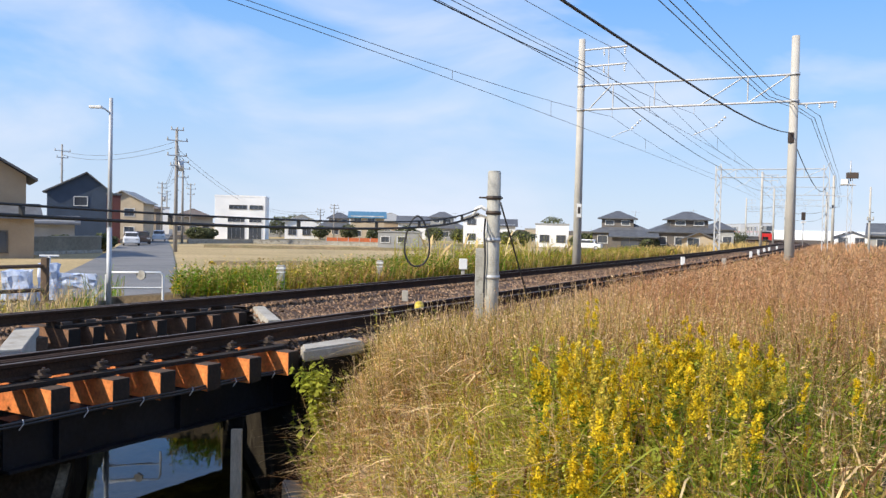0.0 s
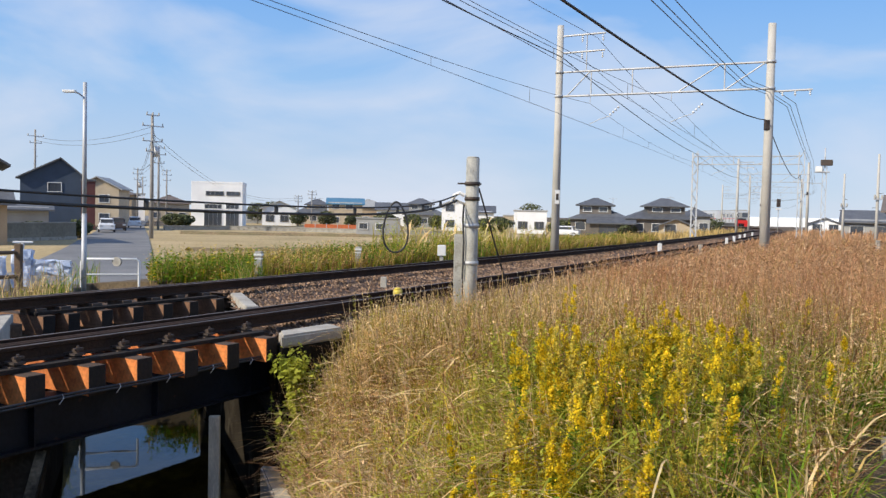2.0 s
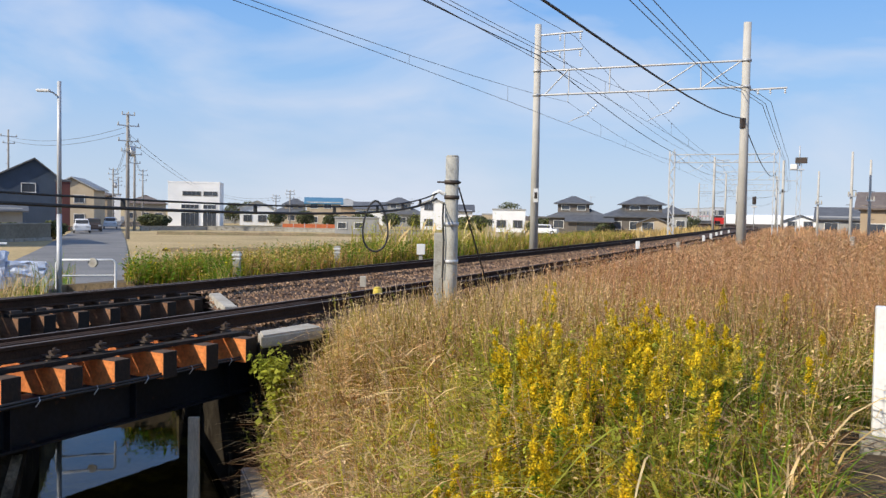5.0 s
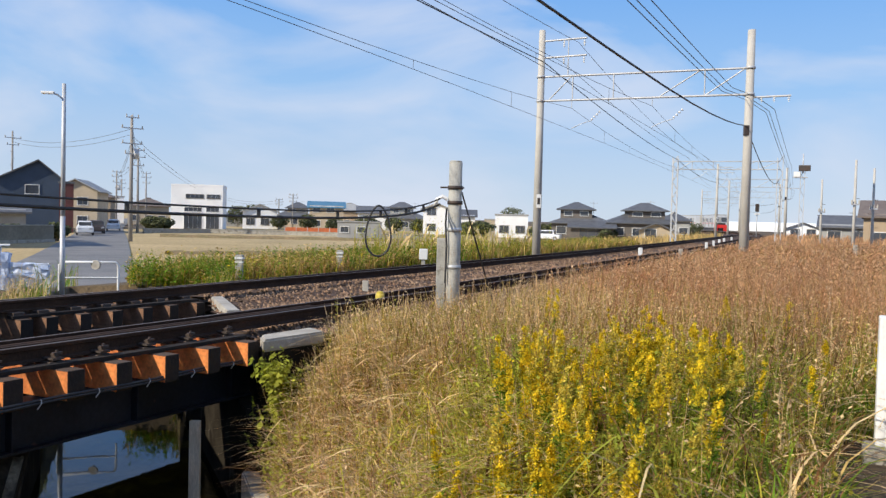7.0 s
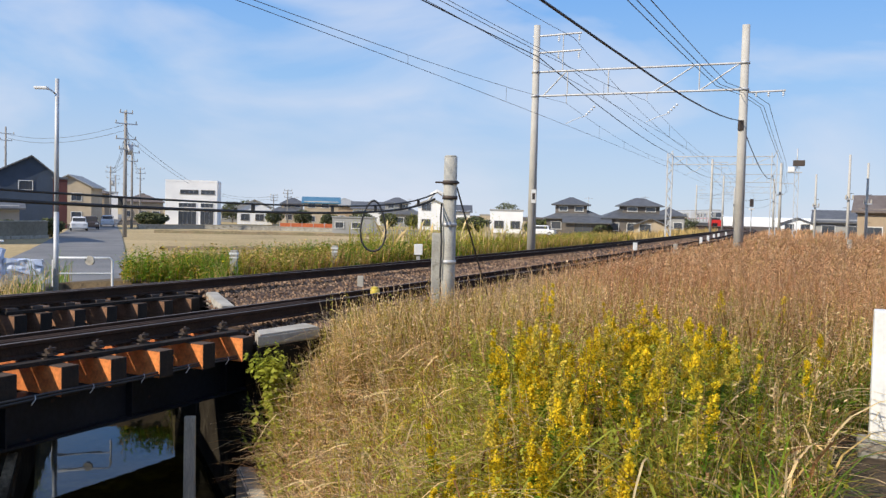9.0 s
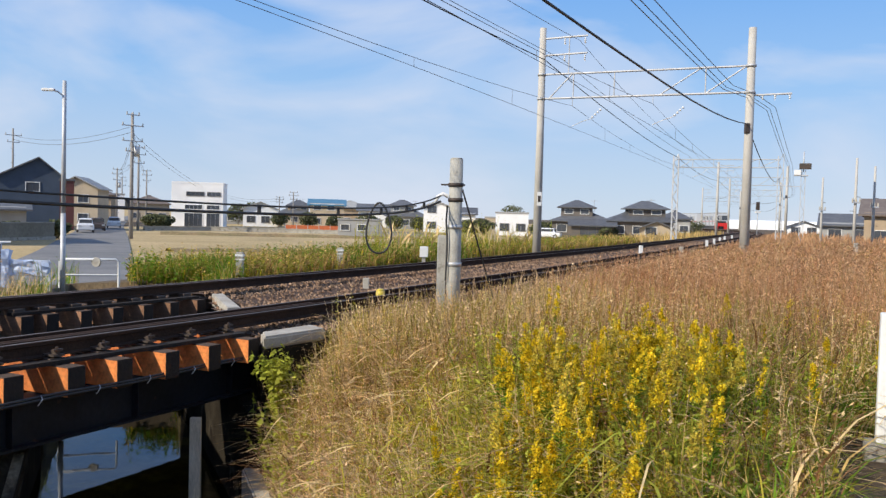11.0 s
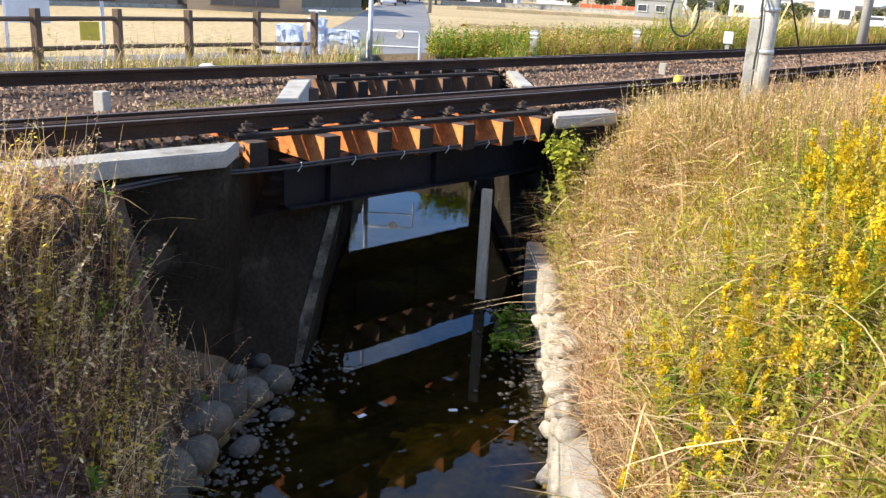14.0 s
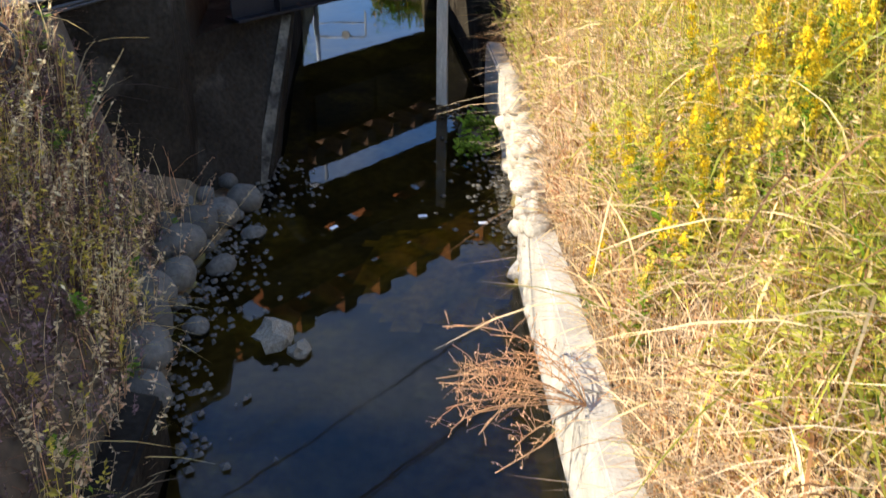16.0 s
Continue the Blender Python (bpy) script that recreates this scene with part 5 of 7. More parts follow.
def utility_pole(az, d, top, r=0.16, arms=((0.98, 1.5), (0.9, 1.8), (0.8, 1.4)), box=False, z=LAND, mat="pole_brown", label="grey concrete utility pole with cross arms"):
    t = thing("utility_pole", Matrix.Translation(bearing(az, d, z)) @ Matrix.Rotation(radians(-az + 25), 4, "Z"), label, "utility pole", "utility poles")
    H = top - z
    part("shaft", cyl_bm(((0, 0, -0.6), (0, 0, H), r, r * 0.62, 10)), M[mat], t)
    for k, w in arms:
        part("cross_arm", boxes_bm([((0, -0.12, H * k), (w, 0.09, 0.09))]), M["galv"], t)
        for x in (-0.45, 0.0, 0.45):
            part("insulator", cyl_bm(((x * w, -0.12, H * k + 0.04), (x * w, -0.12, H * k + 0.28), 0.06, 0.04, 6)), M["concrete_pale"], t)
    if box:
        part("transformer", cyl_bm(((0.35, -0.1, H * 0.66), (0.35, -0.1, H * 0.66 + 0.9), 0.26, None, 10)), M["galv"], t)
    for i in range(int(H / 0.9) - 3):
        part("step_bolt", boxes_bm([((0.16 * (-1) ** i, 0, 2 + i * 0.9), (0.3, 0.03, 0.03))]), M["dark_metal"], t)
    return t


utility_pole(-17.75, 80, 9.65, 0.19, arms=((0.985, 1.2), (0.90, 2.0), (0.78, 1.9), (0.70, 1.3)), box=True)
utility_pole(-17.35, 112, 9.0, 0.17)
utility_pole(-18.6, 150, 7.8, 0.17, box=True)
utility_pole(-16.86, 160, 8.2, 0.17)
utility_pole(-18.3, 200, 8.2, 0.17)
utility_pole(-24.42, 125, 11.3, 0.17, arms=((0.93, 2.2), (0.86, 1.6)))
utility_pole(-7.7, 150, 4.9, 0.14)
utility_pole(-8.6, 170, 4.4, 0.14)
utility_pole(-12.6, 200, 6.0, 0.14)
for az, d, top in ((25.97, 75, 5.3), (27.8, 60, 5.75), (28.8, 62, 5.35)):
    utility_pole(az, d, top, 0.11, arms=((0.55, 0.5),), z=-0.5, mat="pole", label="slender pale concrete pole in the dry grass")

# wires of the lane's poles
for a, c, z0, z1 in (((-17.75, 80), (-17.35, 112), 9.2, 8.8), ((-17.35, 112), (-18.6, 150), 8.6, 7.6), ((-17.75, 80), (-24.42, 125), 8.5, 10.4), ((-17.35, 112), (-16.86, 160), 8.4, 7.9), ((-17.75, 80), (-12.6, 200), 7.9, 5.7), ((-8.6, 170), (-12.6, 200), 4.1, 5.6), ((-17.75, 80), (-18.6, 150), 7.6, 7.2)):
    for k in (0.0, 0.5):
        tagged(part("house_wire", tube_bm(hung((*bearing(*a)[:2], z0 - k), (*bearing(*c)[:2], z1 - k), 0.9, 10), 0.02, 4), M["wire"]), "thin wire between utility poles", "wire", "lane wires")


def signal_mast():
    t = thing("signal_mast", Matrix.Translation(bearing(24.85, 88, -0.3)) @ Matrix.Rotation(-0.42, 4, "Z"), "lattice signal mast with a dark hooded board", "signal mast")
    for x, y in ((-0.18, -0.18), (0.18, -0.18), (0.18, 0.18), (-0.18, 0.18)):
        part("leg", boxes_bm([((x, y, 3.4), (0.06, 0.06, 7.2))]), M["galv"], t)
    for i in range(9):
        sgn = 1 if i % 2 else -1
        for y in (-0.18, 0.18):
            part("lacing", tube_bm([(-0.18 * sgn, y, i * 0.76), (0.18 * sgn, y, i * 0.76 + 0.76)], 0.025, 4), M["galv"], t)
    part("signal_board", boxes_bm([((0.15, -0.35, 7.3), (1.05, 0.35, 0.55))], bevel=0.04), M["dark_metal"], t, "dark hooded signal board")
    part("platform", boxes_bm([((-0.2, 0, 6.45), (1.3, 0.7, 0.08))]), M["galv"], t)
    part("white_box", boxes_bm([((-0.5, -0.2, 6.72), (0.6, 0.4, 0.5))], bevel=0.03), M["white_paint"], t, "white equipment box")
    part("top_pole", cyl_bm(((0, 0, 6.8), (0, 0, 8.7), 0.06, None, 8)), M["galv"], t)


signal_mast()
_t = thing("track_signal", Matrix.Translation(bearing(22.3, 150, -0.3)), "small dark track signal on a thin post", "signal")
part("post", cyl_bm(((0, 0, 0), (0, 0, 4.6), 0.09, None, 8)), M["galv"], _t)
part("head", boxes_bm([((0, 0, 4.8), (0.6, 0.3, 1.3))], bevel=0.08), M["dark_metal"], _t)
part("foot_board", boxes_bm([((0, -0.1, 3.8), (0.8, 0.3, 0.3))]), M["white_paint"], _t)


def greenhouses():
    for az, w in ((18.2, 20), (22.5, 30)):
        t = thing("greenhouse", Matrix.Translation(bearing(az, 262, -0.9)) @ Matrix.Rotation(radians(-az), 4, "Z"), "long low white arched greenhouse in the distance", "greenhouse", "greenhouses")
        bm = bmesh.new()
        n = 10
        rings = [[bm.verts.new((x, 3 * math.cos(a), 2.2 + 1.5 * math.sin(a))) for a in np.linspace(0, math.pi, n)] for x in (-w / 2, w / 2)]
        for i in range(n - 1):
            bm.faces.new((rings[0][i], rings[0][i + 1], rings[1][i + 1], rings[1][i]))
        for r in rings:
            bm.faces.new(r)
        part("cover", bm, M["wall_white"], t)
        part("side", boxes_bm([((0, 0, 1.1), (w, 6, 2.2))]), M["wall_white"], t)


greenhouses()


def car(az, d, turn, paint, label):
    t = thing("car", Matrix.Translation(bearing(az, d, p_z(tuple(bearing(az, d)[:2])) + 0.1)) @ Matrix.Rotation(radians(turn), 4, "Z"), label, "car", "cars along the lane")
    bm = boxes_bm([((0, 0, 0.55), (1.6, 3.6, 0.6))], bevel=0.12)
    body = part("body", bm, paint, t)
    part("cabin", boxes_bm([((0, 0.15, 1.12), (1.45, 2.5, 0.62), 0.82)], bevel=0.1), paint, t)
    part("windscreen", boxes_bm([((0, -1.02, 1.12), (1.2, 0.06, 0.4))], Matrix.Rotation(0.0, 4, "X")), M["pane"], t)
    for sx in (-1, 1):
        part("side_window", boxes_bm([((sx * 0.69, 0.15, 1.14), (0.05, 1.9, 0.36))]), M["pane"], t)
        part("headlight", boxes_bm([((sx * 0.55, -1.79, 0.66), (0.32, 0.06, 0.16))]), M["galv"], t)
        for y in (-1.15, 1.2):
            w = part("wheel", cyl_bm(((sx * 0.68, y, 0.3), (sx * 0.82, y, 0.3), 0.3, None, 14)), M["rubber"], t)
            part("rim", cyl_bm(((sx * 0.8, y, 0.3), (sx * 0.835, y, 0.3), 0.18, None, 12)), M["galv"], w)


M["car_white"] = material("car_white", (0.75, 0.76, 0.78), 0.25, (0.72, 0.73, 0.75), 0.5, 0.02)
M["car_dark"] = material("car_dark", (0.07, 0.055, 0.05), 0.25, (0.08, 0.06, 0.055), 0.5, 0.02)
car(-20.4, 96, 22, M["car_white"], "small white car parked by the lane")
car(-19.75, 103, 24, M["car_dark"], "dark brown car parked by the lane")
car(-18.75, 118, 18, M["car_white"], "white van-like car standing on the lane")
car(9.2, 118, 70, M["car_white"], "white car parked before the houses")


def train():
    """Commuter train far down the line, silver with a red front."""
    silver = material("train_silver", (0.62, 0.64, 0.66), 0.35, (0.55, 0.57, 0.6), 0.6, 0.04, metal=0.3)
    red = material("train_red", (0.62, 0.03, 0.025), 0.35, (0.55, 0.03, 0.025), 0.6, 0.04)
    black = material("train_black", (0.02, 0.02, 0.022), 0.3, (0.03, 0.03, 0.03), 0.6, 0.04)
    t = thing("train", Matrix(), "silver commuter train with a red front far down the track", "train")
    for i in range(3):
        m = track_pose(191 + i * 19.5, SPACING)
        c = part("carriage", boxes_bm([((0, 9.2, 2.3), (2.74, 18.6, 2.75))], bevel=0.12), silver, t)
        c.matrix_basis = m
        part("roof", boxes_bm([((0, 9.2, 3.78), (2.4, 18.4, 0.22))], bevel=0.08), M["roof_pale"], c)
        part("underframe", boxes_bm([((0, 9.2, 0.62), (2.3, 18.0, 0.6))]), black, c)
        for sx in (-1, 1):
            part("red_stripe", boxes_bm([((sx * 1.375, 9.2, 1.95), (0.02, 18.4, 0.12))]), red, c)
            for y in (2.2, 6.6, 11.6, 16.2):
                part("door", boxes_bm([((sx * 1.375, y, 2.2), (0.03, 1.3, 1.9))]), M["roof_pale"], c)
            for y in (4.4, 9.1, 13.9):
                part("side_window", boxes_bm([((sx * 1.375, y, 2.65), (0.03, 2.2, 0.8))]), M["pane"], c)
        if i == 0:
            part("front_window", boxes_bm([((-0.85, -0.13, 2.75), (0.78, 0.06, 1.0))], bevel=0.02), M["pane"], c)
            part("front_window", boxes_bm([((0.7, -0.13, 2.75), (1.1, 0.06, 1.0))], bevel=0.02), M["pane"], c)
            part("front_door", boxes_bm([((-0.15, -0.13, 2.5), (0.5, 0.06, 1.5))], bevel=0.02), M["roof_pale"], c)
            part("red_front", boxes_bm([((0, -0.14, 1.3), (2.7, 0.1, 0.75))], bevel=0.04), red, c)
            part("dark_band", boxes_bm([((0, -0.16, 1.85), (2.0, 0.1, 0.4))], bevel=0.03), black, c)
            for sx in (-1, 1):
                part("skirt", boxes_bm([((sx * 0.95, -0.15, 0.6), (0.75, 0.2, 0.65))], bevel=0.03), red, c)
            part("coupler", boxes_bm([((0, -0.35, 0.75), (0.4, 0.6, 0.4))], bevel=0.05), black, c)


train()

# ---- creek details: boulders, pebbles, timber ----


def stone_mesh(seed, squash=0.75, rough=0.12):
    r = random.Random(seed)
    bm = bmesh.new()
    bmesh.ops.create_icosphere(bm, subdivisions=2, radius=1.0)
    off = Vector((r.uniform(0, 50), r.uniform(0, 50), r.uniform(0, 50)))
    for v in bm.verts:
        v.co *= 1 + rough * 2 * noise.noise(v.co * 1.1 + off) + rough * 0.5 * noise.noise(v.co * 3 + off)
        v.co.z *= squash
    for f in bm.faces:
        f.smooth = True
    me = bpy.data.meshes.new("boulder")
    bm.to_mesh(me)
    bm.free()
    return me


ROUND = [stone_mesh(i) for i in range(5)]
for me in ROUND:
    me.materials.append(M["stone_round"])
PALE = [stone_mesh(20 + i, 0.8, 0.22) for i in range(5)]
for me in PALE:
    me.materials.append(M["stone_pale"])


ROUGH = [stone_mesh(40 + i, 0.75, 0.4) for i in range(4)]
for me in ROUGH:
    me.materials.append(M["stone_mid"])
    me.polygons.foreach_set("use_smooth", [False] * len(me.polygons))


def boulder(x, y, z, r, pool, label, group, i):
    ob = new("boulder", pool[i % len(pool)])
    ob.matrix_basis = Matrix.Translation((x, y, z)) @ Matrix.Rotation(i * 1.7, 4, "Z") @ Matrix.Rotation(0.4 * math.sin(i * 2.1), 4, "X") @ Matrix.Diagonal((r, r * 0.88, r, 1))
    return tagged(ob, label, "stone", group)


# stones of the left foot, from the abutment towards the viewer
for i, (y, d, z, r) in enumerate([(a + da, b + db, c + dc, e * k) for a, b, c, e in ((6.35, 0.0, -2.1, 0.2), (6.0, 0.12, -2.08, 0.21), (5.95, -0.2, -2.22, 0.13), (5.65, 0.2, -2.0, 0.24), (5.3, 0.22, -2.0, 0.25), (5.35, -0.1, -2.2, 0.16), (4.95, 0.12, -2.05, 0.2), (4.6, 0.18, -2.0, 0.24), (4.55, -0.15, -2.22, 0.13), (4.2, 0.15, -1.95, 0.23), (3.85, 0.14, -1.92, 0.25), (3.55, 0.12, -2.0, 0.22)) for da, db, dc, k in ((0, 0.03, -0.07, 0.86), (0.17, 0.22, 0.0, 0.5))]):
    boulder(float(creek_x(y)[0]) - d, y, z, r, ROUND, "rounded grey boulder at the creek's edge", "bank boulders", i)
boulder(-2.35, 4.52, -2.25, 0.15, ROUGH, "rough pale rock lying in the shallow water", "creek rocks", 3)
boulder(-2.12, 4.42, -2.26, 0.08, ROUGH, "small rough pale rock in the shallow water", "creek rocks", 1)
for i in range(64):
    y = 5.2 + i * 0.05
    boulder(float(creek_x(y)[1]) + 0.03 + 0.05 * math.sin(i * 4.1), y, (-2.2, -1.98, -1.76, -1.56)[i % 4] + 0.04 * math.sin(i * 1.9), 0.085 + 0.03 * math.sin(i * 2.7), PALE, "pale rubble stone in the creek wall", "rubble wall stones", i)


def pebbles():
    V, F = [], []
    octa = np.array([(1, 0, 0), (-1, 0, 0), (0, 1, 0), (0, -1, 0), (0, 0, 0.6), (0, 0, -0.6)])
    tri = ((0, 2, 4), (2, 1, 4), (1, 3, 4), (3, 0, 4), (2, 0, 5), (1, 2, 5), (3, 1, 5), (0, 3, 5))
    for i in range(900):
        y = rng.uniform(3.2, 7.5)
        xl, xr = creek_x(y)
        if i % 3:
            x, z = xl + abs(rng.normal(0, 0.3)) - 0.15, -2.26
        else:
            x, z = xr - abs(rng.normal(0, 0.25)), -2.27
            y = rng.uniform(6.2, 9.5)
            x = float(creek_x(y)[1]) - abs(rng.normal(0, 0.3))
            z = max(-2.27, float(ground_z(np.array([x]), np.array([y]))[0]) + 0.005)
        r = rng.uniform(0.01, 0.035)
        b = len(V)
        V.extend((octa * r * rng.uniform(0.7, 1.3, (6, 1)) + np.array([x, y, z])).tolist())
        F.extend([(b + p, b + q, b + s) for p, q, s in tri])
    tagged(new("pebbles", mesh_from("pebbles", V, F, M["pebble"])), "small wet pebbles along the creek's edges", "pebbles", kind="stuff")


pebbles()
M["old_timber"] = material("old_timber", (0.62, 0.55, 0.42), 0.9, (0.45, 0.39, 0.29), 2.5, 0.2, 20.0, bump=0.5, stretch=(6, 6, 1))
_bm = bmesh.new()
add_box(_bm, (0, 0, -1.6), (0.13, 0.08, 1.35), Matrix.Translation((-2.30, 9.45, 0)) @ Matrix.Rotation(-0.005, 4, "Y"), 0.9, 0.012)
tagged(part("timber_stake", _bm, M["old_timber"]), "weathered pale timber stake against the abutment", "stake")
for x, y, a in ((-1.8, 6.6, 0.4), (-2.5, 6.2, 1.1), (-1.25, 6.6, 0.2)):
    _bm = boxes_bm([((0, 0, 0), (0.08, 0.04, 0.008))], Matrix.Translation((x, y, WATER + 0.012)) @ Matrix.Rotation(a, 4, "Z"), 0.004)
    tagged(part("floating_litter", _bm, M["white_paint"]), "scrap of white litter floating on the water", "litter", "floating litter")

# ---- plants ----
LEAF = {}
for name, base, var, tr in (
        ("straw", (0.70, 0.50, 0.19), (0.54, 0.36, 0.12), 0.4), ("pale_straw", (0.84, 0.66, 0.34), (0.72, 0.50, 0.24), 0.4),
        ("rose_straw", (0.80, 0.60, 0.37), (0.58, 0.40, 0.22), 0.35), ("brown", (0.38, 0.20, 0.08), (0.26, 0.13, 0.05), 0.35), ("russet", (0.50, 0.25, 0.12), (0.66, 0.41, 0.21), 0.35),
        ("olive", (0.44, 0.35, 0.05), (0.30, 0.26, 0.03), 0.45), ("lime", (0.52, 0.50, 0.075), (0.36, 0.40, 0.045), 0.5), ("yellow", (0.76, 0.59, 0.10), (0.60, 0.47, 0.06), 0.5),
        ("green", (0.12, 0.22, 0.015), (0.20, 0.31, 0.025), 0.45), ("gold", (0.84, 0.62, 0.025), (0.68, 0.53, 0.03), 0.45),
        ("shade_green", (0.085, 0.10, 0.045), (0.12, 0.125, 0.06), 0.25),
        # the last brown is darkened to carry the left bank's shade
        ("plum", (0.16, 0.08, 0.07), (0.28, 0.17, 0.15), 0.25), ("shade_umber", (0.10, 0.055, 0.03), (0.17, 0.10, 0.055), 0.25)):
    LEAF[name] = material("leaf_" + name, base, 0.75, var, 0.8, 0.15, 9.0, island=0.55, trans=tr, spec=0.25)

KEEP_OUT = []


def free(x, y):
    """Where plants may stand: off the track bed and the road, out of the creek."""
    s, u = su(x, y)
    xl, xr = creek_x(y)
    ok = ((u < -1.25) | (u > SPACING + 1.7)) & ~((y < CREEK_END) & (y > -11) & (x > xl - 0.12) & (x < xr + 0.14))
    ok &= ~((u < 0) & (u > -1.6) & (s > -3.2) & (s < 4.4))
    ok &= ~((x > 0.515 * y) & (x < 0.70 * y) & (y > 2.6) & (y < 5.7))  # trodden ground before the boundary board
    return ok, s, u


def blades(name, x, y, h, w, bend, mat, label, category="grass", levels=4, plume=0.0, z=None, wind=(0.35, -0.1)):
    """Many bent blades in one mesh, each its own island; plume widens them near the tip."""
    n = len(x)
    if z is None:
        z = ground_z(x, y)
    t = np.linspace(0, 1, levels)
    a = rng.uniform(0, 2 * math.pi, n)
    dx, dy = np.cos(a) * bend + wind[0] * bend * 0.6, np.sin(a) * bend + wind[1] * bend * 0.6
    b = a + math.pi / 2 + rng.normal(0, 0.5, n)
    wx, wy = np.cos(b) * w / 2, np.sin(b) * w / 2
    prof = 1 - 0.55 * t
    if plume:
        prof = np.where((t > 0.6) & (t < 0.99), plume, 0.55)
    prof[-1] = 0.02
    V = np.empty((n, levels, 2, 3))
    for k in range(levels):
        cx, cy = x + dx * h * t[k] ** 2.2, y + dy * h * t[k] ** 2.2
        cz = z - 0.03 + h * (t[k] * (1 + 0.1 * bend) - 0.52 * np.minimum(bend, 1.6) * t[k] ** 2.8)
        for j, sg in enumerate((-1, 1)):
            V[:, k, j, 0], V[:, k, j, 1], V[:, k, j, 2] = cx + sg * wx * prof[k], cy + sg * wy * prof[k], cz
    V = V.reshape(-1, 3)
    base = (np.arange(n) * levels * 2)[:, None]
    F = np.concatenate([base + np.array([2 * k, 2 * k + 1, 2 * k + 3, 2 * k + 2]) for k in range(levels - 1)], 0)
    me = bpy.data.meshes.new(name)
    me.vertices.add(len(V))
    me.vertices.foreach_set("co", V.ravel())
    me.loops.add(F.size)
    me.loops.foreach_set("vertex_index", F.ravel())
    me.polygons.add(len(F))
    me.polygons.foreach_set("loop_start", np.arange(0, F.size, 4))
    me.polygons.foreach_set("loop_total", np.full(len(F), 4))
    me.polygons.foreach_set("use_smooth", np.ones(len(F), bool))
    me.materials.append(LEAF[mat])
    me.update(calc_edges=True)
    return tagged(new(name, me), label, category, kind="stuff")


def leafy(name, x, y, h, leaf, per, mat, label, category="weeds", lean=0.25, droop=0.0, z=None, low=0.12, slim=0.28):
    """Upright stems with small leaves all along, in one mesh."""
    n = len(x)
    if z is None:
        z = ground_z(x, y)
    a, l = rng.uniform(0, 6.28, n), rng.uniform(0.2, 1, n) * lean
    lx, ly = np.cos(a) * l * h, np.sin(a) * l * h
    quads = []
    for i in range(2):  # two crossed slivers make the stem
        wx, wy = (0.0025, 0) if i else (0, 0.0025)
        p0, p1 = np.stack([x, y, z - 0.03], 1), np.stack([x + lx, y + ly, z + h], 1)
        o = np.array([wx, wy, 0])
        quads.append(np.stack([p0 - o, p0 + o, p1 + o * 0.4, p1 - o * 0.4], 1))
    for k in range(per):
        t = rng.uniform(low, 1.0, n)
        c = np.stack([x + lx * t, y + ly * t, z + h * t], 1)
        b = rng.uniform(0, 6.28, n)
        sz = leaf * rng.uniform(0.5, 1.3, n) * (1.15 - 0.6 * t)
        up = rng.uniform(-0.6, 0.7, n) - droop
        d = np.stack([np.cos(b), np.sin(b), up], 1) * sz[:, None]
        e = np.stack([-np.sin(b), np.cos(b), rng.uniform(-0.4, 0.4, n)], 1) * (sz * slim)[:, None]
        quads.append(np.stack([c, c + d * 0.5 + e, c + d, c + d * 0.5 - e], 1))
    V = np.concatenate(quads, 0).reshape(-1, 3)
    nf = len(V) // 4
    me = bpy.data.meshes.new(name)
    me.vertices.add(len(V))
    me.vertices.foreach_set("co", V.ravel())
    me.loops.add(nf * 4)
    me.loops.foreach_set("vertex_index", np.arange(nf * 4))
    me.polygons.add(nf)
    me.polygons.foreach_set("loop_start", np.arange(0, nf * 4, 4))
    me.polygons.foreach_set("loop_total", np.full(nf, 4))
    me.materials.append(LEAF[mat])
    me.update(calc_edges=True)
    return tagged(new(name, me), label, category, kind="stuff")


def spread(count, x0, x1, y0, y1, want, clump=0.9):
    """Random places in a rectangle where want(x, y, s, u) gives a chance above a dice roll; clumped by slow noise."""
    x, y = rng.uniform(x0, x1, count), rng.uniform(y0, y1, count)
    ok, s, u = free(x, y)
    p = want(x, y, s, u) * (1 - clump * 0.5 + clump * 0.5 * wobble(x + 3.1, y - 1.7, 2.3))
    ok &= rng.uniform(0, 1, count) < p
    return x[ok], y[ok], s[ok], u[ok]


def tri(v, a, b, c, d):
    """1 between b and c, falling to 0 at a and d."""
    return np.clip(np.minimum((v - a) / (b - a), (d - v) / (d - c)), 0, 1)


def in_view(x, y, lo=-0.62, hi=0.68):
    return (x > lo * y - 1.2) & (x < hi * y + 1.5)


def gold_zone(x, y):
    return np.maximum(tri(y, 4.4, 4.9, 6.0, 7.0) * tri(x - 0.22 * y, -0.7, -0.4, 0.8, 1.3), 0.75 * tri(y, 3.3, 3.8, 5.0, 5.4) * tri(x, -0.35, -0.1, 1.0, 1.5))


def lime_zone(x, y):
    """The fresh yellow-green part of the meadow, clear of the creek edge."""
    return tri(y, 1.9, 2.7, 6.3, 8.0) * np.clip((y + 0.9 * x - 2.9) / 0.6, 0, 1) * np.clip((x - 0.25 + 0.25 * (y - 3.2)) / 0.5 + 0.2, 0, 1) * np.clip((0.46 * y - x) / 0.7 + 0.12, 0, 1)


def H(n, lo, hi):
    return rng.uniform(lo, hi, n) * rng.uniform(0.75, 1.1, n)


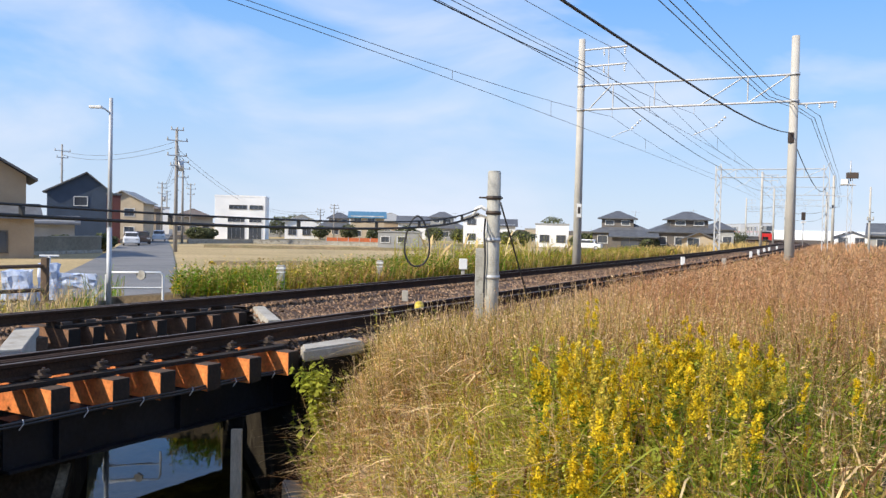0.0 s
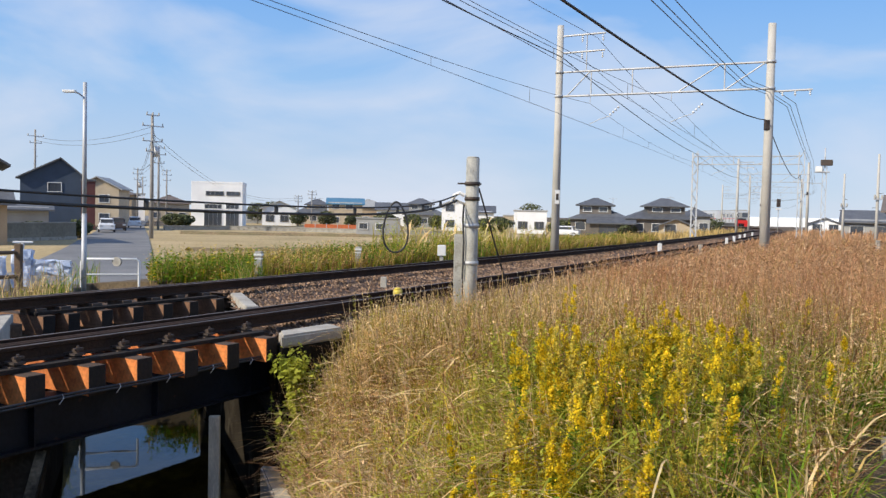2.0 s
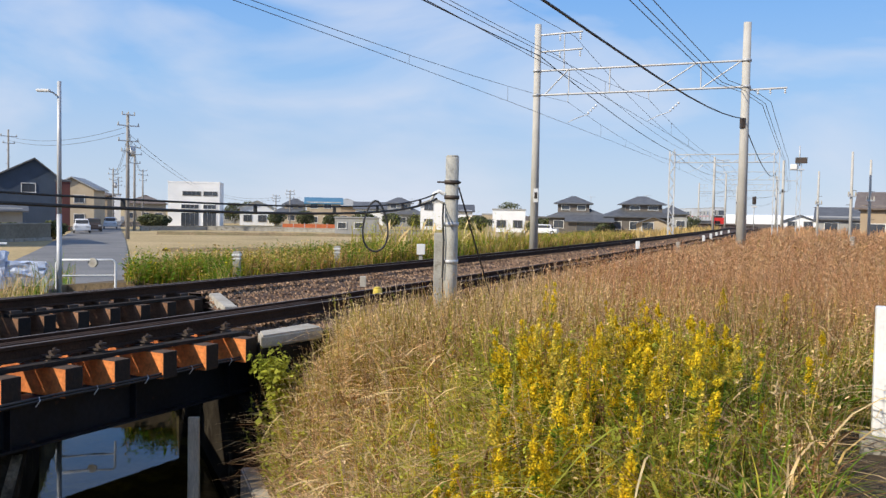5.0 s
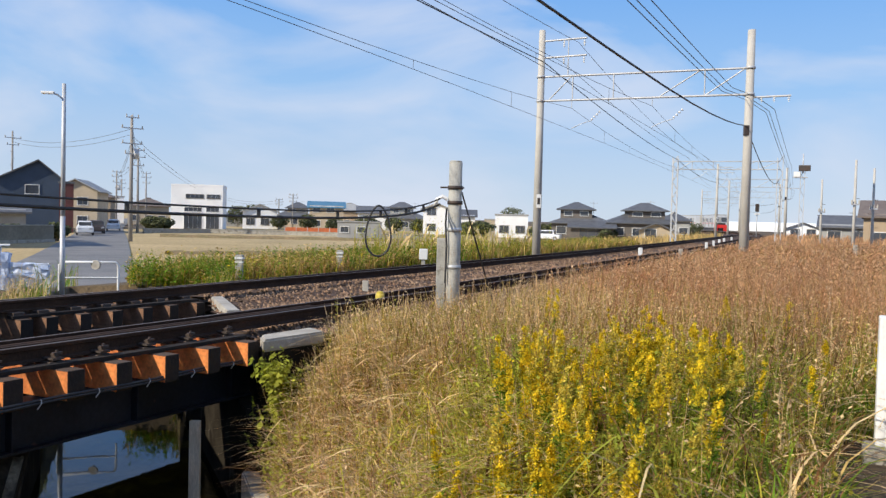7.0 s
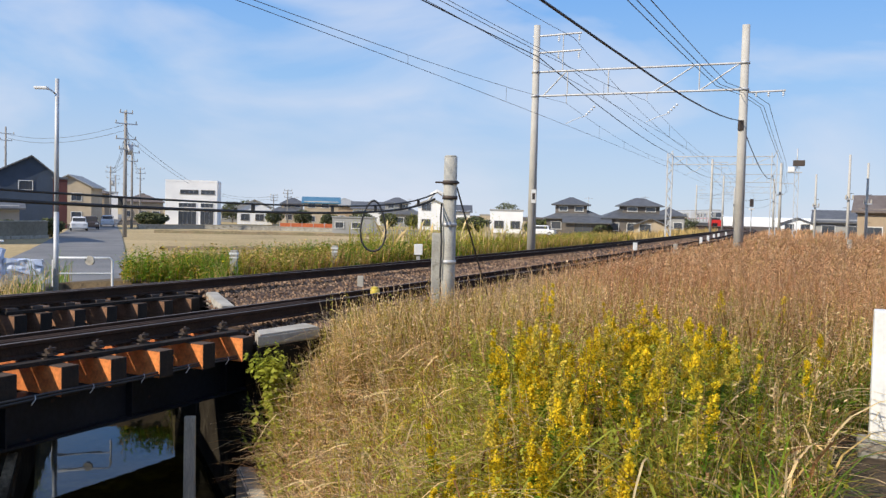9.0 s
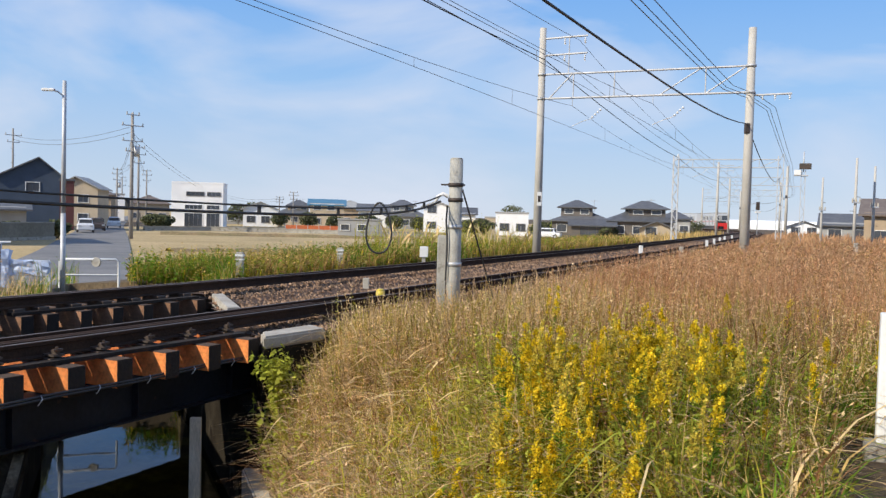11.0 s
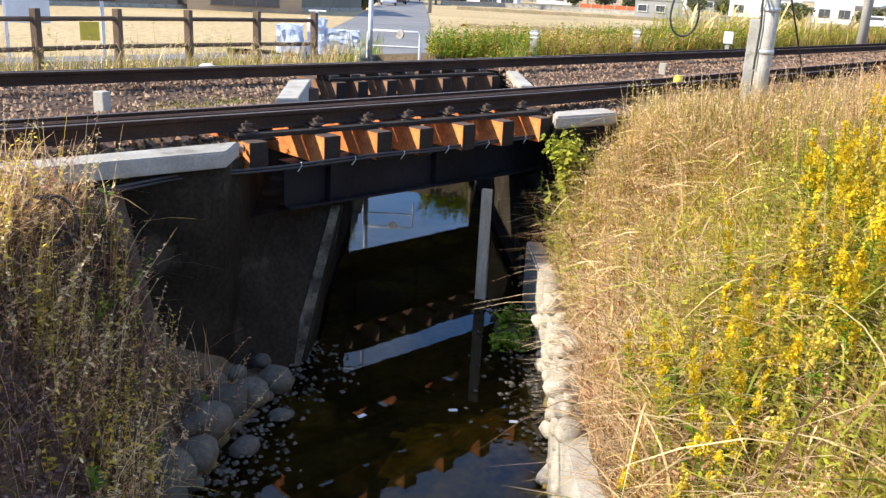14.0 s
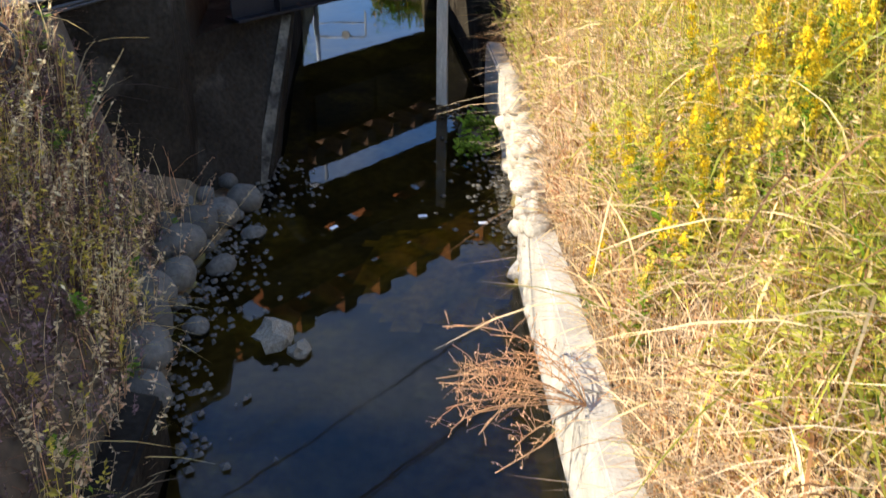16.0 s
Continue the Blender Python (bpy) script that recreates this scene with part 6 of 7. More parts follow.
def right_bank():
    right = lambda u: (u < -1.2).astype(float)
    bank = lambda x, y: np.clip((x - creek_x(y)[1]) / 1.3, 0, 1)  # 0 at the wall, 1 on top
    # dry straw hanging over the creek wall
    x, y, s, u = spread(120000, -2.5, 2.6, 1.0, 11, lambda x, y, s, u: right(u) * (1 - 0.72 * bank(x, y)) * in_view(x, y) * np.clip((9.2 - y) / 0.8, 0.25, 1), 0.5)
    blades("bank_straw", x, y, H(len(x), 0.18, 0.55), rng.uniform(0.004, 0.013, len(x)), rng.uniform(0.4, 1.5, len(x)), "rose_straw", "bleached dry straw hanging over the creek bank", wind=(-0.3, 0.0), levels=5)
    x, y, s, u = spread(36000, -2.5, 2.6, 1.0, 11, lambda x, y, s, u: right(u) * (1 - 0.7 * bank(x, y)) * in_view(x, y), 0.5)
    blades("bank_weeds", x, y, H(len(x), 0.15, 0.5), rng.uniform(0.005, 0.009, len(x)), rng.uniform(0.4, 1.3, len(x)), "brown", "brown withered weeds on the creek bank", wind=(-0.4, 0.0), levels=6)
    x, y, s, u = spread(32000, -2.5, 2.6, 1.0, 9.4, lambda x, y, s, u: right(u) * (1 - 0.8 * bank(x, y)) * in_view(x, y), 0.9)
    blades("bank_curls", x, y, H(len(x), 0.2, 0.42), rng.uniform(0.007, 0.016, len(x)), rng.uniform(0.6, 1.6, len(x)), "pale_straw", "curled bleached blades tangled on the bank", wind=(0.0, 0.3), levels=8)
    x, y, s, u = spread(2600, -2.0, 2.2, 1.2, 8.5, lambda x, y, s, u: right(u) * (1 - 0.7 * bank(x, y)) * in_view(x, y), 0.9)
    leafy("bank_seed_weeds", x, y, H(len(x), 0.2, 0.5), 0.04, 24, "russet", "withered russet weeds on the creek bank", lean=0.9)
    # mixed meadow near the viewer
    near = lambda x, y, s, u: right(u) * np.clip(bank(x, y) + 0.1, 0, 1) * in_view(x, y) * (1 - 0.3 * gold_zone(x, y))
    for nm, cnt, mat, hh, lab, k in (("meadow_olive", 52000, "olive", (0.3, 0.65), "olive green meadow grass turning dry", lambda x, y: 1.0),
                                     ("meadow_lime", 105000, "lime", (0.25, 0.6), "fresh yellow-green meadow grass", lambda x, y: 0.1 + 0.9 * lime_zone(x, y)),
                                     ("meadow_yellow", 60000, "yellow", (0.35, 0.7), "yellowing feathery meadow grass", lambda x, y: 0.03 + 0.97 * lime_zone(x, y)),
                                     ("meadow_straw", 52000, "straw", (0.25, 0.7), "dry straw-coloured meadow grass", lambda x, y: (0.35 + 0.65 * tri(y, 6, 8.5, 14, 18)) * (1 - 0.8 * lime_zone(x, y))),
                                     ("meadow_brown", 22000, "brown", (0.3, 0.7), "withered brown stalks among the grass", lambda x, y: 0.9 - 0.75 * lime_zone(x, y))):
        x, y, s, u = spread(cnt, -2.5, 8.5, 1.6, 12.5, lambda x, y, s, u: near(x, y, s, u) * k(x, y))
        blades(nm, x, y, H(len(x), *hh), rng.uniform(0.006, 0.017, len(x)), rng.uniform(0.15, 1.0, len(x)) ** 1.3 * 1.6, mat, lab, levels=5)
    # green tufts to the right of the goldenrod
    x, y, s, u = spread(30000, 0.8, 7.5, 1.6, 10, lambda x, y, s, u: in_view(x, y) * np.clip(tri(x - 0.38 * y, -0.6, 0.6, 2.5, 4) + 0.6 * gold_zone(x, y), 0, 1))
    blades("green_tufts", x, y, H(len(x), 0.3, 0.65), rng.uniform(0.010, 0.022, len(x)), rng.uniform(0.3, 1.0, len(x)), "green", "fresh green grass tufts among dry weeds", levels=5)
    # broad arching blades and broken stems lying across the rest
    for nm, cnt, mat, lab, k in (("broad_straw", 12000, "pale_straw", "broad bleached blades arching over the meadow", lambda x, y: 1.0 - 0.6 * lime_zone(x, y)), ("broad_lime", 16000, "lime", "broad yellow-green blades arching over the meadow", lambda x, y: lime_zone(x, y)), ("broken_stems", 6000, "brown", "broken brown stems lying in the grass", lambda x, y: 1.0)):
        x, y, s, u = spread(cnt, -1.6, 7.0, 1.2, 11, lambda x, y, s, u: right(u) * in_view(x, y) * k(x, y))
        blades(nm, x, y, H(len(x), 0.35, 0.85), rng.uniform(0.010, 0.026, len(x)), rng.uniform(0.5, 1.8, len(x)), mat, lab, levels=7)
    # pale plumed grass round the cable post
    x, y, s, u = spread(80000, -2.5, 9, 6.3, 22, lambda x, y, s, u: right(u) * in_view(x, y) * tri(x - 0.05 * y, -1.6, -0.6, 2.0, 3.5) * tri(y, 6.3, 7.6, 12, 20) * tri(u, -8.5, -5.5, -2.2, -1.2))
    blades("plume_grass", x, y, H(len(x), 0.3, 0.62), rng.uniform(0.009, 0.018, len(x)), rng.uniform(0.5, 1.6, len(x)), "pale_straw", "pale plumed grass round the cable post", levels=6, plume=1.5)
    # russet grass further off
    x, y, s, u = spread(120000, -1, 34, 7, 48, lambda x, y, s, u: right(u) * in_view(x, y, -0.2, 0.72) * np.clip(tri(u, -40, -30, -4.0, -1.3), 0, 1) * np.clip((y - 6) / 5, 0, 1) * np.maximum(np.clip((x - 0.16 * y) / 1.3, 0.12, 1), np.clip((y - 14) / 5, 0, 1)))
    d = np.hypot(x, y)
    blades("russet_grass", x, y, H(len(x), 0.45, 0.95), rng.uniform(0.004, 0.009, len(x)) * np.clip(d / 16, 0.8, 2.2), rng.uniform(0.2, 1.3, len(x)), "russet", "tall russet dry grass on the embankment", levels=5, plume=1.5)
    x, y, s, u = spread(70000, -1, 34, 7, 48, lambda x, y, s, u: right(u) * in_view(x, y, -0.2, 0.72) * np.clip((y - 7) / 6, 0, 1))
    d = np.hypot(x, y)
    blades("mixed_straw", x, y, H(len(x), 0.4, 0.85), rng.uniform(0.005, 0.010, len(x)) * np.clip(d / 16, 0.8, 2.2), rng.uniform(0.2, 1.2, len(x)), "straw", "dry straw grass on the embankment", levels=5)
    x, y, s, u = spread(12000, -1, 34, 8, 48, lambda x, y, s, u: right(u) * in_view(x, y, -0.2, 0.72) * np.clip((y - 7) / 6, 0, 1))
    d = np.hypot(x, y)
    blades("mixed_olive", x, y, H(len(x), 0.35, 0.7), rng.uniform(0.010, 0.016, len(x)) * np.clip(d / 16, 0.8, 2.2), rng.uniform(0.1, 0.6, len(x)), "olive", "olive grass under the dry stalks")
    # feathery seed heads over the dry grass: russet towards the right and the distance, bleached round the post
    red = lambda x, y: np.maximum(np.clip((x - 0.16 * y) / 1.3, 0, 1), np.clip((y - 14) / 5, 0, 1))
    for nm, cnt, mat, hh, per, lab, k in (("russet_heads", 46000, "russet", (0.45, 0.9), 13, "feathery russet seed heads over the dry grass", red),
                                          ("pale_heads", 20000, "rose_straw", (0.45, 0.85), 11, "bleached feathery seed heads over the dry grass", lambda x, y: 1.0 - 0.5 * red(x, y)),
                                          ("straw_heads", 20000, "straw", (0.4, 0.8), 11, "straw-coloured seed heads over the dry grass", lambda x, y: 1.0 - 0.7 * red(x, y)),
                                          ("olive_heads", 9000, "olive", (0.35, 0.7), 11, "olive leaves under the seed heads", lambda x, y: 0.9 - 0.6 * red(x, y)),
                                          ("dark_heads", 9000, "brown", (0.35, 0.8), 10, "dark withered seed heads in the dry grass", lambda x, y: 0.3 + 0.7 * red(x, y))):
        for lo, hi, share, leaf in ((6.5, 14, 0.45, 0.045), (14, 26, 0.35, 0.085), (26, 48, 0.2, 0.15)):
            x, y, s, u = spread(int(cnt * share), -1.6, 34 * hi / 48 + 1, lo, hi, lambda x, y, s, u: right(u) * (u < -2.0) * in_view(x, y, -0.2, 0.72) * np.clip((y - 6.2) / 2.5, 0, 1) * k(x, y))
            leafy(nm, x, y, H(len(x), *hh), leaf, per, mat, lab, "grass", lean=0.45, low=0.5, slim=0.22)
    # far embankment
    x, y, s, u = spread(30000, 10, 75, 44, 130, lambda x, y, s, u: right(u) * (u > -35) * in_view(x, y, 0, 0.72))
    blades("far_grass", x, y, H(len(x), 0.5, 1.0), rng.uniform(0.05, 0.10, len(x)), rng.uniform(0.1, 0.4, len(x)), "russet", "distant dry grass beside the line", levels=3)
    # dark weeds along the ballast shoulder
    x, y, s, u = spread(30000, -3, 16, 9, 38, lambda x, y, s, u: tri(u, -2.9, -2.2, -1.5, -0.95) * (s > 4.2))
    blades("shoulder_weeds", x, y, H(len(x), 0.25, 0.55), rng.uniform(0.006, 0.012, len(x)), rng.uniform(0.2, 0.9, len(x)), "brown", "brown weeds along the ballast shoulder")
    x, y, s, u = spread(9000, -3, 18, 9, 44, lambda x, y, s, u: tri(u, -3.2, -2.4, -1.3, -0.8) * (s > 4.2))
    leafy("shoulder_herbs", x, y, H(len(x), 0.25, 0.6), 0.05, 16, "russet", "russet herbs along the ballast shoulder", lean=0.5)
    # leafy creepers beside the coping
    x, y, s, u = spread(1600, -2.4, -0.4, 7.2, 11.0, lambda x, y, s, u: tri(x - creek_x(y)[1], 0.0, 0.1, 0.45, 0.9))
    leafy("creeper", x, y, H(len(x), 0.2, 0.6), 0.07, 16, "lime", "green leafy creeper beside the abutment", "creeper", 0.5, 0.3)
    k = rng.uniform(0, 1, 170) ** 1.4
    c = track(2.95, -1.45)
    leafy("hanging_creeper", c.x + rng.normal(0.02, 0.10, 170) + 0.22 * k, c.y + rng.normal(-0.1, 0.12, 170) - 0.25 * k, rng.uniform(0.10, 0.3, 170), 0.075, 12, "lime", "green creeper hanging down the abutment's corner", "creeper", 0.9, 0.4, z=-0.45 - 0.95 * k, slim=0.4)
    # herbs on the gravel bar under the bridge's end
    x, y = rng.uniform(-1.85, -1.45, 60), rng.uniform(8.0, 8.9, 60)
    leafy("bar_herbs", x, y, H(60, 0.08, 0.2), 0.07, 12, "green", "small green herbs on the gravel bar", lean=0.7, slim=0.4, z=np.maximum(ground_z(x, y), -2.28))
    # broad-leaved herbs at the foot of the meadow
    x, y, s, u = spread(500, 0.5, 2.2, 2.2, 3.9, lambda x, y, s, u: tri(x + 0.4 * y, 1.9, 2.2, 3.4, 3.8))
    leafy("broad_herbs", x, y, H(len(x), 0.12, 0.32), 0.11, 12, "lime", "broad-leaved green herbs at the meadow's foot", lean=0.5, slim=0.36)
    x, y, s, u = spread(12000, -0.6, 5.5, 1.4, 9, lambda x, y, s, u: right(u) * in_view(x, y) * np.clip(lime_zone(x, y), 0.05, 1))
    leafy("leafy_weeds", x, y, H(len(x), 0.3, 0.62), 0.06, 18, "lime", "leafy yellow-green weeds among the grass", lean=0.2)
    for nm, mat, cnt, lab in (("olive_herbs", "olive", 5500, "olive leafy herbs among the dry grass"), ("lime_herbs", "lime", 2200, "fresh leafy herbs among the dry grass"), ("straw_herbs", "pale_straw", 7500, "bleached leafy stalks among the dry grass")):
        x, y, s, u = spread(cnt, -1.9, 4.5, 3.6, 11.5, lambda x, y, s, u: right(u) * in_view(x, y) * bank(x, y) * (1 - 0.6 * lime_zone(x, y)))
        leafy(nm, x, y, H(len(x), 0.3, 0.72), 0.05, 16, mat, lab, lean=0.4, slim=0.24)
    x, y, s, u = spread(1100, -1.6, 4.5, 1.4, 9, lambda x, y, s, u: right(u) * in_view(x, y))
    leafy("seed_stalks", x, y, H(len(x), 0.5, 0.95), 0.03, 26, "brown", "branched brown seed stalks among the grass", lean=0.3)


right_bank()


def left_bank():
    want = lambda x, y, s, u: (u < -1.25) * (x < creek_x(y)[0] - 0.12) * (x > -0.98 * y - 0.25) * np.clip((-0.60 * y - x) / 0.35 + 0.1, 0.04, 1)
    # the brown stalks, mat and cover here have bank shade in their leaf colour
    for nm, cnt, mat, hh, lab in (("left_straw", 13000, "straw", (0.2, 0.5), "dry straw on the shaded creek bank"), ("left_brown", 12000, "shade_umber", (0.2, 0.55), "brown withered stalks on the creek bank"), ("left_olive", 8000, "olive", (0.2, 0.5), "olive grass on the creek bank")):
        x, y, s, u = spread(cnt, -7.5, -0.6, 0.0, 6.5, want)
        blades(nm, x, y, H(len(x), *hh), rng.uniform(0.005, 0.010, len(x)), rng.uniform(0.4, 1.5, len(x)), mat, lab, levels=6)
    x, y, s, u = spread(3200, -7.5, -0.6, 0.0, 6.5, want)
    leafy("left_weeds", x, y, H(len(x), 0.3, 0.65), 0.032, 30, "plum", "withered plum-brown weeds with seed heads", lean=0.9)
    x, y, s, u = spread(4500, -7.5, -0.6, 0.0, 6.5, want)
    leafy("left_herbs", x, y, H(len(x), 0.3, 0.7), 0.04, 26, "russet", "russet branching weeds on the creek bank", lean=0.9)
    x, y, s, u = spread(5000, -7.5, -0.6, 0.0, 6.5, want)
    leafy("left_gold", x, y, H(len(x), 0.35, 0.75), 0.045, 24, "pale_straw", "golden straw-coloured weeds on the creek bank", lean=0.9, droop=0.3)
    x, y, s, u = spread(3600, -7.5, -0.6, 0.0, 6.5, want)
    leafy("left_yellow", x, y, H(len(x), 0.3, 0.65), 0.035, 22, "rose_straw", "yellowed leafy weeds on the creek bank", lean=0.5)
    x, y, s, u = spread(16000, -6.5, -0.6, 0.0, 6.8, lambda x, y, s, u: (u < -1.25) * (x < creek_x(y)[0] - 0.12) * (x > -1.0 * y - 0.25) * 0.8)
    leafy("left_mat", x, y, H(len(x), 0.1, 0.3), 0.05, 6, "shade_umber", "low withered leaves matted on the bank", lean=0.9)
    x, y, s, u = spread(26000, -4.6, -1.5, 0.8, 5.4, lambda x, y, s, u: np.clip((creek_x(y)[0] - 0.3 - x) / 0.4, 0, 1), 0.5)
    blades("left_cover", x, y, H(len(x), 0.12, 0.38), rng.uniform(0.006, 0.012, len(x)), rng.uniform(0.5, 1.5, len(x)), "shade_umber", "matted brown grass covering the creek bank", levels=5)
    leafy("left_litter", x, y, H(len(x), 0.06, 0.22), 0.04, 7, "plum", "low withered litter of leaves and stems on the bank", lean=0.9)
    x, y, s, u = spread(1300, -7.5, -0.6, 0.0, 6.5, want)
    leafy("left_green", x, y, H(len(x), 0.25, 0.5), 0.09, 14, "green", "green leafy herbs among dry stalks", lean=0.6)
    x, y, s, u = spread(900, -7.5, -0.6, 0.0, 6.5, want)
    leafy("left_pale", x, y, H(len(x), 0.4, 0.8), 0.03, 22, "pale_straw", "pale fluffy seed heads among the weeds", lean=0.2)
    # sunlight on the bank top is put in as bright yellow leaves
    x, y, s, u = spread(3200, -7.5, -0.8, 0.0, 6.0, lambda x, y, s, u: want(x, y, s, u) * np.clip((-0.70 * y - x) / 0.3, 0, 1))
    leafy("left_lit", x, y, H(len(x), 0.45, 0.85), 0.05, 22, "yellow", "bright yellow leafy weeds for the sunlit top of the creek bank", lean=0.3)
    for nm, cnt, mat, lab in (("left_stalks", 5200, "russet", "tall withered brown stalks on the creek bank"), ("left_bleached", 6500, "pale_straw", "tall bleached stalks on the creek bank")):
        x, y, s, u = spread(cnt, -7.5, -0.6, 0.0, 6.0, want)
        blades(nm, x, y, H(len(x), 0.45, 0.85), rng.uniform(0.004, 0.009, len(x)), rng.uniform(0.1, 0.6, len(x)), mat, lab, levels=6)


left_bank()


def far_side():
    belt = lambda u: (u > SPACING + 1.8).astype(float)
    for nm, cnt, mat, hh, lab, k in (("verge_olive", 14000, "olive", (0.4, 0.85), "olive verge grass beyond the tracks", lambda x, y, s, u: tri(u, 5.2, 5.8, 8, 11)),
                                     ("verge_green", 26000, "green", (0.45, 0.9), "green verge grass beyond the tracks", lambda x, y, s, u: tri(u, 5.6, 6.4, 8.5, 11) * (0.4 + 0.6 * np.maximum(tri(s, 8.3, 8.8, 11.5, 13), tri(s, 17, 19, 24, 27)))),
                                     ("verge_gold", 9000, "gold", (0.4, 0.8), "golden verge weeds beyond the tracks", lambda x, y, s, u: tri(u, 5.0, 5.5, 7, 8.5) * np.maximum(tri(s, 9.6, 10.4, 12.0, 13), 0.12)),
                                     ("verge_brown", 16000, "brown", (0.5, 0.95), "brown weeds beyond the tracks", lambda x, y, s, u: tri(u, 5.0, 5.5, 8, 11) * (0.35 + 0.65 * tri(s, 11.5, 13.5, 20, 24))),
                                     ("verge_straw", 14000, "straw", (0.5, 0.95), "straw-coloured verge grass beyond the tracks", lambda x, y, s, u: tri(u, 5.0, 5.6, 9, 12) * (0.4 + 0.6 * (s > 22)))):
        s, u = rng.uniform(8.4, 62, cnt * 2), rng.uniform(5.2, 12, cnt * 2)
        x, y = np.interp(s, _S, _X) - u * np.cos(np.interp(s, _S, _TH)), np.interp(s, _S, _Y) + u * np.sin(np.interp(s, _S, _TH))
        ok = (u > 5.9) & (rng.uniform(0, 1, len(x)) < k(x, y, s, u) * (0.6 + 0.4 * wobble(x, y, 1.9))) & free(x, y)[0] & (x > np.interp(y, (21, 51, 80, 123), (-9.5, -19.0, -28.6, -43.2)) + 2.75)
        x, y = x[ok], y[ok]
        d = np.hypot(x, y)
        blades(nm, x, y, H(len(x), *hh), rng.uniform(0.012, 0.022, len(x)) * np.clip(d / 25, 0.8, 2.5), rng.uniform(0.1, 0.6, len(x)), mat, lab)
    x, y, s, u = spread(26000, 5, 62, 60, 150, lambda x, y, s, u: belt(u) * tri(u, 5.2, 6, 14, 18))
    blades("verge_far", x, y, H(len(x), 0.4, 1.1), rng.uniform(0.06, 0.12, len(x)), rng.uniform(0.1, 0.4, len(x)), "straw", "distant verge grass beyond the tracks", levels=3)
    # tall weeds between the white cabinet and the portal
    x, y, s, u = spread(9000, -2, 12, 28, 52, lambda x, y, s, u: tri(u, 6.0, 6.8, 9, 11) * tri(s, 19, 22, 32, 40))
    blades("tall_reeds", x, y, H(len(x), 0.9, 1.9), rng.uniform(0.02, 0.035, len(x)), rng.uniform(0.1, 0.5, len(x)), "olive", "tall reeds and weeds beyond the tracks")
    x, y, s, u = spread(2600, -2, 12, 28, 52, lambda x, y, s, u: tri(u, 6.0, 6.8, 9, 11) * tri(s, 19, 22, 32, 40))
    leafy("tall_goldenrod", x, y, H(len(x), 0.9, 2.0), 0.12, 16, "lime", "tall yellowing goldenrod beyond the tracks", lean=0.15)
    x, y, s, u = spread(900, -1, 12, 28, 52, lambda x, y, s, u: tri(u, 6.0, 6.8, 9, 11) * tri(s, 20, 23, 32, 40))
    blades("pampas", x, y, H(len(x), 1.3, 2.0), rng.uniform(0.05, 0.08, len(x)), rng.uniform(0.2, 0.5, len(x)), "pale_straw", "pale pampas plumes among the reeds", levels=6, plume=1.6)
    # reeds along the creek beyond the bridge
    for nm, mat, cnt in (("creek_reeds", "green", 16000), ("creek_straw", "straw", 7000)):
        x, y, s, u = spread(cnt, -9.5, -2.6, 15.2, 25, lambda x, y, s, u: (u > 5.3) * np.clip(tri(x - creek_x(y)[1], 0.05, 0.15, 0.9, 1.6) + tri(creek_x(y)[0] - x, 0.05, 0.15, 0.3, 0.5) * 0.25, 0, 1))
        blades(nm, x, y, H(len(x), 0.5, 1.0), rng.uniform(0.01, 0.02, len(x)), rng.uniform(0.2, 0.9, len(x)), mat, "reeds along the creek beyond the bridge", levels=5)
    # weeds at the fence
    for nm, mat, cnt, hh in (("fence_straw", "pale_straw", 11000, (0.35, 0.9)), ("fence_olive", "olive", 14000, (0.2, 0.55)), ("fence_green", "green", 7000, (0.2, 0.5))):
        x, y, s, u = spread(cnt, -14, -6, 5, 19, lambda x, y, s, u: tri(u, 5.4, 5.9, 7.0, 8.0) * (s < 8.5))
        blades(nm, x, y, H(len(x), *hh), rng.uniform(0.007, 0.014, len(x)), rng.uniform(0.2, 0.7, len(x)), mat, "thin dry weeds along the wooden fence")
    for nm, mat, cnt in (("fence_herbs", "rose_straw", 1300), ("fence_leaves", "lime", 800)):
        x, y, s, u = spread(cnt, -14, -6, 5, 19, lambda x, y, s, u: tri(u, 5.4, 5.9, 7.0, 8.0) * (s < 8.5))
        leafy(nm, x, y, H(len(x), 0.35, 0.85), 0.07, 16, mat, "leafy weeds and seed heads along the wooden fence", lean=0.3)
    # leafy clumps of the verge
    for nm, mat, cnt, lab, k in (("verge_leaves", "green", 9000, "green leafy weeds of the verge beyond the tracks", lambda s: 0.25 + 0.75 * np.maximum(tri(s, 8.3, 8.8, 11.5, 13.5), tri(s, 17, 19, 26, 30))),
                                 ("verge_shrub", "gold", 900, "golden flowering weeds of the verge", lambda s: np.maximum(tri(s, 9.6, 10.4, 12.0, 13), 0.06)),
                                 ("verge_withered", "straw", 3600, "withered straw-coloured weeds of the verge", lambda s: 0.2 + 0.8 * tri(s, 11.5, 13.5, 24, 30)),
                                 ("verge_olive_leaves", "olive", 3600, "olive leafy weeds of the verge", lambda s: 0.7 + 0 * s)):
        s, u = rng.uniform(8.4, 60, cnt * 2), rng.uniform(6.1, 10, cnt * 2)
        th = np.interp(s, _S, _TH)
        x, y = np.interp(s, _S, _X) - u * np.cos(th), np.interp(s, _S, _Y) + u * np.sin(th)
        ok = (rng.uniform(0, 1, len(x)) < k(s) * (0.6 + 0.4 * wobble(x, y, 1.9))) & free(x, y)[0] & (x > np.interp(y, (21, 51, 80, 123), (-9.5, -19.0, -28.6, -43.2)) + 2.75)
        leafy(nm, x[ok], y[ok], H(int(ok.sum()), 0.35, 0.9), 0.13, 14, mat, lab, lean=0.4)
    # tufts on the ballast by the bridge
    a, b = rng.normal(0.1, 0.45, 500), rng.normal(1.75, 0.3, 500)
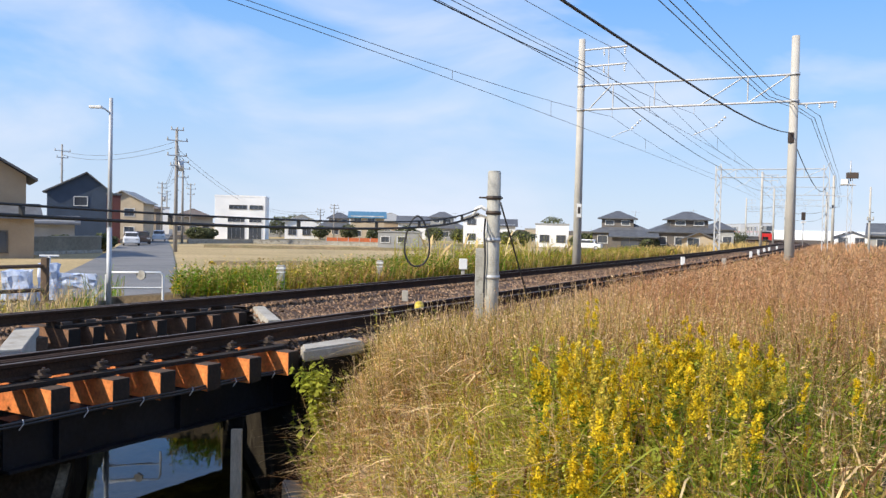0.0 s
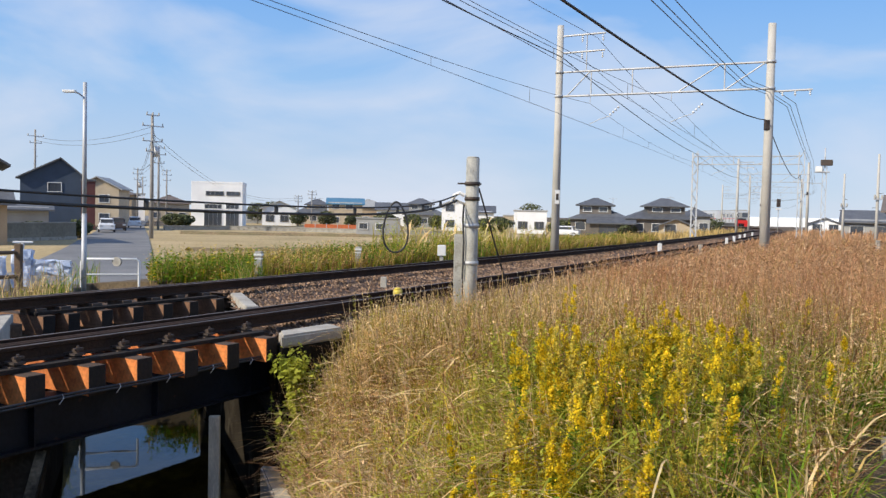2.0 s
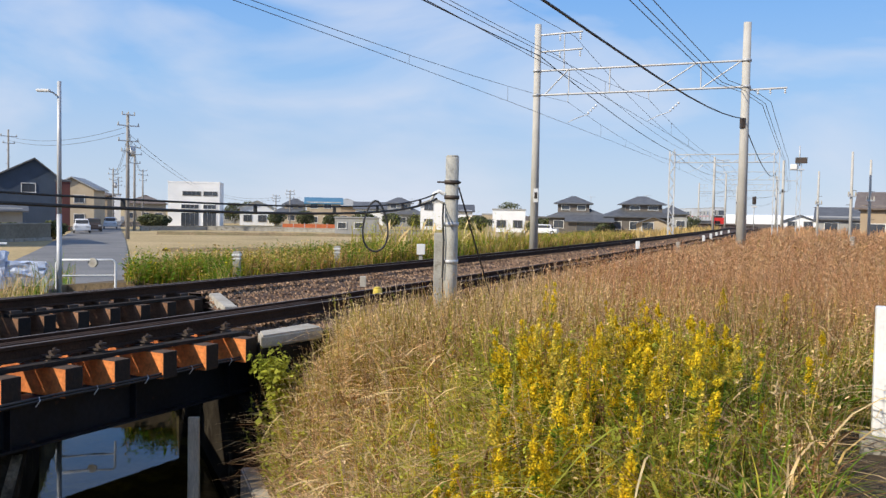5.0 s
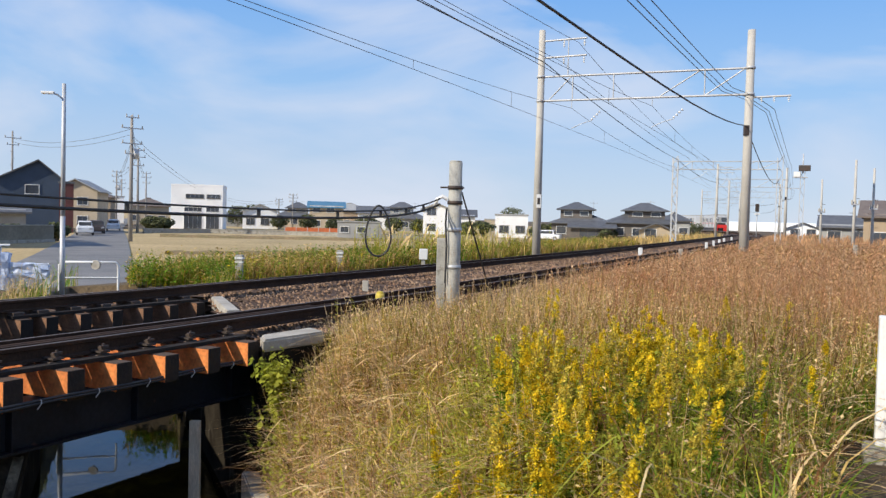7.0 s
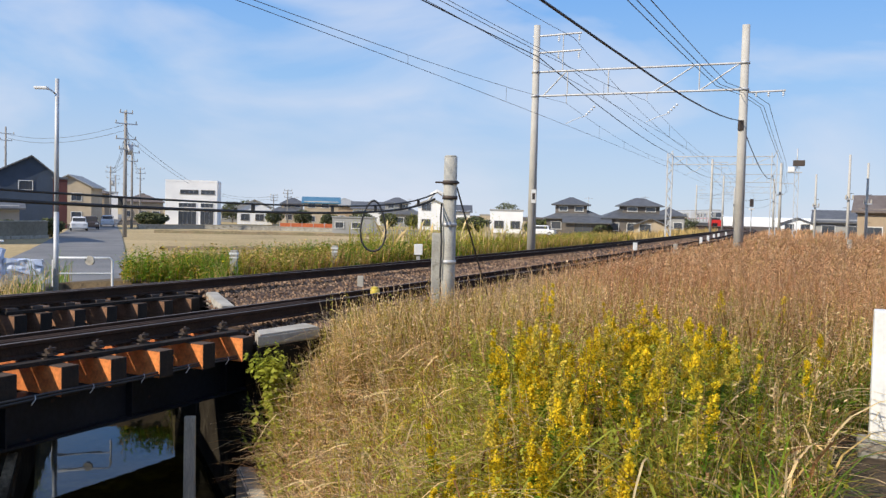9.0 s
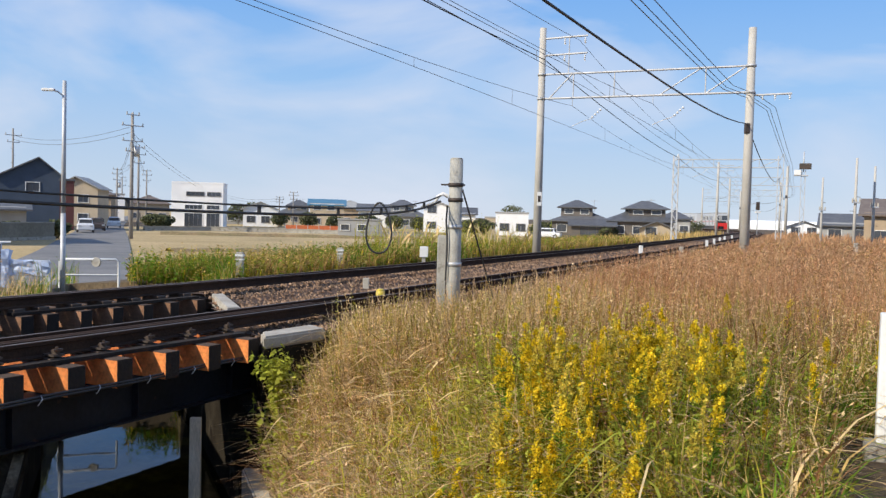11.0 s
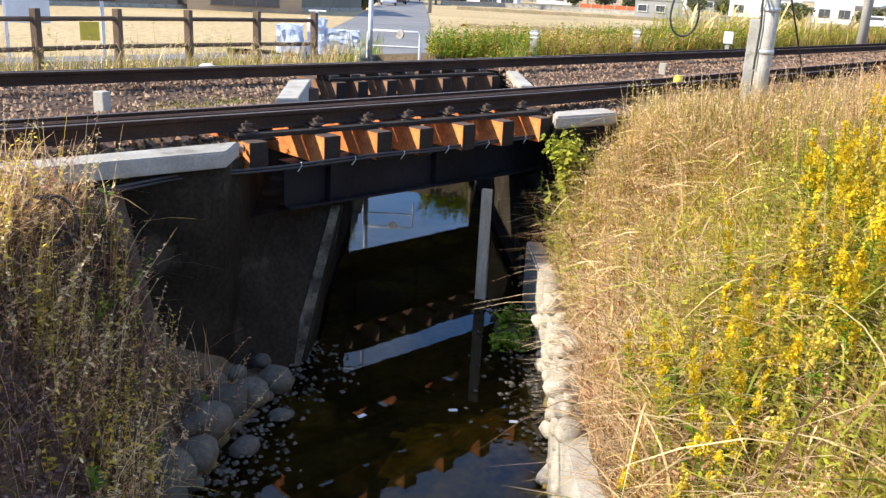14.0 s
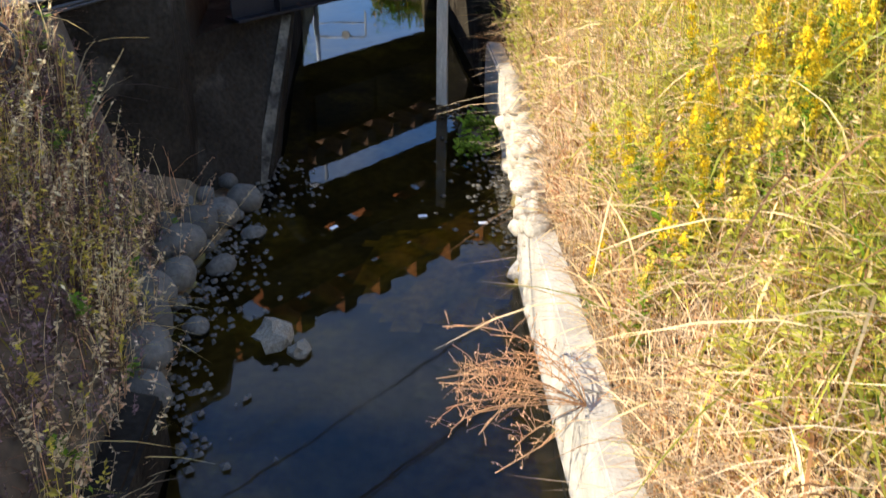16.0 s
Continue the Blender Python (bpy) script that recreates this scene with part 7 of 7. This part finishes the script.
    pts = np.array([track(float(p), float(q)) for p, q in zip(a, b) if not on_bridge(float(p), float(q))])
    blades("ballast_tufts", pts[:, 0], pts[:, 1], H(len(pts), 0.06, 0.16), np.full(len(pts), 0.006), rng.uniform(0.3, 1, len(pts)), "lime", "small green tufts growing in the ballast", z=np.full(len(pts), -0.22))


far_side()


# goldenrod: single plants with leafy stems and yellow plumes
def goldenrod_meshes(seed):
    r = random.Random(seed)
    h = r.uniform(0.8, 1.05)
    V, F = [], []
    lean = Vector((r.uniform(-0.12, 0.12), r.uniform(-0.12, 0.12), 1))

    def quad(a, b, c, d, VV, FF):
        n = len(VV)
        VV.extend([tuple(a), tuple(b), tuple(c), tuple(d)])
        FF.append((n, n + 1, n + 2, n + 3))

    top = lean * h
    for o in (Vector((0.006, 0, 0)), Vector((0, 0.006, 0))):
        quad(-o, o, top + o * 0.3, top - o * 0.3, V, F)
    for i in range(64):
        t = r.uniform(0.12, 0.78)
        a = r.uniform(0, 6.28)
        ln = r.uniform(0.06, 0.12) * (1.1 - 0.6 * t)
        d = Vector((math.cos(a), math.sin(a), r.uniform(0.1, 0.9))) * ln
        e = Vector((-math.sin(a), math.cos(a), 0)) * ln * 0.15
        c = top * t
        quad(c, c + d * 0.5 + e, c + d - Vector((0, 0, ln * 0.25)), c + d * 0.5 - e, V, F)
    leaf = mesh_from("goldenrod", V, F, LEAF["green" if seed % 3 else "lime"])
    V, F = [], []
    wide = r.uniform(0.05, 0.08)
    arms = [(r.uniform(0, 6.28), r.uniform(0.6, 0.97)) for _ in range(16)]
    for i in range(480):
        a, t = arms[i % 16]
        q = math.sqrt(r.random())
        ln = wide * (1.2 - (t - 0.6) / 0.4) * q
        c = top * t + Vector((math.cos(a) * ln, math.sin(a) * ln, 0.06 * q - 0.05 * q * q + 0.03 * r.random()))
        c += Vector((r.gauss(0, 0.009), r.gauss(0, 0.009), r.gauss(0, 0.014)))
        s = r.uniform(0.006, 0.012)
        d1 = Vector((r.uniform(-1, 1), r.uniform(-1, 1), r.uniform(-1, 1))).normalized() * s
        d2 = d1.orthogonal().normalized() * s
        quad(c - d1, c + d2, c + d1, c - d2, V, F)
    return leaf, mesh_from("plume", V, F, LEAF["gold" if seed % 5 else "yellow"])


def goldenrods():
    protos = []
    for i in range(9):
        leaf, plume = goldenrod_meshes(i)
        protos.append((leaf, plume))
    x, y, s, u = spread(2600, -0.3, 3.6, 1.8, 8.0, lambda x, y, s, u: (u < -2) * gold_zone(x, y) ** 1.5, 0.9)
    x2, y2, _, _ = spread(1200, 1.2, 5.5, 4.4, 9.0, lambda x, y, s, u: (u < -2.5) * 0.05 * in_view(x, y))
    x, y = np.concatenate([x[:265], x2[:30]]), np.concatenate([y[:265], y2[:30]])
    z = ground_z(x, y)
    for i in range(len(x)):
        leaf, plume = protos[i % len(protos)]
        ob = new("goldenrod", leaf)
        k = rng.uniform(0.5, 0.85)
        ob.matrix_basis = Matrix.Translation((x[i], y[i], z[i] - 0.02)) @ Matrix.Rotation(rng.uniform(0, 6.28), 4, "Z") @ Matrix.Diagonal((k, k, k, 1))
        tagged(ob, "goldenrod stem with yellow flower plumes in the meadow", "goldenrod", "goldenrod plants")
        fl = new("flower_plume", plume)
        fl.parent = ob
        fl["label"] = "bright yellow plume"


goldenrods()


def dry_bush():
    """The brown branching weed that leans over the water."""
    r = random.Random(5)
    root = Vector((-0.14, 3.45, -1.55))
    t0 = thing("withered_bush", Matrix.Translation(root), "withered russet weed leaning over the creek", "bush")
    for i in range(19):
        d = Vector((-r.uniform(0.35, 1.0), r.uniform(-0.45, 0.6), r.uniform(-0.2, 0.35)))
        ln = r.uniform(0.55, 1.15)
        side = Vector((r.uniform(-0.12, 0.12), r.uniform(-0.12, 0.12), 0))

        def at(t):
            return d * ln * t + side * math.sin(3.1 * t) + Vector((0, 0, 0.25 * t - 0.42 * t * t))

        bm = bmesh.new()
        add_tube(bm, [at(t) for t in (0, 0.2, 0.4, 0.6, 0.8, 1.0)], 0.0032, 4)
        for k in range(14):
            c = at(r.uniform(0.35, 1.0))
            e = c + Vector((r.uniform(-0.14, 0.08), r.uniform(-0.12, 0.12), r.uniform(-0.08, 0.12)))
            add_tube(bm, [c, c.lerp(e, 0.5) + Vector((0, 0, 0.012)), e], 0.0016, 3)
            for q in (0.6, 0.8, 1.0):
                w = c.lerp(e, q)
                n = Vector((r.uniform(-1, 1), r.uniform(-1, 1), r.uniform(-1, 1))).normalized() * r.uniform(0.007, 0.014)
                o = n.orthogonal().normalized() * 0.006
                bm.faces.new([bm.verts.new(v) for v in (w, w + n * 0.5 + o, w + n, w + n * 0.5 - o)])
        part("branch", bm, LEAF["russet"], t0)


dry_bush()

# ---- distant trees ----


def tree(az, d, h, w, z=LAND, mat="shade_green", label="small dark green tree among the houses"):
    r = random.Random(int(az * 100) + int(d))
    t = thing("tree", Matrix.Translation(bearing(az, d, z)), label, "tree", "distant trees")
    bm = cyl_bm(((0, 0, -0.3), (0, 0, h * 0.5), 0.16, 0.09, 7))
    for i in range(5):
        a = i * 1.3
        add_cyl(bm, (0, 0, h * (0.3 + 0.05 * i)), (math.cos(a) * w * 0.3, math.sin(a) * w * 0.3, h * (0.55 + 0.06 * i)), 0.06, 0.03, 5)
    part("trunk", bm, M["pole_brown"], t)
    n = 1100
    V, F = [], []
    for i in range(n):
        a, b, q = r.uniform(0, 6.28), r.uniform(-1, 1), r.uniform(0.35, 1) ** 0.5
        k = math.sqrt(1 - b * b)
        lump = 1 + 0.28 * math.sin(3 * a + az) * math.cos(2.3 * b + d)
        c = Vector((math.cos(a) * k * w / 2 * q * lump, math.sin(a) * k * w / 2 * q * lump, h * 0.6 + b * h * 0.42 * q * lump))
        s = r.uniform(0.10, 0.24)
        d1 = Vector((r.uniform(-1, 1), r.uniform(-1, 1), r.uniform(-0.6, 0.6))).normalized() * s
        d2 = d1.orthogonal().normalized() * s * 0.7
        m = len(V)
        V.extend([tuple(c - d1), tuple(c + d2), tuple(c + d1), tuple(c - d2)])
        F.append((m, m + 1, m + 2, m + 3))
    ob = new("crown", mesh_from("crown", V, F, LEAF[mat]))
    ob.parent = t


for az, d, h, w in ((-11.2, 175, 5.0, 5.5), (-10.3, 185, 5.6, 6.5), (-16.4, 125, 2.4, 4.0), (-15.8, 128, 2.2, 3.5), (-8.6, 160, 3.0, 4), (-6.7, 155, 3.2, 4), (-5.0, 150, 2.8, 4), (-2.9, 160, 3.4, 5), (-1.0, 150, 3.2, 4), (0.6, 150, 3.0, 4), (3.8, 130, 2.8, 4.5), (4.8, 128, 3.0, 4.5), (6.85, 160, 6.2, 6.0), (8.7, 130, 2.6, 4.5), (9.3, 140, 2.8, 4), (13.0, 125, 2.4, 4), (18.4, 190, 3.8, 6), (25.8, 120, 2.0, 4), (28.9, 90, 1.8, 4), (-22.0, 78, 1.9, 2.4), (-24.4, 78, 1.7, 2.6), (-26.6, 72, 1.8, 2.6), (-31.9, 66, 2.2, 2.4)):
    tree(az, d, h * 0.85, w * 0.8)
